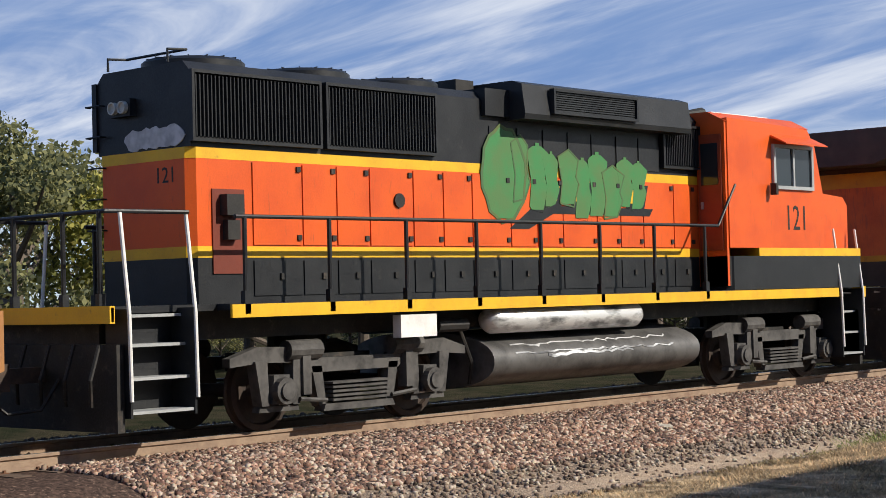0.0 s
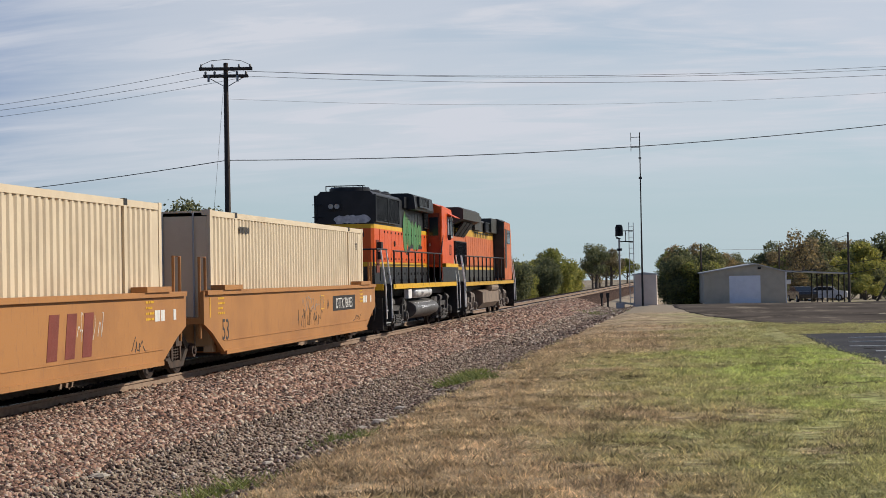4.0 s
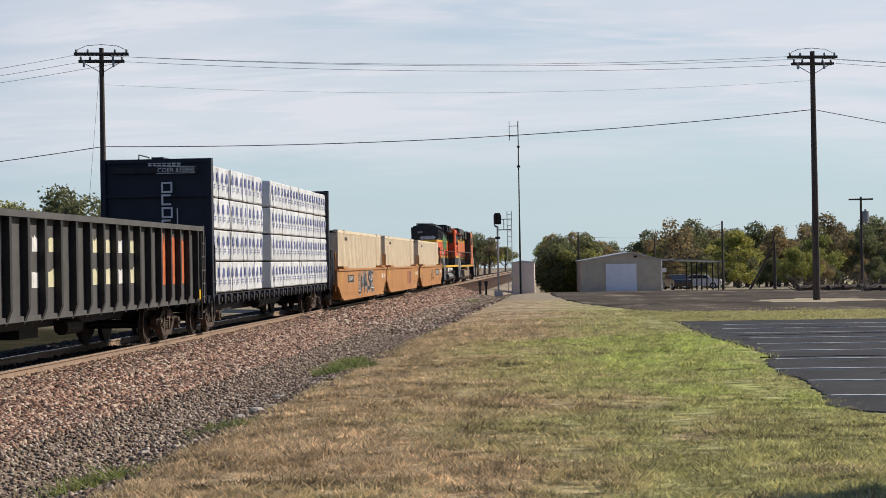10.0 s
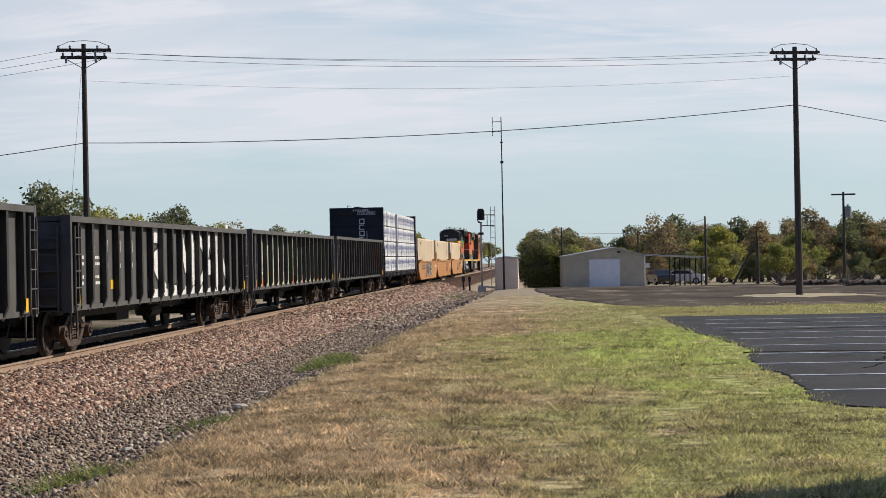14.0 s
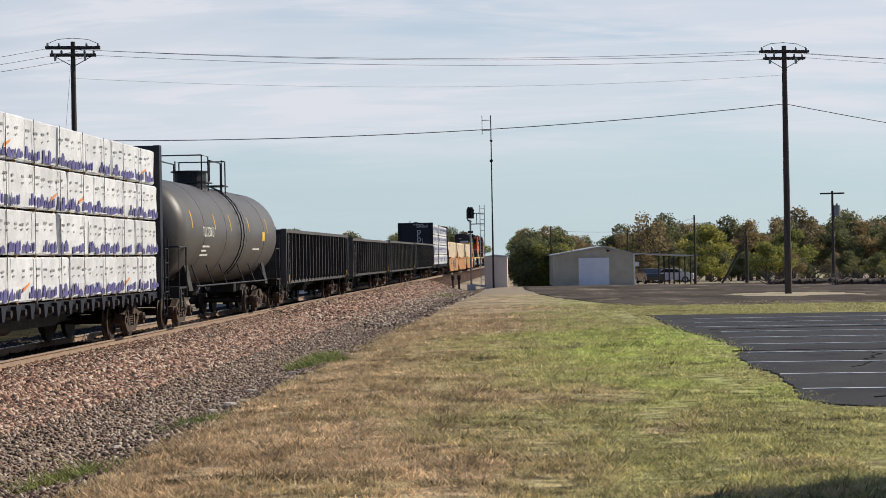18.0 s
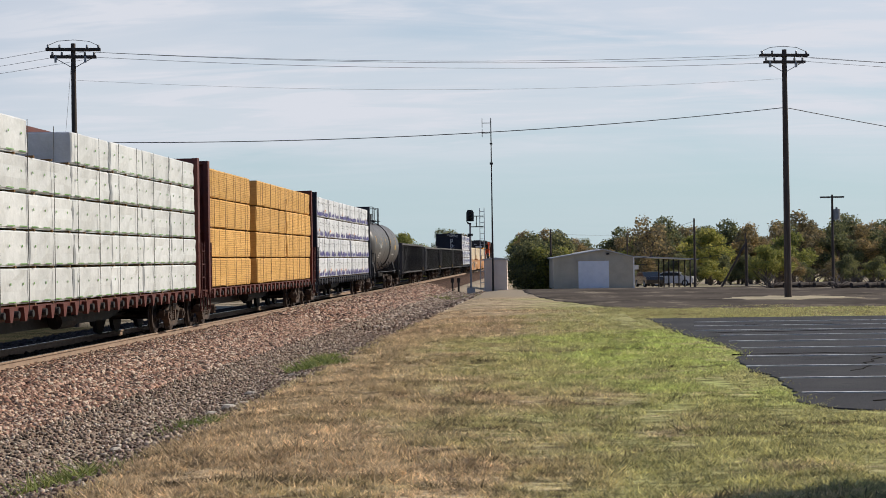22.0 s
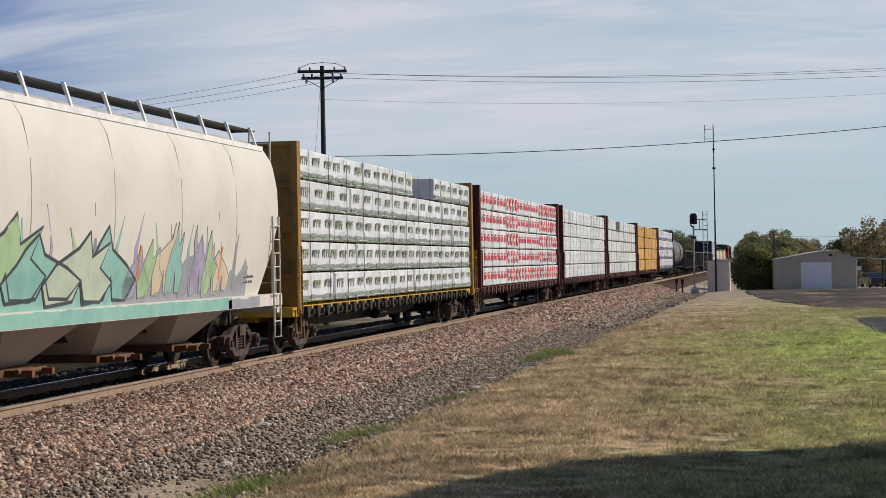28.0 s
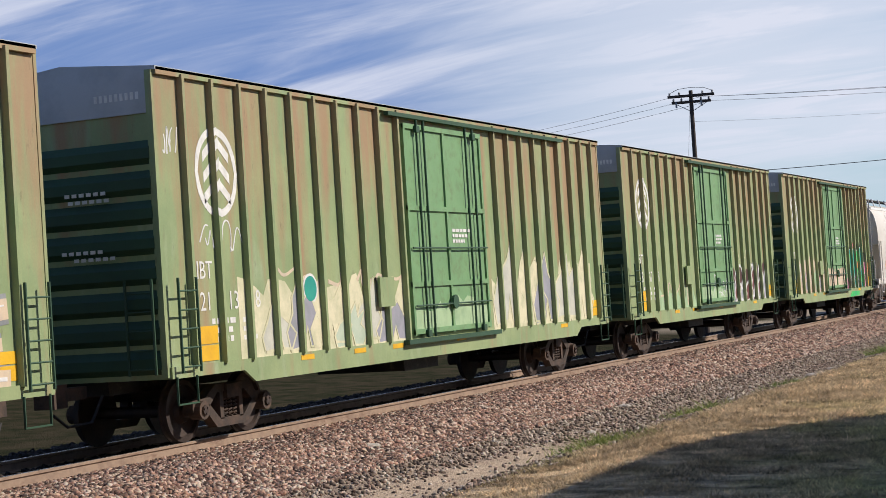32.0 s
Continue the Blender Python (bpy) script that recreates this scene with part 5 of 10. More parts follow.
# -- centre-beam flat cars and their loads --
def centerbeam(centre, paint, label, L=22.0, winch=None, bulk=None, number=None, far_load=True):
    car = thing("center_beam_flatcar", label, "flatcar", group="freight cars of the train")
    hl = L / 2
    winch, bulk = winch or paint, bulk or paint
    g = Geo().box(-0.45, 0.45, -hl, hl, 0.72, 1.05)
    for sx in (-1, 1):
        g.box(min(sx * 1.32, sx * 1.40), max(sx * 1.32, sx * 1.40), -hl, hl, 0.92, 1.08)
        for k in range(int(L / 1.1)):
            y = -hl + 0.5 + k * 1.1
            g.box(min(0, sx * 1.4), max(0, sx * 1.4), y - 0.05, y + 0.05, 0.98, 1.06)
    part("deck_frame", g, paint, car)
    g = Geo()
    for k in range(int((L - 0.8) / 0.86)):
        y = -hl + 0.7 + k * 0.86
        for sx in (-1, 1):
            g.prism([(y - 0.16, 1.06), (y + 0.16, 1.06), (y + 0.02, 0.80), (y - 0.10, 0.80)], 0, sx * 1.40, sx * 1.50)
    pieces("winch_bracket", g, winch, car)
    g = Geo()
    for k in range(int((L - 0.8) / 0.86)):
        y = -hl + 1.13 + k * 0.86
        for sx in (-1, 1):
            g.cyl((sx * 1.40, y, 0.93), (sx * 1.50, y, 0.93), 0.07, 8)
    pieces("winch", g, DARK, car)
    for sy in (-1, 1):
        b = Geo().box(-1.42, 1.42, min(sy * hl, sy * (hl - 0.06)), max(sy * hl, sy * (hl - 0.06)), 1.06, 4.70)
        for sx in (-1, 1):
            b.box(min(sx * 1.36, sx * 1.5), max(sx * 1.36, sx * 1.5), min(sy * (hl + 0.12), sy * (hl - 0.14)), max(sy * (hl + 0.12), sy * (hl - 0.14)), 0.92, 4.72)
        for z in (1.7, 2.7, 3.7, 4.62):
            b.box(-1.36, 1.36, min(sy * hl, sy * (hl + 0.09)), max(sy * hl, sy * (hl + 0.09)), z, z + 0.1)
        pieces("bulkhead", b, bulk, car)
        ladder(car, 1.55, sy * (hl + 0.05), 1.55, sy * (hl + 0.42), 0.95, 2.4, 4, bulk)
        part("step", Geo().tube([(1.5, sy * (hl + 0.05), 1.0), (1.5, sy * (hl + 0.05), 0.5), (1.5, sy * (hl + 0.45), 0.5), (1.5, sy * (hl + 0.45), 1.0)], 0.02, 6), bulk, car)
        part("end_sill", Geo().box(-1.45, 1.45, min(sy * hl, sy * (hl + 0.5)), max(sy * hl, sy * (hl + 0.5)), 0.86, 1.06), paint, car)
        coupler(car, sy * (hl + 0.4), sy)
        freight_truck(car, sy * (hl - 1.5))
    # centre beam: top chord, posts and braces
    g = Geo().box(-0.16, 0.16, -hl + 0.1, hl - 0.1, 4.62, 4.78)
    n = 9
    for i in range(n):
        y = -hl + 0.6 + (L - 1.2) * i / (n - 1)
        g.box(-0.05, 0.05, y - 0.06, y + 0.06, 1.05, 4.65)
        if i < n - 1:
            y2 = -hl + 0.6 + (L - 1.2) * (i + 1) / (n - 1)
            g.cyl((0, y, 1.1), (0, y2, 4.6), 0.05, 6)
    part("center_beam", g, paint, car)
    part("underframe_gear", Geo().box(-0.7, -0.2, -1.5, -0.7, 0.5, 0.8).cyl((0.5, 0.2, 0.6), (0.5, 1.4, 0.6), 0.17, 10).box(-0.03, 0.03, -hl + 2.5, hl - 2.5, 0.5, 0.56).prism([(-hl + 3.2, 0.72), (hl - 3.2, 0.72), (hl - 5.0, 0.46), (-hl + 5.0, 0.46)], 0, -0.2, 0.2), DARK, car)
    for sy in (-1, 1):
        part("top_rail", Geo().tube([(-0.5, sy * (hl - 0.1), 4.7), (-0.5, sy * (hl - 0.1), 4.85), (-0.5, sy * (hl - 1.2), 4.85), (-0.5, sy * (hl - 1.2), 4.75)], 0.016, 6), DARK, car)
    if number:
        part("number_board", Geo().box(-1.15, 1.15, -hl - 0.125, -hl - 0.12, 4.34, 4.50), DARK, car)
        words(number, 0.17, STENCIL, car, on_rear(0.55, -hl - 0.128, 4.36), label="white car number")
        part("number_frame", Geo().box(0.02, 1.08, -hl - 0.127, -hl - 0.122, 4.50, 4.515).box(0.02, 1.08, -hl - 0.127, -hl - 0.122, 4.325, 4.34), STENCIL, car)
    TRAIN.append((car, centre, hl - 1.5))
    return car


def bundle_mesh(w, l, h, seed, mat, name="lumber_pack", sag=0.016):
    """A wrapped bundle: a block with eased edges and a slightly slack, uneven skin."""
    rr = random.Random(seed)
    g = Geo()
    nx, nz = 5, 3
    e = 0.03
    # outline in plan with chamfered corners, three levels, so the skin bellies and creases
    ring = [(-w / 2 + e, -l / 2), (w / 2 - e, -l / 2), (w / 2, -l / 2 + e)] + [(w / 2, -l / 2 + l * k / 6) for k in range(1, 6)] + [(w / 2, l / 2 - e), (w / 2 - e, l / 2), (-w / 2 + e, l / 2), (-w / 2, l / 2 - e), (-w / 2, -l / 2 + e)]
    lv = (0.0, 0.03, h * 0.35, h * 0.68, h - 0.03, h)
    vs = []
    for k, z in enumerate(lv):
        inset = 0.025 if k in (0, len(lv) - 1) else 0.0
        for (x, y) in ring:
            j = rr.uniform(-sag, sag) if 0 < k < len(lv) - 1 else 0
            vs.append((x - math.copysign(inset, x) + j, y - math.copysign(inset, y) + j * 0.5, z + rr.uniform(-0.006, 0.006)))
    n = len(ring)
    fs = [tuple(range(n - 1, -1, -1)), tuple(range((len(lv) - 1) * n, len(lv) * n))]
    for k in range(len(lv) - 1):
        fs += [(k * n + i, k * n + (i + 1) % n, (k + 1) * n + (i + 1) % n, (k + 1) * n + i) for i in range(n)]
    g.add(vs, fs)
    return g.mesh(name, mat)


def lumber_load(centre, half, label, rows, length, mat, print_fn=None, top_cut=None, seed=1, zero=1.09, rh=None, groups=None, width=1.30, bare=None):
    """Bundles stacked both sides of the centre beam. rows: bundle counts per layer along the car."""
    rr = random.Random(seed)
    load = thing("lumber_load", label, "lumber load", group="lumber loads on the flatcars")
    rh = rh or 3.48 / len(rows)
    for side in (1, -1):
        for k, n in enumerate(rows):
            for i in range(n):
                l = length / n
                y = -length / 2 + l * (i + 0.5)
                if groups:               # (first bundle, start, bundle length) of each part of the load
                    first, start, l = [q for q in groups if q[0] <= i][-1]
                    y = start + l * (i - first + 0.5)
                if top_cut and k == len(rows) - 1 and top_cut(i, n):
                    continue
                me = once((label, round(l, 2), rr.randrange(5), side > 0), lambda: bundle_mesh(width, l - 0.035, rh - 0.045, rr.random(), mat))
                xs_ = side * (0.12 + width / 2) + rr.uniform(-0.03, 0.02) * side
                b = part("lumber_pack", me, None, load, at=pose(xs_, y + rr.uniform(-0.01, 0.01), zero + k * rh + 0.03))
                if side > 0 and print_fn:
                    print_fn(b, width / 2 + 0.014, l, rh, k, i, rr)
    # timber bearers between the layers
    g = Geo()
    for side in (1, -1):
        for k in range(len(rows)):
            for i in range(int(length / 1.2)):
                y = -length / 2 + 0.5 + i * 1.2
                if bare and bare[0] < y < bare[1]:
                    continue
                g.box(min(side * 0.15, side * (0.12 + width)), max(side * 0.15, side * (0.12 + width)), y - 0.04, y + 0.04, zero + k * rh - 0.012, zero + k * rh + 0.03)
    pieces("bearer", g, LUMBERGAP, load)
    # tie-down straps over the near side
    g = Geo()
    for i in range(int(length / 1.72)):
        y = -length / 2 + 0.86 + i * 1.72
        if bare and bare[0] < y < bare[1]:
            continue
        for s in (-1, 1):
            g.box(min(s * 1.444, s * 1.45), max(s * 1.444, s * 1.45), y - 0.012, y + 0.012, 0.95, zero + rh * len(rows) - 0.02)
    pieces("strap", g, DARK, load)
    TRAIN.append((load, centre, half))
    return load


def print_tree(b, x, l, h, k, i, rr):
    """Pale blue mark of a spread leaf on a stem with two lines of small lettering, twice on a bundle."""
    def make():
        g = Geo()
        n = max(1, round(l / 0.62))
        for q in range(n):
            yc = -l / 2 + l * (q + 0.5) / n
            g.prism([(yc - 0.02, h * 0.20), (yc + 0.03, h * 0.20), (yc + 0.02, h * 0.55), (yc - 0.01, h * 0.55)], 0, x, x + 0.004)
            for dy, dz, r in ((-0.10, 0.52, 0.055), (0.09, 0.55, 0.06), (0.0, 0.70, 0.07), (-0.06, 0.62, 0.05), (0.07, 0.68, 0.05)):
                blob(g, x, yc + dy, h * dz, r, r * 1.15, q + dy, 9, 0.004, 0.2)
            bars(g, x, yc + 0.13, h * 0.34, (0.10, 0.07), 0.035, 0.02)
            bars(g, x, yc + 0.13, h * 0.26, (0.07, 0.09), 0.03, 0.02)
        return g.mesh("print", PBLUE)
    part("print", once(("tree", round(l, 2)), make), None, b)


def print_band(b, x, l, h, k, i, rr):
    """A ragged dark blue band along the foot, broken by creases, and small grey lettering above. Five variants."""
    v = rr.randrange(5)

    def make():
        g = Geo()
        q = random.Random(v + 30)
        y = -l / 2 + 0.03
        while y < l / 2 - 0.12:
            w = q.uniform(0.07, 0.3)
            if q.random() < 0.82:
                z0, z1 = h * q.uniform(0.02, 0.08), h * q.uniform(0.2, 0.36)
                g.prism([(y, z0), (y + w, z0 + q.uniform(0, 0.03)), (y + w, z1 * q.uniform(0.6, 1.0)), (y + w * 0.6, z1), (y + w * 0.2, z1 * q.uniform(0.7, 1.0))], 0, x, x + 0.004)
            y += w + q.uniform(0.005, 0.05)
        return g.mesh("print", PPURPLE)
    part("print", once(("band", round(l, 2), v), make), None, b)

    def make2():
        g = Geo()
        q = random.Random(v + 40)
        y = -l / 2 + 0.1
        while y < l / 2 - 0.3:
            bars(g, x, y, h * q.uniform(0.62, 0.70), [q.uniform(0.04, 0.09) for _ in range(q.randint(1, 3))], 0.045, 0.02)
            bars(g, x, y + 0.02, h * q.uniform(0.48, 0.55), [q.uniform(0.06, 0.14)], 0.03, 0.02)
            y += q.uniform(0.35, 0.6)
        return g.mesh("print", T_GREY)
    part("print", once(("bandtext", round(l, 2), v), make2), None, b)
    if rr.random() < 0.25:
        part("print", once(("bandred", v), lambda: Geo().prism([(-0.3, h * 0.2), (0.1, h * 0.35), (0.15, h * 0.42), (-0.25, h * 0.3)], 0, x + 0.005, x + 0.007).mesh("print", T_ORANGE)), None, b)


def print_red(b, x, l, h, k, i, rr):
    """Bold red printing: large filled roundels on some bundles, a heavy line of short bars with a slanted flash on the others."""
    kind = 1 if (i in (2, 5, 6) or (k == 0 and i > 2)) else 0
    n = max(2, round(l / 0.78))

    def make():
        g = Geo()
        for q in range(n):
            y = -l / 2 + l * (q + 0.5) / n
            if kind:
                blob(g, x, y, h * 0.5, 0.25, h * 0.36, q, 16, 0.004, 0.04)
            else:
                g.prism([(y - 0.33, h * 0.28), (y - 0.27, h * 0.28), (y - 0.2, h * 0.72), (y - 0.3, h * 0.66)], 0, x, x + 0.004)
                bars(g, x, y - 0.22, h * 0.34, (0.1, 0.07, 0.12, 0.09), h * 0.24, 0.018)
                bars(g, x, y - 0.18, h * 0.64, (0.06, 0.05, 0.07, 0.06), h * 0.08, 0.02)
        return g.mesh("print", PRED)
    part("print", once(("red", round(l, 2), kind), make), None, b)
    if kind:
        def inner():
            g = Geo()
            for q in range(n):
                y = -l / 2 + l * (q + 0.5) / n
                bars(g, x + 0.005, y - 0.17, h * 0.40, (0.05, 0.07, 0.06, 0.08), h * 0.18, 0.02)
            return g.mesh("print", STENCIL)
        part("print", once(("redin", round(l, 2)), inner), None, b)


def print_black(b, x, l, h, k, i, rr):
    """Grey-olive marks: a slanted flash and three heavy bars, again and again, over a broken grey band at the foot. Four variants."""
    v = rr.randrange(4)
    n = max(2, round(l / 1.0))

    def make(lettered):
        g = Geo()
        q = random.Random(v + 90)
        for c in range(n):
            y = -l / 2 + l * (c + 0.5) / n - 0.34 + q.uniform(-0.06, 0.06)
            z0, z1 = h * q.uniform(0.40, 0.45), h * q.uniform(0.68, 0.74)
            if lettered:
                g.prism([(y, z0 + 0.03), (y + 0.05, z0), (y + 0.16, z1), (y + 0.02, z1 - 0.02)], 0, x, x + 0.004)
            else:
                w = 0.13
                for m in range(3):
                    ya = y + 0.2 + m * (w + 0.03)
                    g.prism([(ya, z0), (ya + 0.045, z0), (ya + 0.06, z1), (ya + 0.015, z1)], 0, x, x + 0.004)
                    g.prism([(ya - 0.02, z1 - 0.06), (ya + w - 0.02, z1 - 0.05), (ya + w, z1), (ya - 0.01, z1)], 0, x + 0.0005, x + 0.0045)
                    if m:
                        g.prism([(ya, z0 + 0.09), (ya + w - 0.03, z0 + 0.09), (ya + w - 0.02, z0 + 0.14), (ya, z0 + 0.14)], 0, x + 0.0007, x + 0.0047)
        return g
    part("print", once(("flash", round(l, 2), v), lambda: make(True).mesh("print", PBLACK)), None, b)
    part("print", once(("olive", round(l, 2), v), lambda: make(False).mesh("print", POLIVE)), None, b)

    def band():
        g = Geo()
        q = random.Random(v + 70)
        y = -l / 2 + 0.02
        while y < l / 2 - 0.05:
            w = min(q.uniform(0.15, 0.5), l / 2 - 0.01 - y)
            z0, z1 = h * q.uniform(0.07, 0.10), h * q.uniform(0.19, 0.25)
            g.prism([(y, z0), (y + w, z0 + q.uniform(-0.01, 0.01)), (y + w, z1 * q.uniform(0.85, 1.0)), (y + w * 0.5, z1), (y, z1 * q.uniform(0.85, 1.0))], 0, x, x + 0.003)
            y += w + q.choice((0.0, 0.0, 0.03, 0.08))
        return g.mesh("print", PBAND)
    part("print", once(("greyband", round(l, 2), v), band), None, b)

    def foot():
        g = Geo()
        q = random.Random(v + 50)
        y = -l / 2 + 0.02
        while y < l / 2 - 0.2:
            w = q.uniform(0.2, 0.6)
            g.box(x, x + 0.0035, y, min(y + w, l / 2), h * 0.035, h * 0.055)
            y += w + q.uniform(0.02, 0.2)
        return g.mesh("print", PGREEN)
    part("print", once(("greenline", round(l, 2), v), foot), None, b)


def print_line(b, x, l, h, k, i, rr):
    def make():
        g = Geo()
        m = 4
        for q in range(m):
            y = -l / 2 + l * (q + 0.3) / m
            g.box(x, x + 0.003, y, y + l / m * 0.55, 0.03, 0.05)
            g.box(x, x + 0.003, y + 0.1, y + 0.16, h * 0.5, h * 0.56)
        return g.mesh("print", PGREEN)
    part("print", once(("line", round(l, 2)), make), None, b)


def print_small(b, x, l, h, k, i, rr):
    def make():
        g = Geo()
        m = 5
        for q in range(m):
            y = -l / 2 + l * (q + 0.4) / m
            g.box(x, x + 0.003, y, y + 0.05, h * 0.62, h * 0.72)
            g.box(x, x + 0.003, y + 0.12, y + 0.3, h * 0.2, h * 0.23)
        return g.mesh("print", PBLACK)
    part("print", once(("small", round(l, 2)), make), None, b)


def print_boards(b, x, l, h, k, i, rr):
    """Bare lumber: dark joints between the board edges, steel bands, a white tag."""
    def make():
        g = Geo()
        n = 14
        for q in range(1, n):
            z = (h - 0.05) * q / n
            g.box(x, x + 0.002, -l / 2 + 0.03, l / 2 - 0.05, z, z + 0.006)
        return g.mesh("board_joint", LUMBERGAP)
    part("board_joint", once(("joints", round(l, 2)), make), None, b)

    def make3():
        g = Geo()
        for q in range(6):
            y = -l / 2 + l * (q + 0.5) / 6
            g.box(x + 0.002, x + 0.005, y - 0.012, y + 0.012, 0.01, h - 0.05)
        return g.mesh("steel_band", LUMBERGAP)
    part("steel_band", once(("sband", round(l, 2)), make3), None, b)
    if i == 0:
        part("tag", once("tag", lambda: Geo().box(x + 0.005, x + 0.008, -l / 2 + 0.06, -l / 2 + 0.26, h * 0.45, h * 0.68).mesh("tag", WHITE)), None, b)


cb = centerbeam(-66.9, NAVY, "dark navy center-beam flatcar with tall bulkheads", 21.9, number="COER 875090")
g = Geo()
for q, z in enumerate((4.05, 3.72, 3.38, 3.05, 2.7)):
    w = (0.30, 0.26, 0.30, 0.24, 0.28)[q]
    g.box(0.15, 0.15 + w, -11.08, -11.076, z, z + 0.05).box(0.15, 0.20, -11.08, -11.076, z - 0.24, z).box(0.20, 0.15 + w, -11.08, -11.076, z - 0.24, z - 0.19)
    if q % 2 == 0:
        g.box(0.10 + w, 0.15 + w, -11.08, -11.076, z - 0.19, z)
g.box(0.56, 0.59, -11.08, -11.076, 2.3, 3.4)
pieces("graffiti", g, T_WHITE, cb, "white drippy painted letters down the end")
g = Geo()
for z in (4.58, 4.53):
    for q in range(7):
        g.box(-0.2 + q * 0.13, -0.2 + q * 0.13 + 0.1, -11.08, -11.076, z, z + 0.03)
part("stencil", g, STENCIL, cb)
lumber_load(-66.9, 9.4, "white wrapped lumber bundles printed with blue leaf marks", (7, 7, 7, 7), 21.5, WRAP, print_tree, seed=3, groups=((0, -10.75, 2.53), (3, -1.65, 3.1)), bare=(-3.2, -1.6))
centerbeam(-192.8, NAVY, "black center-beam flatcar carrying printed bundles", 21.9, number="COER 875161")
lumber_load(-192.8, 9.4, "white lumber bundles with ragged dark blue printed bands", (11, 10, 11, 10), 21.4, WRAP, print_band, seed=4)
centerbeam(-216.1, MAROON, "red oxide center-beam flatcar carrying bare lumber", 21.7)
lumber_load(-216.1, 9.3, "bare yellow lumber bundles stacked on the flatcar", (3, 3, 3, 3), 21.3, LUMBER, print_boards, seed=5, groups=((0, -10.65, 7.15), (1, -2.2, 6.55), (2, 4.42, 6.33)), bare=(-3.6, -2.1))
centerbeam(-239.3, MAROON, "red oxide center-beam flatcar with an unfinished top layer", 21.8)
lumber_load(-239.3, 9.4, "pale wrapped lumber bundles with thin green edging", (7, 7, 7, 7, 7), 21.4, WRAPGREY, print_line, lambda i, n: i == 2, seed=6)
centerbeam(-262.3, MAROON, "red oxide center-beam flatcar with white bundles", 21.4)
lumber_load(-262.3, 9.2, "plain white wrapped lumber bundles", (6, 6, 6, 6, 6), 21.0, WRAP, print_small, seed=7)
centerbeam(-285.9, MAROON, "red oxide center-beam flatcar with red printed bundles", 22.2)
lumber_load(-285.9, 9.6, "white lumber bundles with bold red printing", (7, 7, 7, 7, 7), 21.8, WRAP, print_red, seed=8)
# bulkheads take a browner yellow that holds the shade of their ends
centerbeam(-309.6, CARYELLOW, "yellow center-beam flatcar with black winches", 21.9, winch=DARK, bulk=BULKYELLOW)
lumber_load(-309.6, 9.4, "grey-white lumber bundles with black and green printing", (7, 8, 7, 9, 7), 21.5, WRAP, print_black, lambda i, n: i == 4, seed=9, zero=1.12)


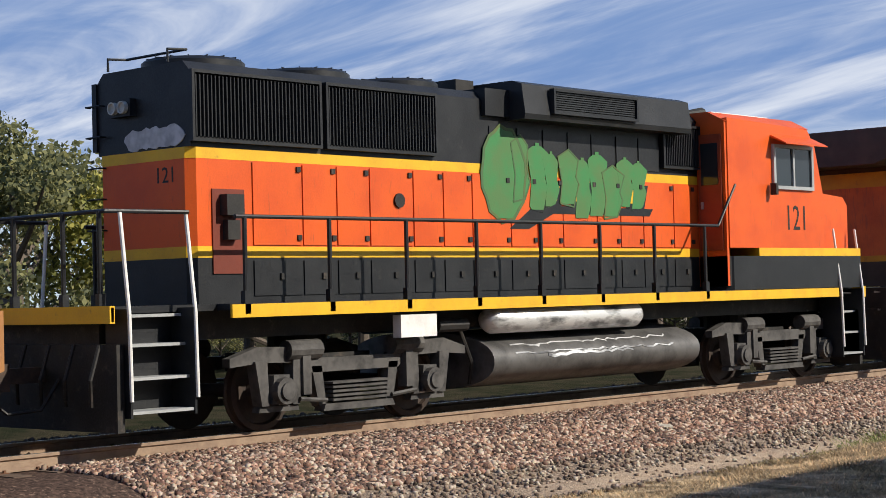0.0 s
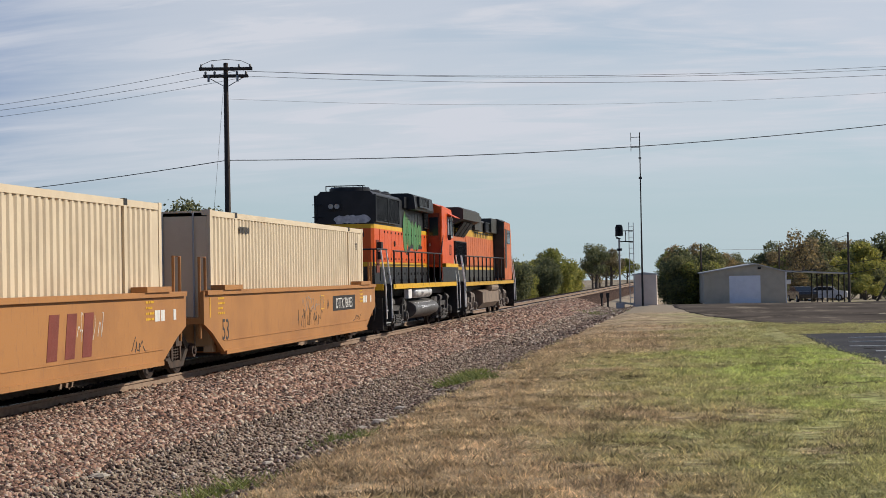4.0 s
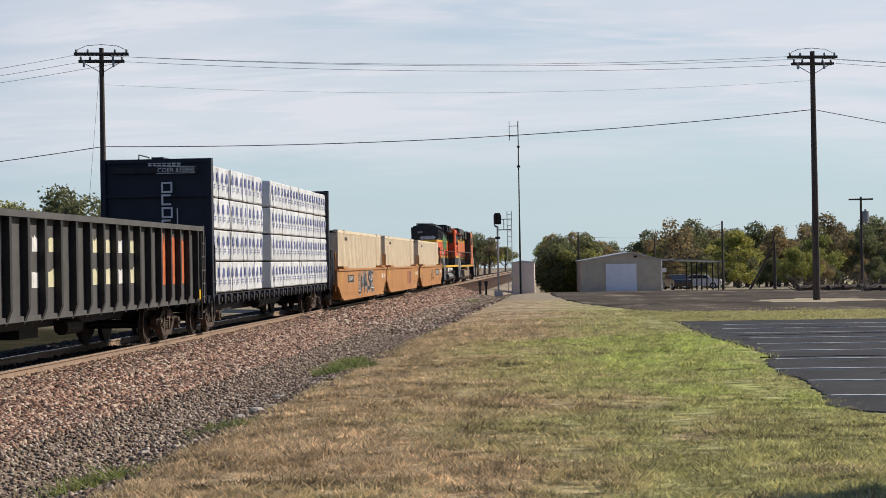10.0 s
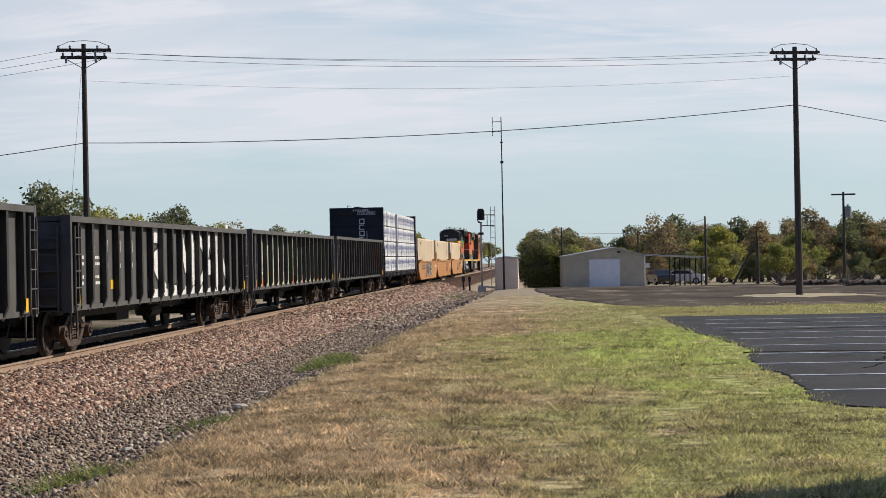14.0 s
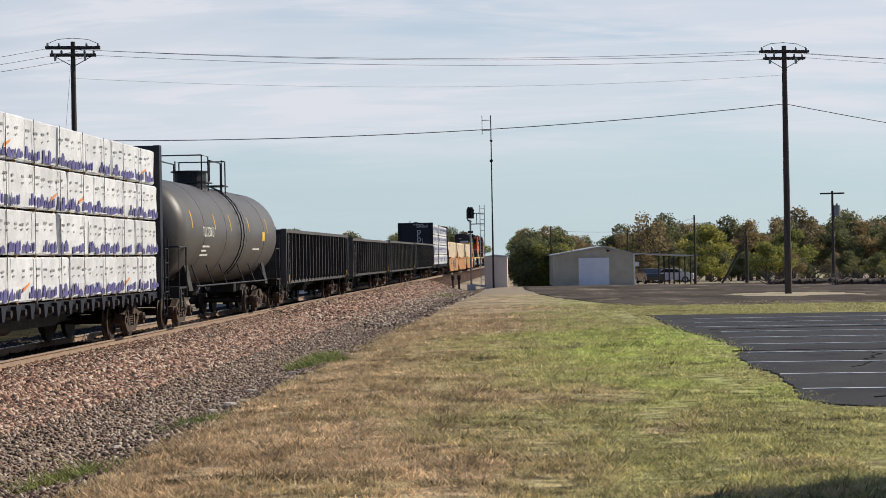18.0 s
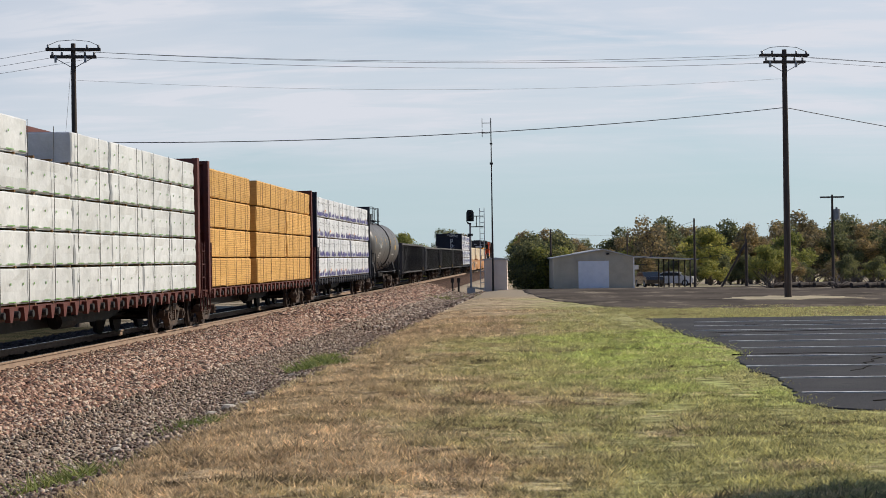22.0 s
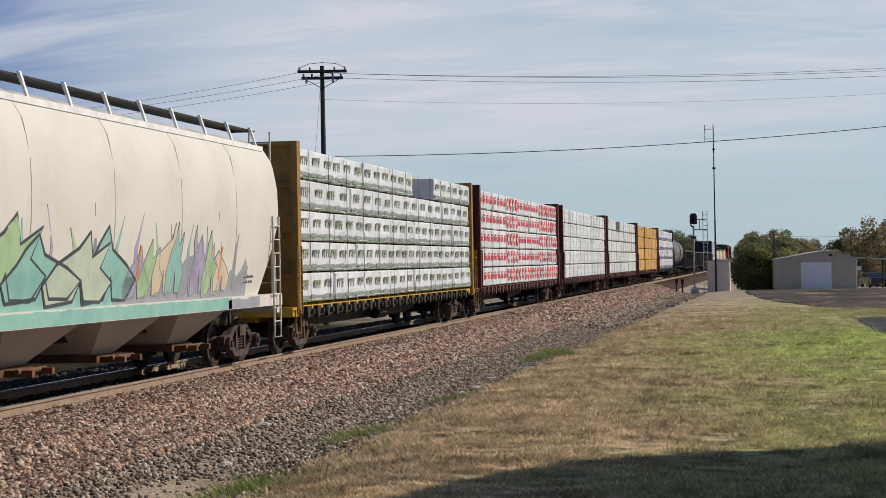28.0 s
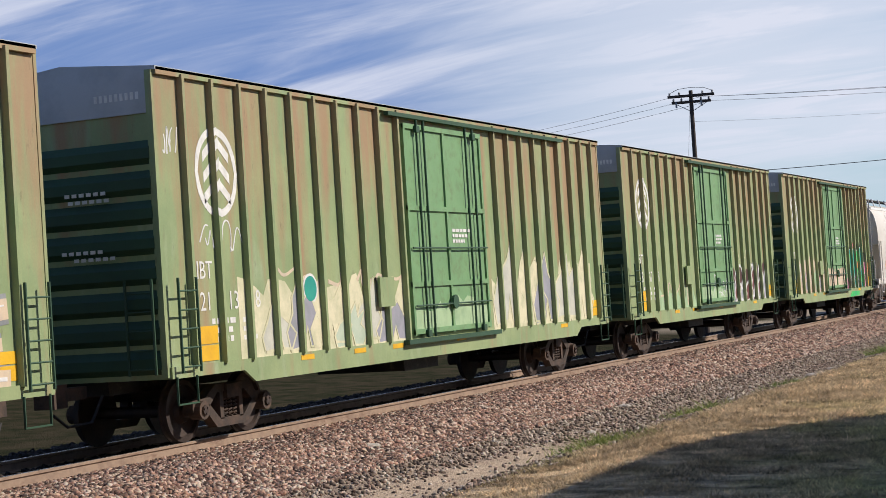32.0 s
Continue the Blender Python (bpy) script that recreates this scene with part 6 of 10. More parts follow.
# -- gondolas --
def gondola(centre, L, top, paint, label, ribs, extra=None, plates=True):
    car = thing("gondola", label, "gondola", group="freight cars of the train")
    hl = L / 2
    g = Geo()
    for sx in (-1, 1):
        g.box(min(sx * 1.40, sx * 1.45), max(sx * 1.40, sx * 1.45), -hl, hl, 0.95, top)
    pieces("side", g, paint, car)
    part("floor", Geo().box(-1.39, 1.39, -hl, hl, 0.92, 1.0), paint, car)
    g = Geo()
    for sx in (-1, 1):
        g.box(min(sx * 1.38, sx * 1.60), max(sx * 1.38, sx * 1.60), -hl, hl, top - 0.12, top)
        g.prism([(-hl, 0.92), (-hl, 1.02), (hl, 1.02), (hl, 0.92)], 0, sx * 1.45, sx * 1.50)
    g.box(-1.5, 1.5, -hl, -hl + 0.10, top - 0.12, top).box(-1.5, 1.5, hl - 0.10, hl, top - 0.12, top)
    pieces("top_chord", g, paint, car)
    # ribs near black: the shade of their rear faces is put into the paint
    def rib_mesh(s):
        return Geo().add([(s * x, y, z) for y in (-0.06, 0.06) for (z, x) in ((0.88, 1.45), (top - 0.12, 1.45), (top - 0.12, 1.585), (1.15, 1.585), (0.88, 1.48))],
                         [(0, 1, 2, 3, 4), (9, 8, 7, 6, 5), (0, 1, 6, 5), (1, 2, 7, 6), (2, 3, 8, 7), (3, 4, 9, 8), (4, 0, 5, 9)]).mesh("rib", GONRIB)
    for s in (1, -1):
        me = once(("ribm", round(top, 2), paint.name, s), lambda: rib_mesh(s))
        for i in range(ribs):
            y = -hl + 0.55 + (L - 1.1) * i / (ribs - 1)
            part("rib", me, None, car, at=pose(0, y, 0))
    g = Geo()
    for sy in (-1, 1):
        g.box(-1.45, 1.45, min(sy * hl, sy * (hl - 0.05)), max(sy * hl, sy * (hl - 0.05)), 0.95, top - 0.1)
        for z in (1.25, 1.7, 2.15):
            g.box(-1.4, 1.4, min(sy * hl, sy * (hl + 0.09)), max(sy * hl, sy * (hl + 0.09)), z, z + 0.14)
        for sx in (-1, 1):
            g.box(min(sx * 1.40, sx * 1.6), max(sx * 1.40, sx * 1.6), min(sy * (hl - 0.02), sy * (hl + 0.10)), max(sy * (hl - 0.02), sy * (hl + 0.10)), 0.9, top + 0.02)
    pieces("end_wall", g, paint, car)
    part("center_sill", Geo().box(-0.35, 0.35, -hl + 0.1, hl - 0.1, 0.66, 0.93).box(-0.6, 0.2, -0.8, 0.4, 0.45, 0.7).cyl((0.5, 1.0, 0.62), (0.5, 2.1, 0.62), 0.16, 10), DARK, car)
    for sy in (-1, 1):
        ladder(car, 1.64, sy * (hl - 0.05), 1.64, sy * (hl - 0.45), 0.95, top - 0.2, 5, paint)
        ladder(car, 1.35, sy * (hl + 0.16), 0.95, sy * (hl + 0.16), 0.95, top - 0.2, 5, paint)
        part("step", Geo().tube([(1.54, sy * (hl - 0.05), 0.95), (1.54, sy * (hl - 0.05), 0.5), (1.54, sy * (hl - 0.45), 0.5), (1.54, sy * (hl - 0.45), 0.95)], 0.018, 6), paint, car)
        coupler(car, sy * (hl - 0.02), sy)
        freight_truck(car, sy * (hl - 1.9))
    g = Geo().box(1.605, 1.61, -hl + 0.46, -hl + 0.62, 1.0, 1.25).box(1.605, 1.61, hl - 0.62, hl - 0.46, 1.0, 1.25)
    g.box(1.453, 1.458, -hl + 3.4, -hl + 3.65, 1.3, 1.5)
    pieces("reflector_sheeting", g, YELLOW, car)
    g = Geo()
    rr = random.Random(int(-centre))
    for z in (1.95, 1.82, 1.55, 1.42):
        bars(g, 1.453, -hl + 1.0, z, [rr.uniform(0.05, 0.12) for _ in range(3)], 0.07, 0.03)
        bars(g, 1.453, -hl + 2.2, z, [rr.uniform(0.05, 0.12) for _ in range(3)], 0.06, 0.03)
    part("stencil", g, STENCIL, car)
    if extra:
        extra(car, hl, top)
    TRAIN.append((car, centre, hl - 1.9))
    return car


def gon_side(z):
    return 1.45


def gap_paint(car, hl, L, ribs, k, z0, z1, mat, seed, fill=0.7, o=0.003, label="sprayed paint between ribs"):
    """Paint on the sheet between two neighbouring ribs."""
    st = (L - 1.1) / (ribs - 1)
    y = -hl + 0.55 + st * k + 0.09
    y1 = -hl + 0.55 + st * (k + 1) - 0.065
    wash(car, gon_side, y1 - (st - 0.14) * fill, y1, z0, z1, mat, seed, 0.25, o, 0.15, label)


def orange_patch(car, hl, top):
    # worn orange panel over four ribs near the leading end, faded letter strokes along the side
    for k in (15, 16, 17):
        gap_paint(car, hl, 19.6, 20, k, 1.42, top - 0.16, ORANGE_OLD, k, 1.0, 0.003, "worn orange painted square")
    for k in (0, 1, 2):
        gap_paint(car, hl, 19.6, 20, k, 2.1, 2.35, T_ORANGE if k < 2 else T_GREY, k, 0.6, 0.003, "faded letter stroke")
    for k in (5, 6, 9, 10, 11, 12):
        gap_paint(car, hl, 19.6, 20, k, 1.5, 1.85, (T_CREAM, T_CREAM, T_WHITE)[k % 3], k, 0.45, 0.003, "faded letter stroke")
        gap_paint(car, hl, 19.6, 20, k, 2.15, 2.45, (T_CREAM, T_CREAM, T_WHITE)[k % 3], k + 50, 0.4, 0.003, "faded letter stroke")


def white_tag(car, hl, top):
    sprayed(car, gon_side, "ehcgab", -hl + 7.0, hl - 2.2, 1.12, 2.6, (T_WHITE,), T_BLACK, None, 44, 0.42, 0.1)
    wash(car, gon_side, -hl + 7.0, hl - 2.0, 1.0, 1.25, T_WHITE, 45, 0.6)
    g = Geo()
    for k in range(4):
        y = -hl + 1.9 + 1.076 * k
        bars(g, 1.454, y, 2.1, (0.24,), 0.26, 0.1)
        bars(g, 1.454, y, 1.75, (0.1, 0.1), 0.1, 0.04)
    pieces("stencil_bar", g, STENCIL, car, "white bar of stencilled lettering")


def pale_tag(car, hl, top):
    # every sheet from the second to the last but two is sprayed over, pale green above, cream and rust below
    rr = random.Random(45)
    for k in range(1, 16):
        gap_paint(car, hl, 19.6, 18, k, 1.02, top - 0.14 - 0.12 * rr.random(), (T_CELADON, T_CREAMGREY, T_CELADON)[k % 3], k, 1.0)
        gap_paint(car, hl, 19.6, 18, k, 1.05 + 0.5 * rr.random(), 1.75 + 0.7 * rr.random(), (T_CREAMGREY, T_GREY, T_PALEGREEN, T_CELADON)[k % 4], k + 9, 0.55, 0.005)
        if k % 2:
            gap_paint(car, hl, 19.6, 18, k, 1.0, 1.3, (T_SAND, T_ORANGE, T_CREAM)[k % 3], k + 19, 0.7, 0.007)
        scrawl(car, gon_side, -hl + 0.75 + 1.088 * k, -hl + 1.5 + 1.088 * k, 1.2, top - 0.3, T_BLACK, k + 70, 3, 0.03)


def plain_marks(car, hl, top):
    scrawl(car, gon_side, -hl + 3.0, -hl + 4.0, 1.2, 1.6, T_CREAM, 46, 4, 0.03)


gondola(-89.3, 19.6, 2.86, GONGREY, "black ribbed gondola with a worn orange square", 20, orange_patch)
gondola(-110.1, 19.6, 2.84, GONGREY, "dusty black gondola with pale graffiti between its ribs", 18, pale_tag)
gondola(-130.5, 19.0, 2.80, GONGREY, "black gondola with large white graffiti letters", 18, white_tag)
gondola(-152.1, 19.4, 2.92, GONGREY, "grey-black gondola with closely set ribs", 20, plain_marks)


# -- tank car --
def tank_car(centre):
    car = thing("tank_car", "charcoal grey tank car with a railed top platform", "tank car", group="freight cars of the train")
    r, zc, h = 1.52, 2.64, 8.35
    pf = [(-h, 0.05)] + [(-h + 0.75 * (1 - math.cos(a)), r * math.sin(a)) for a in (0.35, 0.7, 1.05, 1.3, 1.5707)]
    pf += [(-4.0, r), (0, r), (4.0, r)] + [(-y, q) for (y, q) in reversed(pf)]
    part("tank", Geo().lathe(pf, (0, 0, zc), 1, 40), TANKCAR, car, smooth=40)
    for y in (-5.2, -1.9, 1.6, 5.0):
        part("weld_band", Geo().lathe([(-0.03, r + 0.002), (-0.03, r + 0.006), (0.03, r + 0.006), (0.03, r + 0.002)], (0, y, zc), 1, 40), TANKCAR, car)
    part("dome", Geo().cyl((0, 0.2, zc + r - 0.1), (0, 0.2, zc + r + 0.42), 0.52, 20).cyl((0, 0.2, zc + r + 0.42), (0, 0.2, zc + r + 0.46), 0.6, 20).cyl((0, 0.95, zc + r - 0.1), (0, 0.95, zc + r + 0.2), 0.2, 12), BLACK, car)
    g = Geo()
    for sx in (-1, 1):
        x = sx * 0.75
        g.tube([(x, -1.7, zc + 1.2), (x, -1.7, zc + r + 0.85), (x, -0.7, zc + r + 0.85), (x, -0.7, zc + 1.3)], 0.022, 6)
        g.tube([(x, -0.5, zc + r + 0.1), (x, -0.5, zc + r + 0.75), (x, 1.3, zc + r + 0.75), (x, 1.3, zc + 1.3)], 0.022, 6)
        g.tube([(x, 1.5, zc + 1.3), (x, 1.5, zc + r + 0.85), (x, 2.1, zc + r + 0.85), (x, 2.1, zc + 1.2)], 0.022, 6)
    g.tube([(-0.75, -1.7, zc + r + 0.85), (0.75, -1.7, zc + r + 0.85)], 0.022, 6).tube([(-0.75, 2.1, zc + r + 0.85), (0.75, 2.1, zc + r + 0.85)], 0.022, 6)
    pieces("safety_rail", g, BLACK, car)
    part("platform", Geo().box(-0.85, 0.85, -1.6, -0.55, zc + r + 0.02, zc + r + 0.06).box(-0.85, 0.85, 1.3, 2.1, zc + r + 0.02, zc + r + 0.06), BLACK, car)
    # ladder bowed over the shell
    for y0 in (0.15, 0.62):
        part("ladder_stile", Geo().tube([((r + 0.09) * math.cos(a), y0, zc + (r + 0.09) * math.sin(a)) for a in [radians(-50 + 12 * k) for k in range(12)]] + [], 0.02, 6), BLACK, car)
    g = Geo()
    for k in range(11):
        a = radians(-46 + 12 * k)
        g.cyl(((r + 0.09) * math.cos(a), 0.15, zc + (r + 0.09) * math.sin(a)), ((r + 0.09) * math.cos(a), 0.62, zc + (r + 0.09) * math.sin(a)), 0.014, 6)
    pieces("ladder_rung", g, BLACK, car)
    g = Geo().box(-0.4, 0.4, -8.5, -5.2, 0.75, 1.12).box(-0.4, 0.4, 5.2, 8.5, 0.75, 1.12)
    for sy in (-1, 1):
        g.prism([(-1.35, 1.0), (1.35, 1.0), (1.2, 1.75), (0.9, 1.3), (-0.9, 1.3), (-1.2, 1.75)], 1, sy * 6.1, sy * 6.6)
        g.box(-1.5, 1.5, min(sy * 8.3, sy * 8.6), max(sy * 8.3, sy * 8.6), 0.86, 1.1)
    pieces("stub_sill", g, DARK, car)
    g = Geo()
    for sx in (-1, 1):
        for z in (1.12,):
            g.tube([(sx * 1.42, -6.0, z), (sx * 1.42, 6.0, z)], 0.025, 6)
        for y in (-5.6, -3.5, -1.5, 1.5, 3.5, 5.6):
            g.tube([(sx * 1.42, y, 1.12), (sx * 1.18, y, 1.75)], 0.02, 6)
    part("side_rail", g, BLACK, car)
    part("outlet", Geo().cyl((0, 0, 0.75), (0, 0, 1.2), 0.25, 14).box(-0.5, 0.5, -0.1, 0.1, 0.7, 0.8), DARK, car)
    for sy in (-1, 1):
        g = Geo().tube([(1.48, sy * 8.5, 1.0), (1.48, sy * 8.5, 2.2), (-1.48, sy * 8.5, 2.2), (-1.48, sy * 8.5, 1.0)], 0.022, 6)
        g.tube([(1.48, sy * 8.5, 2.2), (1.48, sy * 7.6, 2.2), (1.48, sy * 7.6, 0.9)], 0.022, 6)
        part("end_rail", g, BLACK, car)
        part("end_platform", Geo().box(-1.5, 1.5, min(sy * 7.7, sy * 8.6), max(sy * 7.7, sy * 8.6), 1.1, 1.15), DARK, car)
        ladder(car, 1.5, sy * 8.5, 1.5, sy * 8.1, 0.5, 1.1, 3, BLACK)
        coupler(car, sy * 8.55, sy)
        freight_truck(car, sy * 6.4)
    # markings on the shell
    def round_side(z):
        return math.sqrt(max(0.01, r * r - (z - zc) ** 2))

    def shell(y, z, w, h2, mt, nm="stencil"):
        g2 = Geo()
        ribbon(g2, round_side, [(y + w / 2, z + h2 * q / 6) for q in range(7)], w, w, 0.005)
        part(nm, g2, mt, car)
    for y in (-6.9, -3.7, -1.2, 2.0, 5.6):
        shell(y, 2.72, 0.09, 0.48, YELLOW, "reflector_sheeting")
    shell(4.6, 2.45, 0.5, 0.3, YELLOW, "hazard_label")
    words("TILX 730613", 0.40, STENCIL, car, on_side(r + 0.012, -4.7, 2.5), label="white reporting mark", squeeze=0.75)
    for z, w in ((2.2, 1.0), (2.08, 0.7), (1.96, 1.1)):
        shell(-5.3, z, w, 0.05, STENCIL)
    shell(3.0, 2.15, 1.3, 0.05, STENCIL)
    TRAIN.append((car, centre, 6.4))


tank_car(-171.3)


# -- covered hopper --
def hopper_car(centre, L=18.6):
    car = thing("covered_hopper", "pale grey covered hopper with green and violet graffiti", "hopper car", group="freight cars of the train")
    hl = L / 2
    sec = [(-1.42, 1.35), (-1.50, 1.9), (-1.58, 2.6), (-1.60, 3.1), (-1.58, 3.6), (-1.48, 4.1), (-1.28, 4.42), (-0.9, 4.6), (0.9, 4.6), (1.28, 4.42), (1.48, 4.1), (1.58, 3.6), (1.60, 3.1), (1.58, 2.6), (1.50, 1.9), (1.42, 1.35)]
    right = sec[9:][::-1]                # (x, z) up the side

    def bulge(z):
        return float(np.interp(z, [p[1] for p in right], [p[0] for p in right]))
    stations_y = (-hl + 0.32, -hl + 0.8, -hl + 1.35, -hl + 4, 0.0, hl - 4, hl - 1.35, hl - 0.8, hl - 0.32)
    feet = (2.85, 2.1, 1.36, 1.36, 1.36, 1.36, 1.36, 2.1, 2.85)
    g = Geo()
    nz = 12
    vs, fs = [], []
    for yy, z0 in zip(stations_y, feet):
        up = [z0 + (4.42 - z0) * k / (nz - 1) for k in range(nz)]
        vs += [(bulge(z), yy, z) for z in up] + [(0.9, yy, 4.6), (-0.9, yy, 4.6)] + [(-bulge(z), yy, z) for z in up[::-1]]
    m = 2 * nz + 2
    for k in range(len(stations_y) - 1):
        fs += [(k * m + i, k * m + (i + 1) % m, (k + 1) * m + (i + 1) % m, (k + 1) * m + i) for i in range(m)]
    fs += [tuple(range(m)), tuple(range((len(stations_y) - 1) * m, len(stations_y) * m))]
    part("body", g.add(vs, fs), HOPPER, car, smooth=30)
    for yy in (-6.2, -3.1, 0.0, 3.1, 6.2):
        ribbon_geo = Geo()
        ribbon(ribbon_geo, bulge, [(yy, 1.5 + 0.29 * q) for q in range(11)], 0.02, 0.014, 0.004)
        part("weld_seam", ribbon_geo, material("grimy weld seam", (0.36, 0.33, 0.28), None, 0.7), car)
    # slope sheets and hoppers below
    for yc in (-5.4, -1.8, 1.8, 5.4):
        g = Geo()
        g.add([(-1.4, yc - 1.7, 1.38), (1.4, yc - 1.7, 1.38), (1.4, yc + 1.7, 1.38), (-1.4, yc + 1.7, 1.38), (-0.6, yc - 0.5, 0.55), (0.6, yc - 0.5, 0.55), (0.6, yc + 0.5, 0.55), (-0.6, yc + 0.5, 0.55)],
              [(0, 1, 2, 3), (7, 6, 5, 4), (0, 1, 5, 4), (1, 2, 6, 5), (2, 3, 7, 6), (3, 0, 4, 7)])
        hp = part("discharge_hopper", g, HOPPER, car)
        part("outlet_gate", Geo().box(-0.72, 0.72, yc - 0.55, yc + 0.55, 0.42, 0.55).box(0.7, 1.15, yc - 0.4, yc - 0.3, 0.42, 0.52).box(0.7, 1.15, yc + 0.3, yc + 0.4, 0.42, 0.52).cyl((0.95, yc - 0.5, 0.5), (0.95, yc + 0.5, 0.5), 0.04, 8), RUST, hp)
    g = Geo()
    for sx in (-1, 1):
        g.box(min(sx * 1.40, sx * 1.56), max(sx * 1.40, sx * 1.56), -hl, hl, 1.16, 1.40)
    pieces("side_sill", g, HOPPER, car)
    part("center_sill", Geo().box(-0.35, 0.35, -hl, hl, 0.78, 1.1), DARK, car)
    # roof: running boards and hatches
    part("hatch_cover", Geo().box(-0.32, 0.32, -hl + 1.0, hl - 1.0, 4.6, 4.72), HOPPER, car)
    for sx in (-1, 1):
        g = Geo().box(min(sx * 0.55, sx * 1.05), max(sx * 0.55, sx * 1.05), -hl + 0.1, hl - 0.1, 4.80, 4.83)
        part("running_board", g, DARK, car, "steel grating walkway on roof brackets")
        g = Geo()
        for k in range(12):
            y = -hl + 0.6 + k * (L - 1.2) / 11
            g.prism([(sx * 1.22, 4.45), (sx * 1.25, 4.45), (sx * 1.12, 4.86), (sx * 1.06, 4.86)], 1, y - 0.035, y + 0.035)
        pieces("bracket", g, WHITE, car)
        part("roof_edge", Geo().box(min(sx * 1.2, sx * 1.34), max(sx * 1.2, sx * 1.34), -hl + 0.5, hl - 0.5, 4.36, 4.46), WHITE, car)
    # ends: slope sheet, posts and platform
    for sy in (-1, 1):
        e = sy * (hl - 0.55)
        g = Geo()
        for sx in (-1, 1):
            g.tube([(sx * 1.42, sy * (hl - 0.05), 1.3), (sx * 1.42, sy * (hl - 0.05), 2.2)], 0.03, 6)
        g.box(-1.5, 1.5, min(sy * (hl - 0.2), sy * hl), max(sy * (hl - 0.2), sy * hl), 1.0, 1.3)
        part("end_frame", g, HOPPER, car)
        part("slope_sheet", Geo().prism([(sy * (hl - 0.5), 2.95), (sy * (hl - 0.5), 2.8), (sy * (hl - 2.0), 1.2), (sy * (hl - 2.2), 1.2), (sy * (hl - 2.2), 1.5)], 0, -1.2, 1.2), DARK, car)
        ladder(car, 1.62, sy * (hl - 0.35), 1.62, sy * (hl - 0.8), 0.75, 3.0, 8, HOPPER)
        ladder(car, 1.35, sy * (hl - 0.02), 0.9, sy * (hl - 0.02), 1.2, 4.8, 11, HOPPER)
        part("step", Geo().tube([(1.55, sy * (hl - 0.1), 1.2), (1.55, sy * (hl - 0.1), 0.5), (1.55, sy * (hl - 0.55), 0.5), (1.55, sy * (hl - 0.55), 1.2)], 0.02, 6), HOPPER, car)
        coupler(car, sy * (hl - 0.05), sy)
        freight_truck(car, sy * (hl - 1.35))
    # sprayed letters, hugging the side
    rr = random.Random(5)
    wash(car, bulge, -hl + 2.4, hl - 2.6, 1.38, 1.95, T_AQUA, 51, 0.5)
    wash(car, lambda z: 1.56, -hl + 2.2, hl - 3.4, 1.17, 1.395, T_AQUA, 55, 0.15)
    wash(car, lambda z: 1.56, hl - 3.6, hl - 1.6, 1.17, 1.395, T_LILAC, 56, 0.3)
    wash(car, bulge, -hl + 9.5, hl - 2.2, 1.4, 2.2, T_LILAC, 52, 0.6, 0.004)
    flames(car, bulge, -hl + 2.9, -hl + 9.6, 1.42, 2.95, (T_AQUA, T_PALEGREEN, T_AQUA, T_CELADON), T_STEEL, 53, 5, 0.055, 0.2, 0.007, 1.75)
    flames(car, bulge, -hl + 9.9, hl - 3.6, 1.42, 2.7, (T_VIOLET, T_PALEGREEN, T_SAND, T_AQUA, T_LILAC), T_GREY, 54, 8, 0.025, 0.7, 0.007, 1.6)
    for yy in (-hl + 5.1, -hl + 10.4, hl - 4.0):
        st_ = Geo()
        ribbon(st_, bulge, [(yy, 1.75), (yy + 0.09, 2.35)], 0.08, 0.07, 0.014)
        part("graffiti", st_, T_ORANGE, car, "short orange stroke")
    for q in range(16):
        yy = -hl + 2.6 + q * 0.86
        spk = Geo()
        ribbon(spk, bulge, [(yy, 1.7), (yy + rr.uniform(-0.1, 0.1), 2.3), (yy + rr.uniform(-0.25, 0.25), rr.uniform(2.6, 3.0))], rr.uniform(0.14, 0.26), 0.01, 0.0065)
        part("graffiti", spk, (T_AQUA, T_VIOLET, T_PALEGREEN, T_GREY)[q % 4], car, "tapering sprayed spike")
    ob_strip = Geo()
    ribbon(ob_strip, bulge, [(-hl + 2.15, 1.8), (-hl + 2.3, 2.5)], 0.07, 0.05, 0.005)
    part("graffiti", ob_strip, T_ORANGE, car, "short orange stroke")
    words("HCBX", 0.30, STENCILDARK, car, on_side(bulge(2.75) + 0.006, -hl + 3.0, 2.75), label="dark reporting mark", squeeze=0.8)
    words("1553", 0.30, STENCILDARK, car, on_side(bulge(2.3) + 0.02, -hl + 3.0, 2.35), label="dark car number", squeeze=0.8)
    g = Geo()
    for z in (2.2, 2.08):
        bars(g, bulge(z) + 0.004, -hl + 2.7, z, [rr.uniform(0.07, 0.15) for _ in range(4)], 0.09, 0.05)
    for z in (1.75, 1.65):
        bars(g, bulge(z) + 0.004, hl - 2.4, z, [rr.uniform(0.07, 0.15) for _ in range(4)], 0.06, 0.04)
    part("stencil", g, STENCILDARK, car)
    TRAIN.append((car, centre, hl - 1.35))


hopper_car(-331.5)


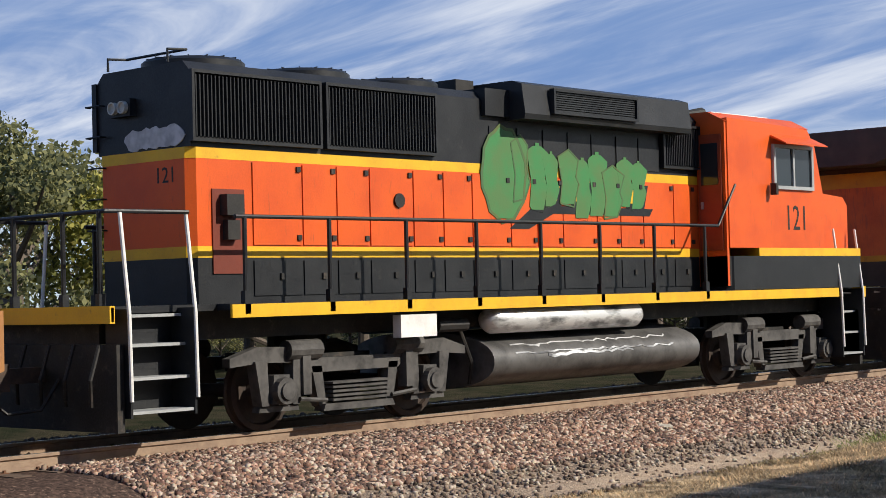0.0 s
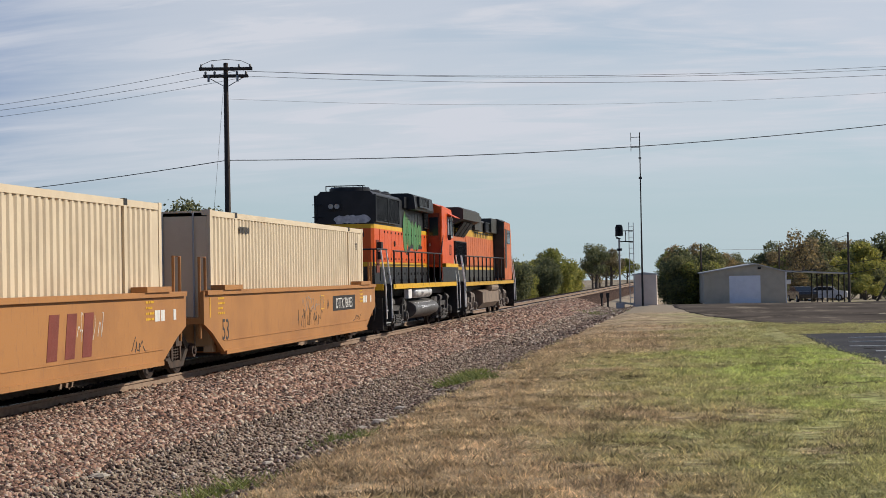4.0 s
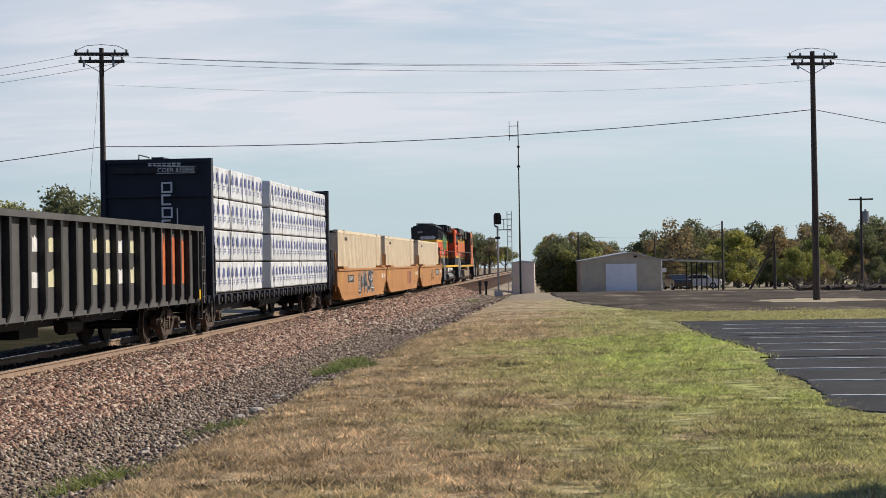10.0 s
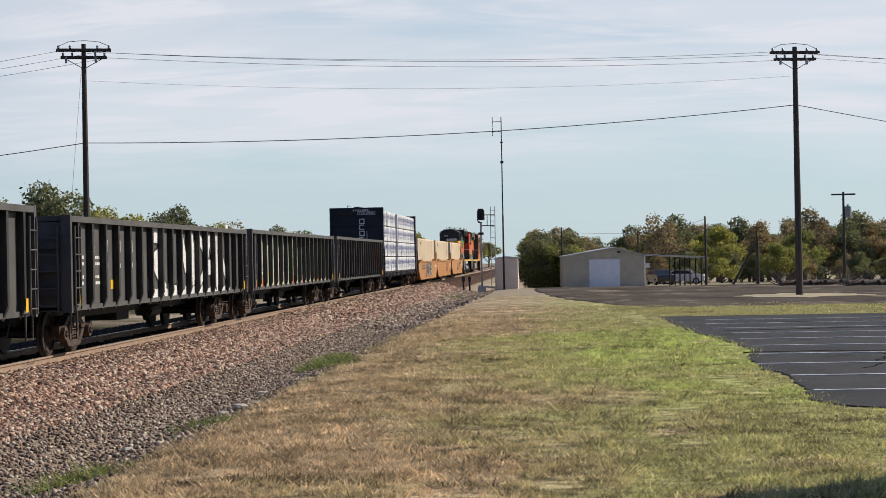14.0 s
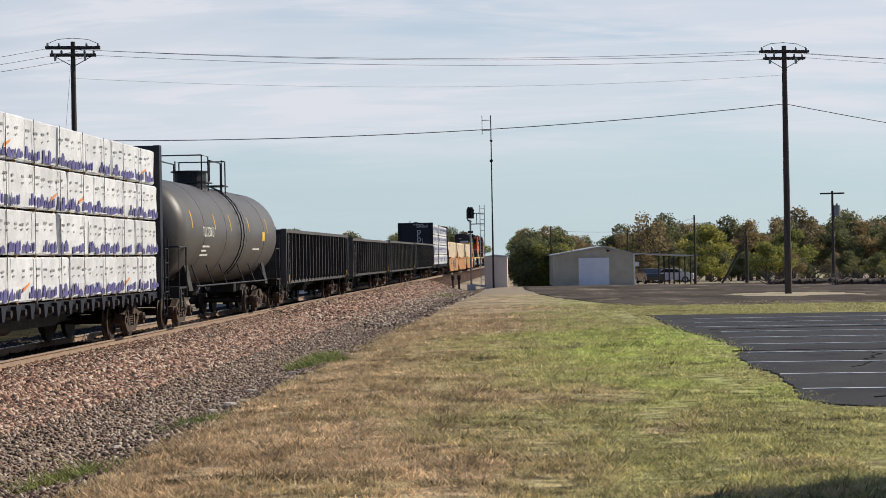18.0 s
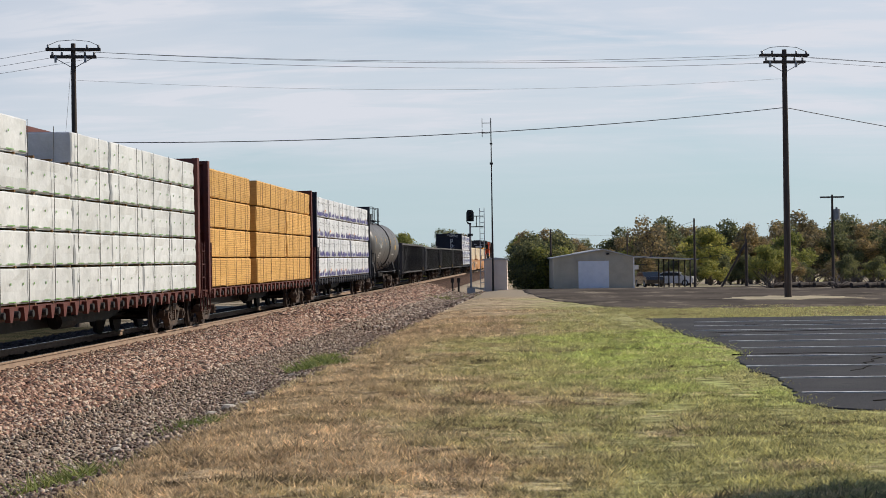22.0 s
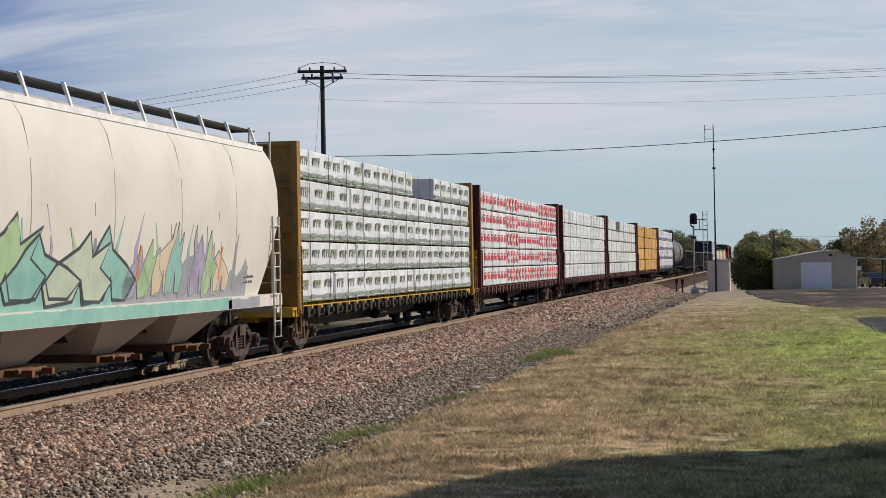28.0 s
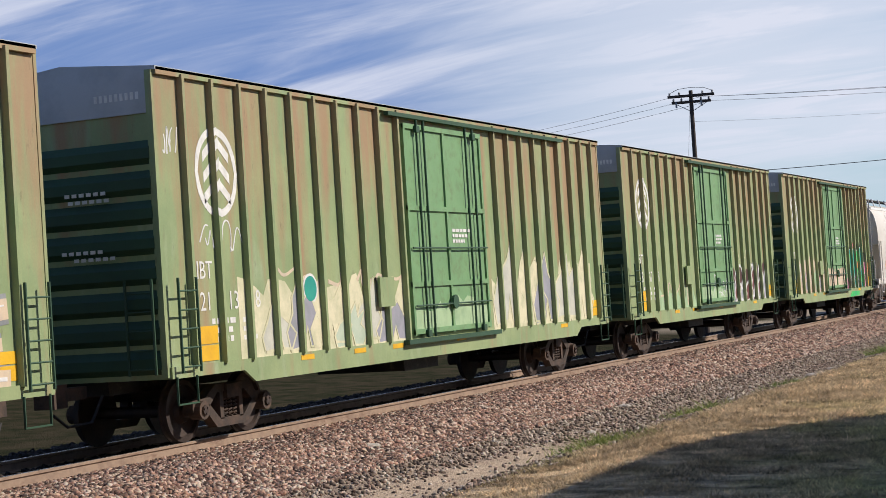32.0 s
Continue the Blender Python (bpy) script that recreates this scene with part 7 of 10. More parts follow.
# -- articulated well cars and containers --
def well_unit(centre, L, label, front_truck, rear_truck, marks):
    car = thing("well_car", label, "well car", group="well cars of the train")
    hl = L / 2
    g = Geo()
    for sx in (-1, 1):
        # side plate with the foot drawn in
        prof2 = [(-hl, 0.98), (-hl, 1.62), (hl, 1.62), (hl, 0.98), (hl - 0.55, 0.80), (hl - 1.5, 0.36), (-hl + 1.5, 0.36), (-hl + 0.55, 0.80)]
        g.prism(prof2, 0, sx * 1.42, sx * 1.50)
    part("side_plate", g, WELL, car)
    g = Geo()
    for sx in (-1, 1):
        g.box(min(sx * 1.36, sx * 1.56), max(sx * 1.36, sx * 1.56), -hl + 0.1, hl - 0.1, 1.55, 1.64)
        g.box(min(sx * 1.40, sx * 1.54), max(sx * 1.40, sx * 1.54), -hl + 1.5, hl - 1.5, 0.32, 0.40)
        g.box(min(sx * 1.5, sx * 1.515), max(sx * 1.5, sx * 1.515), -hl + 1.4, hl - 1.4, 0.60, 0.615)
        for sy in (-1, 1):
            y = sy * (hl - 1.9)
            g.box(min(sx * 1.30, sx * 1.60), max(sx * 1.30, sx * 1.60), y - 0.7, y + 0.7, 1.64, 1.74)
    pieces("top_chord", g, WELL, car)
    part("floor", Geo().box(-1.42, 1.42, -hl + 1.6, hl - 1.6, 0.30, 0.36), DARK, car)
    for sy in (-1, 1):
        part("end_platform", Geo().box(-1.42, 1.42, min(sy * (hl - 1.5), sy * hl), max(sy * (hl - 1.5), sy * hl), 0.98, 1.1).box(-1.42, 1.42, min(sy * (hl - 1.6), sy * (hl - 1.5)), max(sy * (hl - 1.6), sy * (hl - 1.5)), 0.36, 1.1), WELL, car)
        part("end_post", Geo().tube([(1.40, sy * (hl - 0.05), 0.7), (1.40, sy * (hl - 0.05), 2.3), (1.40, sy * (hl - 0.45), 2.3), (1.40, sy * (hl - 0.45), 1.6)], 0.03, 6), WELL, car)
    for y in ((hl + 0.35,) if front_truck else ()) + ((-hl - 0.45,) if rear_truck else ()):
        freight_truck(car, y - (1.6 if front_truck and y > 0 else 0) + (1.6 if rear_truck == 2 and y < 0 else 0))
    if front_truck:
        coupler(car, hl - 0.1, 1)
    if rear_truck == 2:
        coupler(car, -hl + 0.1, -1)
    marks(car, hl)
    TRAIN.append((car, centre, hl))
    return car


def plate(z):
    """The flat side of a well car."""
    return 1.5


def side_labels(car, hl, rr):
    g = Geo()
    for y in (-hl + 1.0, hl - 2.4):
        for z in (1.45, 1.35, 1.25, 1.15):
            bars(g, 1.503, y, z, [rr.uniform(0.04, 0.14) for _ in range(4)], 0.04, 0.03)
    g.box(1.503, 1.506, -hl + 0.4, -hl + 0.45, 1.1, 1.5)
    part("stencil", g, YELLOW, car)
    g = Geo()
    for y, w in ((hl - 1.9, 0.3), (hl - 1.55, 0.22), (hl - 0.8, 0.16)):
        g.box(1.503, 1.506, y, y + w, 1.12, 1.32)
    pieces("placard", g, STENCIL, car)


def marks_one(car, hl):
    rr = random.Random(71)
    side_labels(car, hl, rr)
    part("number_panel", Geo().box(1.503, 1.506, hl - 6.1, hl - 3.1, 0.97, 1.37), DARK, car, "black panel behind the number")
    words("DTTX 766953", 0.40, STENCIL, car, on_side(1.508, hl - 4.6, 1.03), label="white reporting mark", squeeze=0.93)
    words("53", 0.62, STENCILDARK, car, on_side(1.504, -hl + 1.55, 0.62), label="large dark container size", squeeze=0.9)
    scrawl(car, plate, -1.0, 1.6, 0.62, 1.15, STENCILDARK, 61, 12, 0.03)
    scrawl(car, plate, -0.5, 2.2, 1.0, 1.5, T_GREY, 62, 8, 0.02)
    scrawl(car, plate, hl - 3.4, hl - 2.2, 0.6, 0.85, STENCILDARK, 63, 4, 0.02)
    words("A", 0.36, STENCILDARK, car, on_side(1.504, hl - 6.7, 1.05), label="dark stencilled letter")
    part("stencil", Geo().box(1.503, 1.506, hl - 7.6, hl - 7.58, 1.05, 1.4).box(1.503, 1.506, hl - 7.2, hl - 7.18, 1.05, 1.4).box(1.503, 1.506, hl - 7.58, hl - 7.2, 1.38, 1.4).box(1.503, 1.506, hl - 7.58, hl - 7.2, 1.05, 1.07), YELLOW, car)


def marks_two(car, hl):
    rr = random.Random(72)
    side_labels(car, hl, rr)
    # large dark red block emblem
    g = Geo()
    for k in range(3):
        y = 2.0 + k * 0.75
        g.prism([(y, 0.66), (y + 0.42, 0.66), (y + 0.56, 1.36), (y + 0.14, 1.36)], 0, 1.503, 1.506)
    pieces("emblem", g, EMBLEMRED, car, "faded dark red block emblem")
    scrawl(car, plate, hl - 5.8, hl - 4.4, 0.9, 1.45, STENCIL, 64, 6, 0.018)
    scrawl(car, plate, hl - 3.2, hl - 2.4, 0.6, 0.95, STENCILDARK, 65, 4, 0.03)


def marks_three(car, hl):
    rr = random.Random(73)
    side_labels(car, hl, rr)
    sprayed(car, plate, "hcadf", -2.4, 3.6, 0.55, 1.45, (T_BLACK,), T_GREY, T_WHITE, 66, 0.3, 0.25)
    part("number_panel", Geo().box(1.503, 1.506, -5.9, -3.9, 1.05, 1.36), DARK, car)
    words("DTTX 766953", 0.27, STENCIL, car, on_side(1.508, -4.9, 1.12), label="white reporting mark", squeeze=0.95)


well_unit(-6.7, 18.2, "mustard well car unit carrying a tan container", True, 1, marks_one)
well_unit(-26.1, 18.2, "mustard well car unit with a dark red emblem", False, 1, marks_two)
well_unit(-44.6, 18.2, "mustard well car unit with dark graffiti", False, 2, marks_three)


def container(centre, half, label, seed):
    L, w, z0, z1 = 16.15, 1.29, 0.38, 3.27
    box = thing("shipping_container", label, "container", group="containers in the well cars")
    hl = L / 2
    # corrugated side sheets, folded every 28 cm
    for s in (1, -1):
        pts = []
        y = -hl + 0.12
        while y < hl - 0.4:
            pts += [(y, w), (y + 0.10, w), (y + 0.14, w - 0.036), (y + 0.24, w - 0.036)]
            y += 0.28
        pts.append((hl - 0.12, w))
        g = Geo()
        n = len(pts)
        g.add([(s * p[1], p[0], z) for z in (z0 + 0.12, z1 - 0.1) for p in pts], [(i, i + 1, n + i + 1, n + i) for i in range(n - 1)])
        part("side_sheet", g, TAN, box, "corrugated side")
    g = Geo()
    for s in (1, -1):
        g.box(min(s * (w - 0.06), s * (w + 0.01)), max(s * (w - 0.06), s * (w + 0.01)), -hl, hl, z1 - 0.12, z1)
        g.box(min(s * (w - 0.06), s * (w + 0.01)), max(s * (w - 0.06), s * (w + 0.01)), -hl, hl, z0, z0 + 0.14)
    pieces("frame_rail", g, TAN, box)
    for y in (-hl + 0.06, -hl + 2.0, hl - 2.0, hl - 0.06):
        g = Geo()
        for s in (1, -1):
            g.box(min(s * (w - 0.05), s * (w + 0.012)), max(s * (w - 0.05), s * (w + 0.012)), y - 0.08, y + 0.08, z0, z1 + 0.005)
        pieces("corner_post", g, TAN, box)
        g = Geo()
        for s in (1, -1):
            for z in (z0, z1 - 0.1):
                g.box(min(s * (w - 0.16), s * (w + 0.018)), max(s * (w - 0.16), s * (w + 0.018)), y - 0.09, y + 0.09, z, z + 0.115)
        pieces("corner_casting", g, DARK if abs(y) < hl - 1 else TAN, box)
    roof = Geo().box(-w, w, -hl, hl, z1 - 0.05, z1 - 0.02)
    for k in range(int(L / 0.6)):
        roof.box(-w + 0.1, w - 0.1, -hl + 0.2 + k * 0.6, -hl + 0.45 + k * 0.6, z1 - 0.02, z1 - 0.005)
    part("roof", roof, TAN, box)
    part("floor", Geo().box(-w + 0.05, w - 0.05, -hl + 0.05, hl - 0.05, z0 + 0.02, z0 + 0.1), DARK, box)
    part("front_wall", Geo().box(-w + 0.05, w - 0.05, hl - 0.06, hl - 0.02, z0 + 0.1, z1 - 0.08), TAN, box)
    for s in (1, -1):
        d = part("door", Geo().box(min(s * 0.02, s * (w - 0.06)), max(s * 0.02, s * (w - 0.06)), -hl, -hl + 0.05, z0 + 0.12, z1 - 0.12), TAN, box, "closed end door")
        g = Geo()
        for x in (0.3, 0.95):
            g.cyl((s * x, -hl - 0.04, z0 + 0.05), (s * x, -hl - 0.04, z1 - 0.05), 0.02, 6)
        part("lock_rod", g, GALV, d)
    if seed == 1:
        words("VTP", 0.28, STENCILDARK, box, on_side(w + 0.006, hl - 0.95, z1 - 0.62), label="dark stencilled mark", squeeze=0.7)
    g = Geo()
    bars(g, w + 0.003, -hl + 2.3, z1 - 0.42, (0.12, 0.1, 0.12, 0.1, 0.12, 0.1), 0.14, 0.03)
    part("stencil", g, STENCILDARK, box)
    TRAIN.append((box, centre, half))


container(-6.5, 9.1, "tan corrugated container seated in a well car", 1)
container(-25.9, 9.1, "tan corrugated container with clean sides in a well car", 2)
container(-43.9, 9.1, "tan corrugated container streaked with rust", 3)


# -- locomotives --
def loco_truck(loco, y, axles, grey):
    """Three-dimensional cast truck: frame, journals, springs, brake gear and wheels."""
    base = 2.74 if axles == 2 else 4.1
    hb = base / 2
    bol = part("truck", Geo().box(-0.9, 0.9, -0.5, 0.5, 0.7, 0.95).cyl((0, 0, 0.95), (0, 0, 1.3), 0.4, 16), DARK, loco, at=pose(0, y, 0))
    g = Geo()
    for s in (1, -1):
        a0, a1 = s * 1.0, s * 1.14
        g.prism([(-hb - 0.8, 0.84), (-hb - 0.8, 0.95), (-hb - 0.35, 1.08), (-hb + 0.3, 1.06), (-0.75, 0.90), (0.75, 0.90), (hb - 0.3, 1.06), (hb + 0.35, 1.08), (hb + 0.8, 0.95), (hb + 0.8, 0.84), (hb + 0.3, 0.88), (hb - 0.4, 0.86), (0.8, 0.72), (-0.8, 0.72), (-hb + 0.4, 0.86), (-hb - 0.3, 0.88)], 0, a0, a1)
        ax = (-hb, hb) if axles == 2 else (-hb, 0, hb)
        for a in ax:
            for d in (-1, 1):            # pedestal legs either side of the journal
                g.prism([(a + d * 0.20, 0.34), (a + d * 0.32, 0.34), (a + d * 0.42, 0.90), (a + d * 0.22, 0.90)], 0, a0, s * 1.18)
            g.prism([(a - 0.34, 0.26), (a + 0.34, 0.26), (a + 0.32, 0.33), (a - 0.32, 0.33)], 0, a0, a1)
            g.prism([(a - 0.17, 0.36), (a + 0.17, 0.36), (a + 0.13, 0.72), (a - 0.13, 0.72)], 0, a0, s * 1.20)
        for d in (-1, 1):                # hangers down to the spring plank
            g.prism([(d * 0.55, 0.28), (d * 0.68, 0.28), (d * 0.80, 0.80), (d * 0.62, 0.80)], 0, a0, a1)
        g.prism([(-0.66, 0.22), (0.66, 0.22), (0.62, 0.31), (-0.62, 0.31)], 0, s * 1.02, s * 1.2)
    part("truck_frame", g, grey, bol)
    g = Geo()
    for s in (1, -1):
        ax = (-hb, hb) if axles == 2 else (-hb, 0, hb)
        for a in ax:
            g.cyl((s * 1.18, a, 0.52), (s * 1.30, a, 0.52), 0.17, 16)
            g.cyl((s * 1.30, a, 0.52), (s * 1.33, a, 0.52), 0.11, 12)
        for a in (-0.95, 0.95):
            g.cyl((s * 1.12, a - 0.28, 1.02), (s * 1.12, a + 0.28, 1.02), 0.13, 12)
            g.box(min(s * 1.05, s * 1.22), max(s * 1.05, s * 1.22), a - 0.07, a + 0.07, 0.45, 1.0)
        for k in range(5):
            g.box(min(s * 1.05, s * 1.24), max(s * 1.05, s * 1.24), -0.52 + 0.0, 0.52, 0.34 + k * 0.055, 0.37 + k * 0.055)
        g.tube([(s * 1.2, -hb + 0.3, 0.40), (s * 1.2, -0.6, 0.36)], 0.03, 6).tube([(s * 1.2, 0.6, 0.36), (s * 1.2, hb - 0.3, 0.40)], 0.03, 6)
    pieces("brake_rigging", g, grey, bol)
    for a in ((-hb, hb) if axles == 2 else (-hb, 0, hb)):
        WHEELS.append((part("wheelset", once("lwheels", lambda: wheelset_mesh(0.508)), None, bol, at=pose(0, a, 0.508)), a, 0.508))


def handrail(loco, pts, posts, mat, z0=1.64, name="handrail"):
    part(name, Geo().tube(pts, 0.026, 8), mat, loco)
    for (x, y, z) in posts:
        g = Geo().cyl((x, y, z0 - 0.1), (x, y, z), 0.03, 8).box(x - 0.04, x + 0.04, y - 0.045, y + 0.045, z0 - 0.14, z0 + 0.14)
        part("stanchion", g, mat, loco)


def stairs(loco, y0, y1, paint, sgn):
    """Four open steps at a corner, both sides."""
    for s in (1, -1):
        g = Geo()
        for k, z in enumerate((0.40, 0.78, 1.16, 1.5)):
            xi = 1.52 - 0.07 * k
            g.box(min(s * (xi - 0.36), s * xi), max(s * (xi - 0.36), s * xi), y0, y1, z, z + 0.035)
        pieces("step", g, GALV, loco)
        g = Geo().box(min(s * 1.05, s * 1.12), max(s * 1.05, s * 1.12), y0, y1, 0.4, 1.6)
        g.box(min(s * 1.1, s * 1.54), max(s * 1.1, s * 1.54), y0 - 0.03, y0, 0.36, 1.6).box(min(s * 1.1, s * 1.54), max(s * 1.1, s * 1.54), y1, y1 + 0.03, 0.36, 1.6)
        pieces("stairwell", g, paint, loco)
        for y in (y0 - 0.03, y1 + 0.03):
            part("grab_rail", Geo().tube([(s * 1.56, y, 0.55), (s * 1.54, y, 1.55), (s * 1.40, y, 2.70)], 0.024, 8), WHITE, loco, "white grab rail")


def fan(loco, y, z, r=0.62):
    g = Geo().lathe([(0, r + 0.05), (0.10, r + 0.05), (0.14, r), (0.14, r - 0.06), (0.10, r - 0.06), (0.06, 0.15), (0.12, 0.12), (0.12, 0.02)], (0, y, z), 2, 24)
    f_ob = part("radiator_fan", g, BLACK, loco, smooth=35)
    g = Geo()
    for k in range(8):
        a = k * math.pi / 8
        g.tube([(r * math.cos(a), y + r * math.sin(a), z + 0.15), (-r * math.cos(a), y - r * math.sin(a), z + 0.15)], 0.008, 4)
    part("fan_guard", g, BLACK, f_ob)


def slats(loco, x, y0, y1, z0, z1, n, vertical=True, both=True):
    """A framed shutter bank with separate slats proud of a dark backing."""
    for s in ((1, -1) if both else (1,)):
        fr = part("radiator_grille", Geo().box(min(s * x, s * (x + 0.02)), max(s * x, s * (x + 0.02)), y0, y1, z0, z1), MESH_BLACK, loco)
        g = Geo()
        for k in range(n):
            if vertical:
                y = y0 + (y1 - y0) * (k + 0.5) / n
                g.prism([(s * (x + 0.02), y - 0.018), (s * (x + 0.075), y - 0.004), (s * (x + 0.075), y + 0.012), (s * (x + 0.02), y + 0.004)], 2, z0 + 0.02, z1 - 0.02)
            else:
                z = z0 + (z1 - z0) * (k + 0.5) / n
                g.box(min(s * (x + 0.02), s * (x + 0.06)), max(s * (x + 0.02), s * (x + 0.06)), y0 + 0.02, y1 - 0.02, z - 0.012, z + 0.008)
        pieces("slat", g, BLACK, fr)
        g = Geo()
        for (a, b, c, d) in ((y0 - 0.04, y1 + 0.04, z0 - 0.04, z0), (y0 - 0.04, y1 + 0.04, z1, z1 + 0.04), (y0 - 0.04, y0, z0, z1), (y1, y1 + 0.04, z0, z1)):
            g.box(min(s * x, s * (x + 0.09)), max(s * x, s * (x + 0.09)), a, b, c, d)
        pieces("grille_frame", g, BLACK, fr)


def loco_one():
    lo = thing("locomotive", "orange and black diesel road-switcher locomotive, green spray over its emblem", "locomotive", group="locomotives of the train")
    W, Y0, Y1 = 0.92, -6.95, 4.1
    e = 0.10

    def ring(w, y0, y1):
        return [(-w + e, y0), (w - e, y0), (w, y0 + e), (w, y1), (-w, y1), (-w, y0 + e)]
    part("hood_base", Geo().prism(ring(W, Y0, Y1), 2, 1.62, 2.20), BLACK, lo)
    part("stripe_low", Geo().prism(ring(W + 0.003, Y0 - 0.003, Y1), 2, 2.20, 2.34), YELLOW, lo, "yellow stripe")
    part("hood", Geo().prism(ring(W, Y0, Y1), 2, 2.34, 3.42), ORANGE, lo)
    part("stripe_high", Geo().prism(ring(W + 0.003, Y0 - 0.003, Y1), 2, 3.42, 3.56), YELLOW, lo, "yellow stripe")
    g = Geo().prism([(-W, 3.56), (W, 3.56), (W, 4.50), (W - 0.12, 4.62), (-W + 0.12, 4.62), (-W, 4.50)], 1, Y0 + 0.02, Y1)
    part("hood_top", g, BLACK, lo)
    # hood doors: proud panels with hinges and latches
    y = -5.95
    k = 0
    while y < 3.6:
        w = 0.62 if k % 3 else 0.86
        for z0, z1, mt in ((2.36, 3.40, ORANGE), (1.72, 2.16, BLACK)):
            g = Geo()
            for s in (1, -1):
                g.box(min(s * W, s * (W + 0.018)), max(s * W, s * (W + 0.018)), y, y + w - 0.03, z0, z1)
            pieces("hood_door", g, mt, lo)
        g = Geo()
        for s in (1, -1):
            for z in (3.30, 2.42):
                g.box(min(s * (W + 0.018), s * (W + 0.04)), max(s * (W + 0.018), s * (W + 0.04)), y + w - 0.12, y + w - 0.05, z, z + 0.07)
            g.box(min(s * (W + 0.018), s * (W + 0.045)), max(s * (W + 0.018), s * (W + 0.045)), y + w * 0.5, y + w * 0.5 + 0.07, 1.92, 2.0)
        pieces("latch", g, DARK, lo)
        y += w
        k += 1
    part("porthole", Geo().lathe([(0, 0.0), (0, 0.10), (0.03, 0.10), (0.03, 0.0)], (W + 0.018, -3.3, 2.98), 0, 14), DARK, lo)
    for y in (-1.35, -0.72, -0.1, 0.5, 1.1, 1.75, 2.35):
        part("upper_door", Geo().box(W, W + 0.018, y, y + 0.56, 3.6, 4.12), BLACK, lo)
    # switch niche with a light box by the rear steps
    # a flat plate: the shade inside the niche is put into its red
    part("niche", Geo().box(W, W + 0.02, -6.62, -6.1, 2.0, 3.05), material("deep red niche shade", (0.16, 0.03, 0.015), None, 0.6), lo)
    part("niche_box", Geo().box(W + 0.02, W + 0.16, -6.5, -6.22, 2.72, 2.98).box(W + 0.02, W + 0.12, -6.46, -6.26, 2.42, 2.66), DARK, lo)
    slats(lo, W, -6.92, -4.82, 3.66, 4.46, 34)
    slats(lo, W, -4.66, -2.58, 3.66, 4.46, 34)
    for y in (-6.1, -4.2, -2.4):
        fan(lo, y, 4.62)
    part("roof_rail", Geo().tube([(0.6, -7.0, 4.62), (0.6, -7.0, 4.78), (0.6, -6.7, 4.80), (-0.6, -6.7, 4.80), (-0.6, -7.0, 4.78), (-0.6, -7.0, 4.62)], 0.018, 6), BLACK, lo)
    # intake bulge above the hood
    g = Geo()
    g.prism([(-1.28, 4.22), (1.28, 4.22), (1.30, 4.30), (1.24, 4.74), (1.05, 4.80), (-1.05, 4.80), (-1.24, 4.74), (-1.30, 4.30)], 1, -0.95, 3.35)
    g.prism([(-1.0, 4.26), (1.0, 4.26), (1.0, 4.66), (-1.0, 4.66)], 1, -1.5, -0.95)
    part("intake_housing", g, BLACK, lo)
    slats(lo, 1.272, -0.3, 1.75, 4.36, 4.66, 9, False)
    slats(lo, W, 3.0, 4.02, 3.70, 4.36, 20)
    part("exhaust_stack", Geo().box(-0.35, 0.35, -1.4, -1.0, 4.62, 4.86), DARK, lo)
    # rear face: headlights, white smear, numbers
    hb = part("headlight_housing", Geo().box(-0.55, -0.13, Y0 - 0.08, Y0 + 0.1, 4.02, 4.24), BLACK, lo)
    for x in (-0.44, -0.24):
        part("headlight", Geo().lathe([(0, 0.08), (-0.06, 0.08), (-0.06, 0.065), (-0.03, 0.06), (-0.02, 0.0)], (x, Y0 - 0.08, 4.13), 1, 18), LAMP, hb, "round clear lens")
    g = Geo()
    rr = random.Random(9)
    for k in range(5):
        pts = []
        for i in range(14):
            a = 2 * math.pi * i / 14
            pts.append((-0.16 + 0.19 * k + 0.22 * math.cos(a) * rr.uniform(0.8, 1.1), 3.71 + 0.13 * math.sin(a) * rr.uniform(0.85, 1.2)))
        g.prism(pts, 1, Y0 + 0.014 - 0.002 * k, Y0 + 0.02)
    part("paint_smear", g, material("thin grey-white overspray", (0.55, 0.55, 0.56), (0.34, 0.34, 0.35), 0.6, scale=5), lo, "grey-white painted-over patch")
    words("121", 0.28, BLACK, lo, on_rear(0.45, Y0 - 0.004, 3.14), label="black road number")
    for x in (-0.75,):
        for z in (2.6, 3.0, 3.4, 3.8, 4.2):
            part("grab_iron", Geo().tube([(x, Y0, z), (x, Y0 - 0.08, z), (x - 0.3, Y0 - 0.08, z), (x - 0.3, Y0, z)], 0.012, 6), BLACK, lo)
    # sprayed green over the side emblem
    g = Geo().prism([(-0.95, 2.62), (-0.35, 2.98), (2.7, 2.98), (2.6, 2.86), (0.1, 2.86), (-0.5, 2.62)], 0, W + 0.019, W + 0.022)
    for k in range(4):
        y = -0.2 + k * 0.72
        g.prism([(y, 2.98), (y + 0.5, 2.98), (y + 0.62, 3.36), (y + 0.12, 3.36)], 0, W + 0.019, W + 0.022)
    pieces("side_emblem", g, BLACK, lo, "black slanted block emblem with a tapering bar")
    g = Geo()
    for k in range(4):
        y = -0.28 + k * 0.72
        g.prism([(y + 0.2, 3.06), (y + 0.46, 3.06), (y + 0.54, 3.28), (y + 0.26, 3.28)], 0, W + 0.023, W + 0.025)
    pieces("emblem_letter", g, YELLOW, lo)
    def hood_side(z):
        return W + 0.022
    ring_out = [(-1.05 + 0.50 * math.cos(6.283 * q / 22) * (1 + 0.05 * math.sin(q * 2.3)), 3.42 + 0.70 * math.sin(6.283 * q / 22) * (1 + 0.04 * math.cos(q * 3.1))) for q in range(22)]
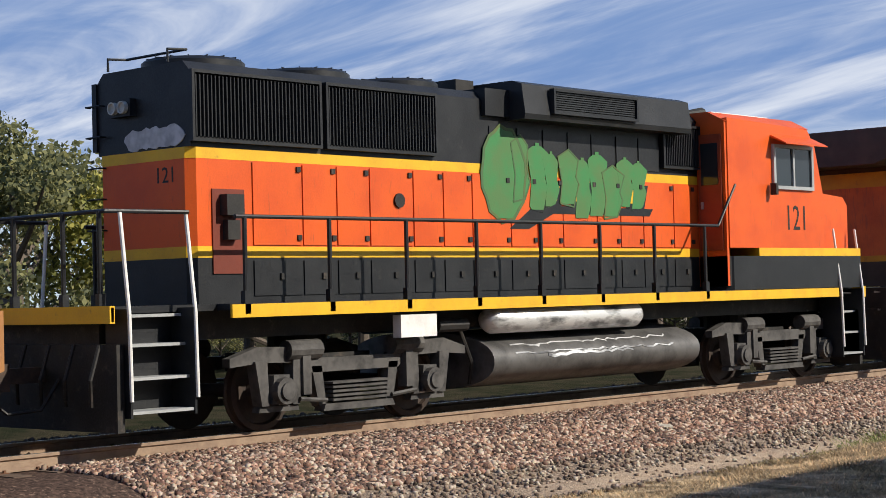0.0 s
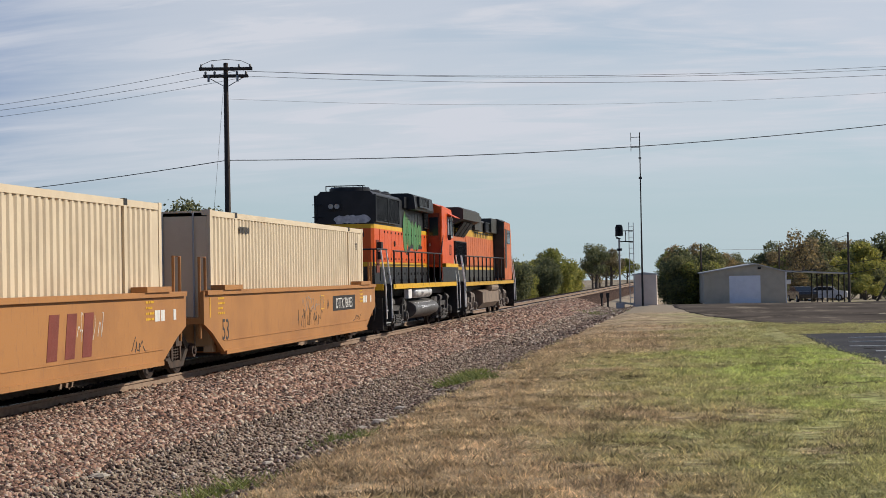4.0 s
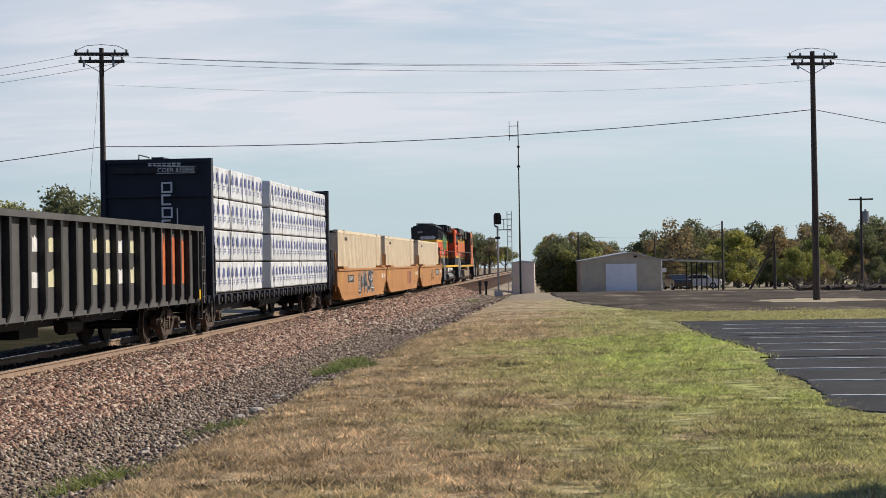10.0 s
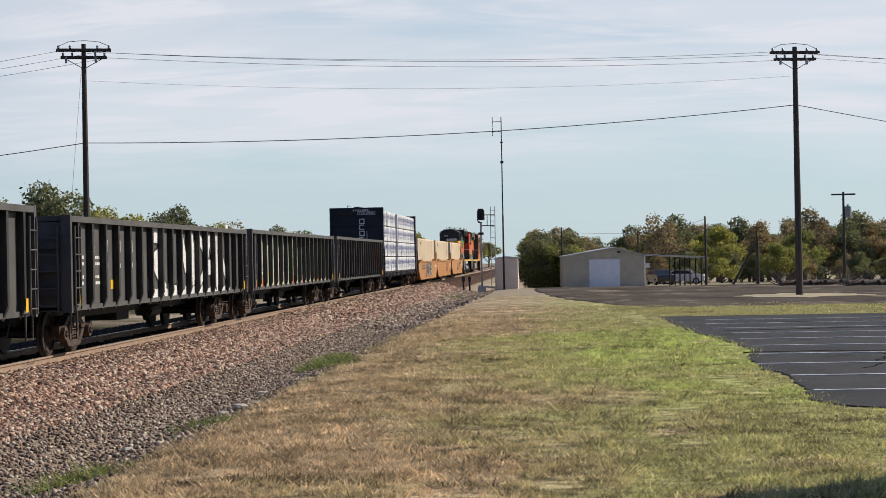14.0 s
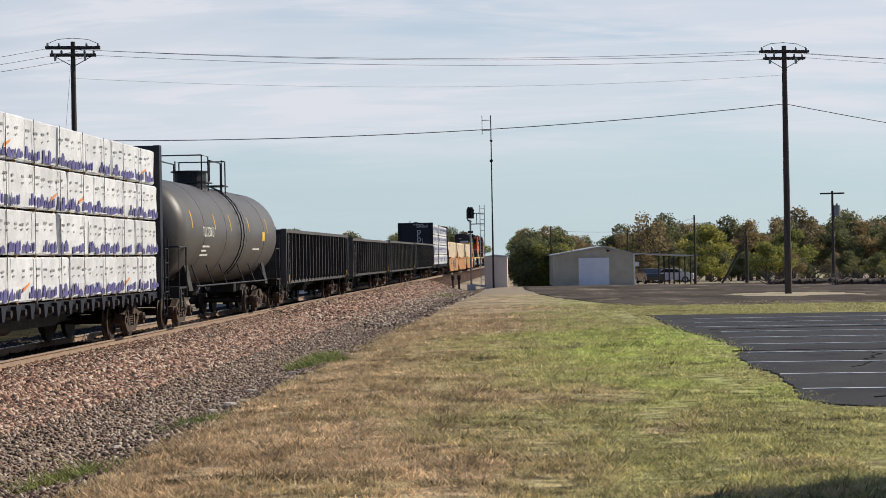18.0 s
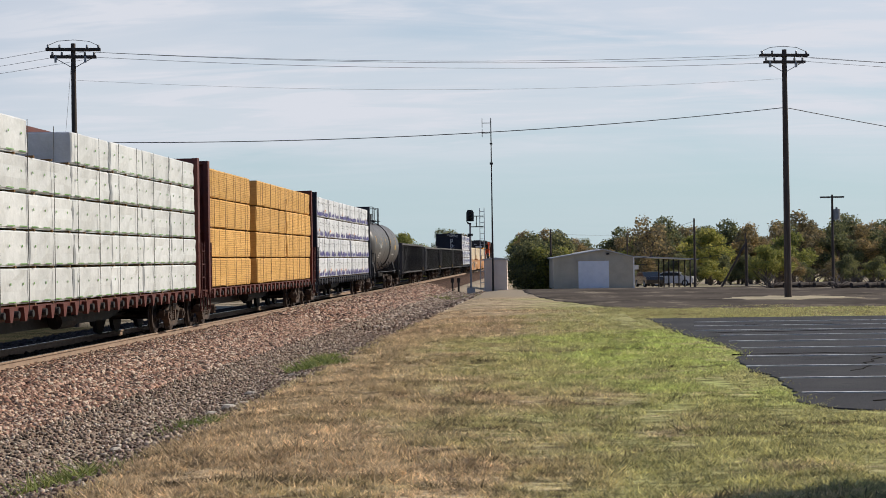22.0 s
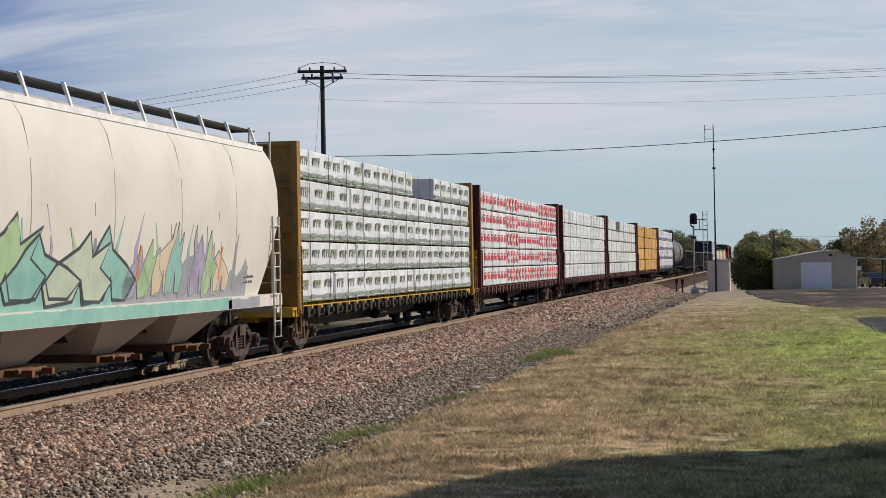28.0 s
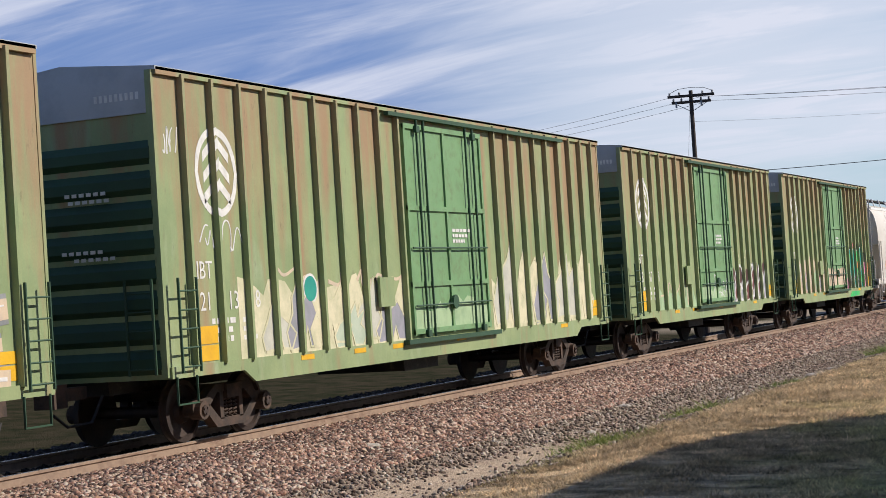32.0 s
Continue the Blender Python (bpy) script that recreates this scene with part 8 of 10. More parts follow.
    painted(lo, hood_side, ring_out, TAGGREEN, TAGTHIN, 0.004, 0.05, "green sprayed loop over the emblem")
    rt = random.Random(77)
    for k in range(9):
        ya = -0.85 + 0.37 * k
        zb, zt = 2.78 + rt.uniform(0, 0.3), 4.10 - 0.04 * k - rt.uniform(0.0, 0.25)
        w = rt.uniform(0.36, 0.50)
        painted(lo, hood_side, [(ya, zb), (ya + w * 0.7, zb + rt.uniform(-0.08, 0.08)), (ya + w, zb + 0.3), (ya + w * 0.85, (zb + zt) / 2), (ya + w + rt.uniform(-0.05, 0.1), zt - 0.15), (ya + w * 0.5, zt), (ya - 0.03, zt - 0.12), (ya + 0.06, (zb + zt) / 2 - 0.1)], TAGGREEN, TAGTHIN if k % 3 == 0 else None, 0.0055 + 0.0008 * (k % 4), 0.03, "green sprayed stroke over the emblem")
    # cab
    cw = 1.5
    g = Geo().prism([(4.1, 2.34), (7.2, 2.34), (7.2, 3.3), (6.95, 4.15), (6.7, 4.45), (4.1, 4.52)], 0, -cw, cw)
    part("cab", g, ORANGE, lo)
    part("cab_roof", Geo().prism([(-cw, 4.46), (cw, 4.46), (cw - 0.35, 4.64), (-cw + 0.35, 4.64)], 1, 4.05, 6.75), ORANGE, lo)
    part("cab_roof_trim", Geo().box(-1.0, 1.0, 4.4, 6.2, 4.64, 4.68), WHITE, lo)
    part("cab_base", Geo().prism(ring(cw, 4.1, 8.5)[1:5] + [(-cw, 8.5), (-cw, 4.1)], 2, 1.62, 2.20), BLACK, lo)
    part("cab_stripe", Geo().box(-cw - 0.003, cw + 0.003, 5.0, 8.5, 2.20, 2.34), YELLOW, lo)
    part("nose", Geo().prism([(7.2, 2.34), (8.5, 2.34), (8.5, 3.15), (8.35, 3.3), (7.2, 3.38)], 0, -1.25, 1.25), ORANGE, lo)
    for s in (1, -1):
        win = part("side_window", Geo().box(min(s * cw, s * (cw + 0.02)), max(s * cw, s * (cw + 0.02)), 5.55, 6.75, 3.42, 4.08), PANE, lo)
        g = Geo()
        for (a, b, c, d) in ((5.48, 6.82, 4.08, 4.14), (5.48, 6.82, 3.36, 3.42), (5.48, 5.55, 3.42, 4.08), (6.75, 6.82, 3.42, 4.08), (6.12, 6.17, 3.42, 4.08)):
            g.box(min(s * cw, s * (cw + 0.05)), max(s * cw, s * (cw + 0.05)), a, b, c, d)
        pieces("window_frame", g, GALV, win)
        part("sunshade", Geo().prism([(s * cw, 4.30), (s * (cw + 0.32), 4.14), (s * (cw + 0.32), 4.12), (s * cw, 4.26)], 1, 5.45, 6.85), ORANGE, lo)
        part("mirror", Geo().box(min(s * (cw + 0.04), s * (cw + 0.16)), max(s * (cw + 0.04), s * (cw + 0.16)), 5.35, 5.42, 3.25, 3.45), DARK, lo)
    # shaded copy of the orange: the rear door's shade is in its colour
    shaded_red = material("shaded red cab wall", (0.30, 0.055, 0.022), None, 0.5)
    part("cab_rear_wall", Geo().box(-cw + 0.02, cw - 0.02, 4.04, 4.1, 1.7, 4.46), ORANGE, lo)
    cd = part("cab_door", Geo().box(0.97, 1.42, 4.005, 4.04, 2.3, 4.25), shaded_red, lo, "cab door with its shade in dark red")
    part("door_window", Geo().box(1.03, 1.36, 3.995, 4.005, 3.4, 4.1), PANE, cd)
    part("door_handle", Geo().box(1.02, 1.06, 3.98, 4.005, 3.0, 3.12), GALV, cd)
    # near-black box standing in for the shade below the cab's rear corner
    part("cab_step", Geo().box(0.93, 1.47, 4.04, 4.9, 1.7, 2.2), MESH_BLACK, lo, "dark box for the shade under the cab")
    words("121", 0.62, DARK, lo, on_side(cw + 0.004, 6.25, 2.66), label="dark road number", squeeze=0.85)
    part("horn", Geo().cyl((0, 5.0, 4.75), (0, 5.6, 4.8), 0.06, 10, 0.12), DARK, lo)
    # frame, walkway, tank, reservoirs
    part("walkway", Geo().prism([(-1.5, -6.85), (1.5, -6.85), (1.5, 7.6), (-1.5, 7.6)], 2, 1.55, 1.63).box(-1.25, 1.25, -8.55, 8.6, 1.55, 1.63), BLACK, lo)
    g = Geo()
    for s in (1, -1):
        g.box(min(s * 1.5, s * 1.54), max(s * 1.5, s * 1.54), -6.85, 7.6, 1.46, 1.62)
        g.box(min(s * 1.25, s * 1.5), max(s * 1.25, s * 1.5), -8.6, -8.56, 1.46, 1.62)
    g.box(-1.5, 1.5, -8.62, -8.55, 1.44, 1.64).box(-1.5, 1.5, 8.6, 8.66, 1.44, 1.64)
    pieces("sill_stripe", g, YELLOW, lo, "yellow sill edge")
    part("underframe", Geo().box(-1.0, 1.0, -8.4, 8.4, 1.2, 1.55), DARK, lo)
    stairs(lo, -8.35, -7.45, BLACK, -1)
    stairs(lo, 7.72, 8.45, BLACK, 1)
    def tank_x(z):
        return 1.44 * (max(0.0, 1 - abs((z - 0.71) / 0.42) ** 2.4)) ** (1 / 2.4)
    rows_z = [0.71 + 0.42 * math.sin(radians(a)) for a in range(-90, 91, 12)]
    tank = part("fuel_tank", Geo().prism([(tank_x(z), z) for z in rows_z] + [(-tank_x(z), z) for z in rows_z[::-1]][1:-1], 1, -1.95, 3.2), TANKGREY, lo, "grey fuel tank with a bright band along the side", smooth=40)
    g = Geo()
    rr = random.Random(12)
    band_line = [(-1.45 + 0.14 * k, 0.87 + rr.uniform(-0.02, 0.02)) for k in range(29)]
    ribbon(g, tank_x, band_line, 0.13, 0.16, 0.006)
    ribbon(g, tank_x, [(y + 0.3, z - 0.10 + rr.uniform(-0.015, 0.015)) for y, z in band_line[3:19]], 0.05, 0.02, 0.006)
    pieces("scraped_metal", g, SILVER, tank)
    for s in (1, -1):
        part("air_reservoir", Geo().lathe([(-1.95, 0.05), (-1.9, 0.15), (-1.8, 0.2), (1.6, 0.2), (1.7, 0.15), (1.75, 0.05)], (s * 1.26, 0, 1.30), 1, 18), SILVER if s > 0 else TANKGREY, lo, smooth=40)
    part("sill_box", Geo().box(1.35, 1.5, -3.9, -3.2, 1.12, 1.42), WHITE, lo)
    part("brake_cylinder", Geo().cyl((1.2, -2.9, 1.25), (1.2, -2.3, 1.25), 0.1, 10).tube([(1.1, -2.3, 1.2), (1.1, -2.05, 0.7), (1.0, -2.0, 0.4)], 0.03, 6), DARK, lo)
    loco_truck(lo, -4.4, 2, TRUCKGREY)
    loco_truck(lo, 6.2, 2, TRUCKGREY)
    # handrails
    ps = [(1.5, -6.6 + 1.42 * k, 2.68) for k in range(8)]
    for s in (1, -1):
        handrail(lo, [(s * 1.5, -6.75, 2.68), (s * 1.5, 3.75, 2.70), (s * 1.5, 4.3, 3.4)], [(s * p[0], p[1], p[2]) for p in ps], BLACK)
    handrail(lo, [(1.42, -7.4, 2.72), (1.3, -8.5, 2.72), (-1.3, -8.5, 2.72), (-1.42, -7.4, 2.72)], [(1.2, -8.52, 2.72), (0.5, -8.52, 2.72), (-0.5, -8.52, 2.72), (-1.2, -8.52, 2.72)], BLACK)
    pieces("pilot", Geo().prism([(-1.45, 0.2), (1.45, 0.2), (1.45, 1.2), (-1.45, 1.2)], 1, -8.5, -8.4).prism([(-1.45, 0.2), (1.45, 0.2), (1.45, 1.2), (-1.45, 1.2)], 1, 8.45, 8.55), DARK, lo)
    g = Geo()
    for k in range(6):
        x = -1.2 + 0.48 * k
        g.tube([(x, -8.55, 1.2), (x + 0.05, -8.72, 0.8), (x - 0.02, -8.66, 0.5)], 0.025, 6)
    pieces("air_hose", g, DARK, lo)
    coupler(lo, -8.5, -1)
    coupler(lo, 8.5, 1)
    TRAIN.append((lo, 12.4, 5.3))


TRUCKGREY = material("grey dusted truck casting", (0.085, 0.08, 0.075), (0.03, 0.028, 0.027), 0.7, scale=4)


def loco_two():
    lo = thing("locomotive", "faded orange and dark green wide-cab diesel locomotive", "locomotive", group="locomotives of the train")
    dg = material("dark faded green-black", (0.035, 0.036, 0.03), (0.055, 0.05, 0.04), 0.55, scale=2)
    W, Y0, Y1 = 0.95, -9.2, 5.4
    part("hood_base", Geo().box(-W, W, Y0, Y1, 1.62, 2.12), dg, lo)
    part("stripe_low", Geo().box(-W - 0.003, W + 0.003, Y0 - 0.003, Y1, 2.12, 2.24), CARYELLOW, lo)
    part("hood", Geo().box(-W, W, Y0, Y1, 2.24, 3.62), ORANGE_OLD, lo)
    part("stripe_high", Geo().box(-W - 0.003, W + 0.003, Y0 - 0.003, Y1, 3.62, 3.92), CARYELLOW, lo, "faded yellow band")
    part("hood_top", Geo().prism([(-W, 3.92), (W, 3.92), (W, 4.40), (W - 0.15, 4.50), (-W + 0.15, 4.50), (-W, 4.40)], 1, Y0 + 0.02, Y1), dg, lo)
    # overhanging radiator wings
    part("radiator_wing", Geo().prism([(-1.0, 4.02), (1.0, 4.02), (1.52, 4.22), (1.52, 4.62), (1.35, 4.72), (-1.35, 4.72), (-1.52, 4.62), (-1.52, 4.22)], 1, -10.1, -4.6), dg, lo)
    for y in (-9.0, -7.9, -6.8):
        part("screen_panel", Geo().add([(0.99, y, 3.55), (0.99, y + 0.95, 3.55), (1.4, y + 0.95, 4.12), (1.4, y, 4.12), (0.95, y, 3.55), (0.95, y + 0.95, 3.55), (1.3, y + 0.95, 4.12), (1.3, y, 4.12)], [(0, 1, 2, 3), (7, 6, 5, 4), (0, 1, 5, 4), (1, 2, 6, 5), (2, 3, 7, 6), (3, 0, 4, 7)]), MESH_BLACK, lo)
    slats(lo, W, -9.0, -5.6, 2.35, 3.3, 16)
    part("equipment_bay", Geo().box(-1.1, 1.1, -3.0, -0.6, 3.95, 4.62), dg, lo)
    part("exhaust_stack", Geo().box(-0.4, 0.4, 0.4, 1.4, 4.45, 4.72), DARK, lo)
    slats(lo, 1.0, 1.2, 3.8, 3.98, 4.38, 10, False)
    part("dynamic_brake", Geo().box(-1.15, 1.15, 3.0, 5.3, 3.95, 4.66), dg, lo)
    y = -5.2
    while y < 4.9:
        g = Geo()
        for s in (1, -1):
            g.box(min(s * W, s * (W + 0.018)), max(s * W, s * (W + 0.018)), y, y + 0.72, 2.28, 3.58)
        pieces("hood_door", g, ORANGE_OLD, lo)
        y += 0.76
    cw = 1.52
    part("cab", Geo().prism([(5.4, 1.62), (8.6, 1.62), (8.6, 3.35), (8.35, 4.2), (8.1, 4.52), (5.4, 4.56)], 0, -cw, cw), ORANGE_OLD, lo)
    part("cab_roof", Geo().prism([(-cw, 4.5), (cw, 4.5), (cw - 0.35, 4.70), (-cw + 0.35, 4.70)], 1, 5.3, 8.1), dg, lo)
    part("nose", Geo().prism([(8.6, 1.62), (10.2, 1.62), (10.2, 2.9), (10.0, 3.15), (8.6, 3.3)], 0, -1.3, 1.3), ORANGE_OLD, lo)
    part("cab_rear_wall", Geo().box(-cw + 0.02, cw - 0.02, 5.34, 5.4, 1.7, 4.5), dg, lo)
    for s in (1, -1):
        part("side_window", Geo().box(min(s * cw, s * (cw + 0.02)), max(s * cw, s * (cw + 0.02)), 6.5, 7.9, 3.45, 4.15), PANE, lo)
        part("cab_door", Geo().box(min(s * cw, s * (cw + 0.02)), max(s * cw, s * (cw + 0.02)), 5.6, 6.25, 2.2, 4.2), dg, lo)
    g = Geo()
    for k in range(9):
        y = -2.4 + k * 0.62
        g.box(W + 0.019, W + 0.022, y, y + 0.14, 3.64, 3.88).box(W + 0.019, W + 0.022, y, y + 0.42, 3.8, 3.88)
    pieces("side_emblem", g, BLACK, lo, "weathered dark block emblem")
    part("walkway", Geo().box(-1.5, 1.5, -9.9, 9.4, 1.50, 1.60), BLACK, lo)
    g = Geo()
    for s in (1, -1):
        g.box(min(s * 1.5, s * 1.54), max(s * 1.5, s * 1.54), -9.9, 9.4, 1.42, 1.58)
    pieces("sill_stripe", g, CARYELLOW, lo)
    part("underframe", Geo().box(-1.0, 1.0, -10.0, 10.0, 1.15, 1.5), DARK, lo)
    stairs(lo, -10.2, -9.95, DARK, -1)
    stairs(lo, 9.45, 10.1, DARK, 1)
    fuel = material("brown dusty tank", (0.24, 0.18, 0.13), (0.15, 0.115, 0.09), 0.7, scale=2)
    part("fuel_tank", Geo().prism([(-1.2, 0.35), (1.2, 0.35), (1.45, 0.6), (1.45, 1.1), (1.2, 1.2), (-1.2, 1.2), (-1.45, 1.1), (-1.45, 0.6)], 1, -3.4, 3.0), fuel, lo)
    for s in (1, -1):
        part("air_reservoir", Geo().lathe([(-1.5, 0.05), (-1.4, 0.22), (1.3, 0.22), (1.4, 0.05)], (s * 1.32, 1.0, 1.28), 1, 16), fuel, lo)
    tg = material("tan dusted truck casting", (0.20, 0.165, 0.135), (0.12, 0.10, 0.085), 0.75, scale=3)
    loco_truck(lo, -6.6, 3, tg)
    loco_truck(lo, 6.4, 3, tg)
    for s in (1, -1):
        handrail(lo, [(s * 1.5, -9.9, 2.68), (s * 1.5, 5.2, 2.70)], [(s * 1.5, -9.7 + 1.5 * k, 2.68) for k in range(10)], BLACK)
    pieces("pilot", Geo().box(-1.45, 1.45, -10.15, -10.05, 0.2, 1.2).box(-1.45, 1.45, 10.1, 10.2, 0.2, 1.2), DARK, lo)
    coupler(lo, -10.1, -1)
    coupler(lo, 10.1, 1)
    TRAIN.append((lo, 32.6, 6.5))


loco_one()
loco_two()


# ---- behind and beyond ----
ASPHALT = material("worn asphalt", (0.042, 0.042, 0.044), (0.06, 0.059, 0.058), 0.9, scale=0.5, bump=0.6, fine=60, third=(0.028, 0.028, 0.029), third_mix=(0.57, 0.66), third_scale=0.8, spec=0.12)
GRITLOT = material("gritty dark lot surface", (0.115, 0.098, 0.082), (0.065, 0.056, 0.048), 0.95, scale=0.25, bump=0.6, fine=30, spec=0.0, stretch=(1, 0.4, 1), third=(0.30, 0.25, 0.185), third_mix=(0.54, 0.70), third_scale=0.35, third_stretch=(1, 0.3, 1))
LINEPAINT = material("worn white line paint", (0.62, 0.62, 0.60), (0.35, 0.35, 0.34), 0.8, scale=4)
CREOSOTE = material("creosoted pole timber", (0.055, 0.042, 0.034), (0.09, 0.07, 0.055), 0.9, scale=3, stretch=(4, 4, 0.3))
WIRE = material("black cable", (0.03, 0.03, 0.032), None, 0.6)
GREYSTEEL = material("grey painted steel", (0.30, 0.30, 0.29), (0.24, 0.24, 0.23), 0.5, 0.3, scale=3)
BEIGE = material("beige sheet cladding", (0.44, 0.40, 0.31), (0.38, 0.345, 0.27), 0.6, scale=1.2)
HUTPAINT = material("pale fawn hut paint", (0.68, 0.58, 0.49), (0.62, 0.525, 0.44), 0.55, scale=1.2)
PALEDOOR = material("white roller door", (0.66, 0.69, 0.74), (0.60, 0.63, 0.68), 0.5, scale=1.5)


def slab(name, pts, zf, mat, label, lift=0.012, cat="asphalt"):
    g = Geo()
    n = len(pts)
    g.add([(x, y, zf(x, y) + lift) for x, y in pts] + [(x, y, zf(x, y) - 0.15) for x, y in pts], [tuple(range(n)), tuple(range(2 * n - 1, n - 1, -1))] + [(i, (i + 1) % n, n + (i + 1) % n, n + i) for i in range(n)])
    return solid(name, g, mat, label, cat, "structure")


def lot_sheet(name, x0f, x1, y0, y1, mat, label, lift, nx=14, ny=20, wob=0.25):
    """A surfaced area lying on the ground, with an uneven left edge."""
    rr = random.Random(3)
    vs = []
    for j in range(ny + 1):
        y = y0 + (y1 - y0) * j / ny
        xl = x0f(y) + rr.uniform(-wob, wob)
        for i in range(nx + 1):
            x = xl + (0.05 if i == 1 else 0.0 if i == 0 else (x1 - xl) * ((i - 1) / (nx - 1)) ** 1.6)
            e = 1.0 if 0 < i and 0 < j < ny else 0.0
            vs.append((x, y, rolled(x, y) + (lift if e else -0.03)))
    n = nx + 1
    g = Geo().add(vs, [(j * n + i, j * n + i + 1, (j + 1) * n + i + 1, (j + 1) * n + i) for j in range(ny) for i in range(nx)])
    return solid(name, g, mat, label, "pavement", "structure")


LOT_Y, LOT_X = (23.0, 23.4, 24.4, 26.8, 30.2, 31.2, 34.5, 35.3, 37.2, 42.8, 48.8, 58.2, 59.5), (5.4, 3.9, 3.55, 3.72, 3.86, 3.66, 3.72, 3.85, 4.15, 3.9, 3.55, 3.45, 3.3)


lot = lot_sheet("pavement", lambda y: float(np.interp(y, LOT_Y, LOT_X)), 70, 23.0, 59.5, ASPHALT, "dark worn asphalt car park", 0.022, 16, 110, 0.07)
for k in range(10):
    y = 26.12 + 3.21 * k
    x0 = float(np.interp(y, LOT_Y, LOT_X)) + (0.15, 0.1, 0.05, 0.2, 0.3, 0.5, 0.8, 0.6, 0.9, 1.2)[k]
    for xa, xb in ((x0, x0 + 5.5), (x0 + 5.56, x0 + 11.2), (x0 + 18.0, x0 + 23.4)):
        z = lie(y) + 0.027
        solid("bay_line", Geo().box(xa, xb, y - 0.055, y + 0.055, z - 0.03, z + 0.012), LINEPAINT, "worn white painted parking bay line", "bay line", group="parking bay lines")
# cracks opened in the asphalt
CRACK = material("dirt-filled asphalt crack", (0.016, 0.015, 0.014), (0.03, 0.028, 0.022), 0.95, scale=8, spec=0.0)
rc = random.Random(23)
for x0, y0, dx, dy, n in ((4.6, 24.6, 0.55, 0.9, 10), (3.9, 36.6, 1.0, -0.12, 16), (5.4, 31.0, 0.25, 0.75, 9), (7.5, 29.5, 0.9, 0.5, 12), (4.4, 47.0, 1.2, 0.3, 14), (9.0, 38.0, 0.3, 1.4, 10), (6.0, 52.5, 1.3, -0.3, 14), (12.0, 27.0, 0.5, 1.1, 12)):
    g = Geo()
    x, y = x0, y0
    for q in range(n):
        xn, yn = x + dx * rc.uniform(0.4, 0.9) + rc.uniform(-0.25, 0.25), y + dy * rc.uniform(0.4, 0.9) + rc.uniform(-0.25, 0.25)
        w = rc.uniform(0.02, 0.075)
        z = lie(y) + 0.026
        g.prism([(x, y - w), (xn, yn - w), (xn, yn + w), (x, y + w)], 2, z - 0.02, z + 0.004)
        x, y = xn, yn
    part("crack", g, CRACK, lot, "dark crack in the asphalt")
lot_sheet("pavement", lambda y: float(np.interp(y, (70, 78, 90, 110, 128), (4.0, 2.0, 0.2, -1.2, -1.6))), 90, 70, 133, GRITLOT, "gritty dark open lot before the metal building", 0.03, 14, 90, 0.22)


# -- utility poles and wires --
def utility_pole(x, y, base, top, r, label, arms=True, transformer=False, arm_turn=0.0):
    p = thing("utility_pole", label, "utility pole", pose(x, y, base, 0, 0, arm_turn))
    h = top - base
    part("pole", Geo().cyl((0, 0, -0.4), (0, 0, h), r, 12, r * 0.62), CREOSOTE, p)
    if arms:
        for z, w in ((h - 0.28, 1.25), (h - 0.62, 1.05)):
            for k, oy in enumerate((-0.12, 0.12)):
                part("crossarm", Geo().box(-w, w, oy - 0.05, oy + 0.05, z - 0.06, z + 0.06), CREOSOTE, p)
            for xx in (-w + 0.1, -w * 0.5, w * 0.5, w - 0.1):
                part("insulator", Geo().lathe([(0, 0.03), (0.05, 0.06), (0.09, 0.05), (0.12, 0.06), (0.17, 0.03)], (xx, 0, z + 0.06), 2, 10), GREYSTEEL, p)
        part("brace", Geo().tube([(0.1, 0, h - 1.1), (0.9, 0, h - 0.65)], 0.02, 6).tube([(-0.1, 0, h - 1.1), (-0.9, 0, h - 0.65)], 0.02, 6), GREYSTEEL, p)
        part("jumper", Geo().tube([(-1.2, 0.1, h - 0.1), (-0.7, 0.1, h + 0.12), (0, 0.1, h + 0.18), (0.7, 0.1, h + 0.12), (1.2, 0.1, h - 0.1)], 0.014, 5), WIRE, p)
        part("cutout", Geo().box(-0.85, -0.75, -0.2, -0.1, h - 0.9, h - 0.6).box(0.5, 0.6, -0.2, -0.1, h - 0.9, h - 0.6), GREYSTEEL, p)
    if transformer:
        part("transformer", Geo().cyl((0.32, 0, h - 1.9), (0.32, 0, h - 1.1), 0.26, 14).cyl((0.32, 0, h - 1.1), (0.32, 0, h - 0.95), 0.08, 8), GREYSTEEL, p)
        part("crossarm", Geo().box(-0.9, 0.9, -0.06, 0.06, h - 0.25, h - 0.13), CREOSOTE, p)
    return p


LP, RP = (-21.75, 78.7), (12.1, 86.9)
utility_pole(*LP, lie(78.7) - 0.3, 12.1, 0.17, "dark timber utility pole with double crossarms", arm_turn=12)
utility_pole(*RP, lie(86.9), 12.05, 0.19, "dark timber utility pole with double crossarms beside the lot", arm_turn=12)

rd = random.Random(31)
slab("bare_earth", [(RP[0] + (3.1 + rd.uniform(-0.5, 0.5)) * math.cos(6.283 * k / 26), RP[1] - 0.5 + (4.2 + rd.uniform(-1.2, 1.2)) * math.sin(6.283 * k / 26)) for k in range(26)], rolled, material("pale sandy earth", (0.44, 0.37, 0.26), (0.34, 0.30, 0.20), 0.95, scale=0.8, bump=0.5, fine=25, spec=0.0), "pale sandy earth round the foot of a pole", 0.05, "bare earth")


def wire(a, b, sag, r, label="thin black overhead power line"):
    g = Geo()
    n = 24
    pts = []
    for i in range(n + 1):
        u = i / n
        pts.append(tuple(a[k] + (b[k] - a[k]) * u for k in range(2)) + (a[2] + (b[2] - a[2]) * u - sag * 4 * u * (1 - u),))
    g.tube(pts, r, 5)
    solid("overhead_wire", g, WIRE, label, "wire", group="overhead wires")


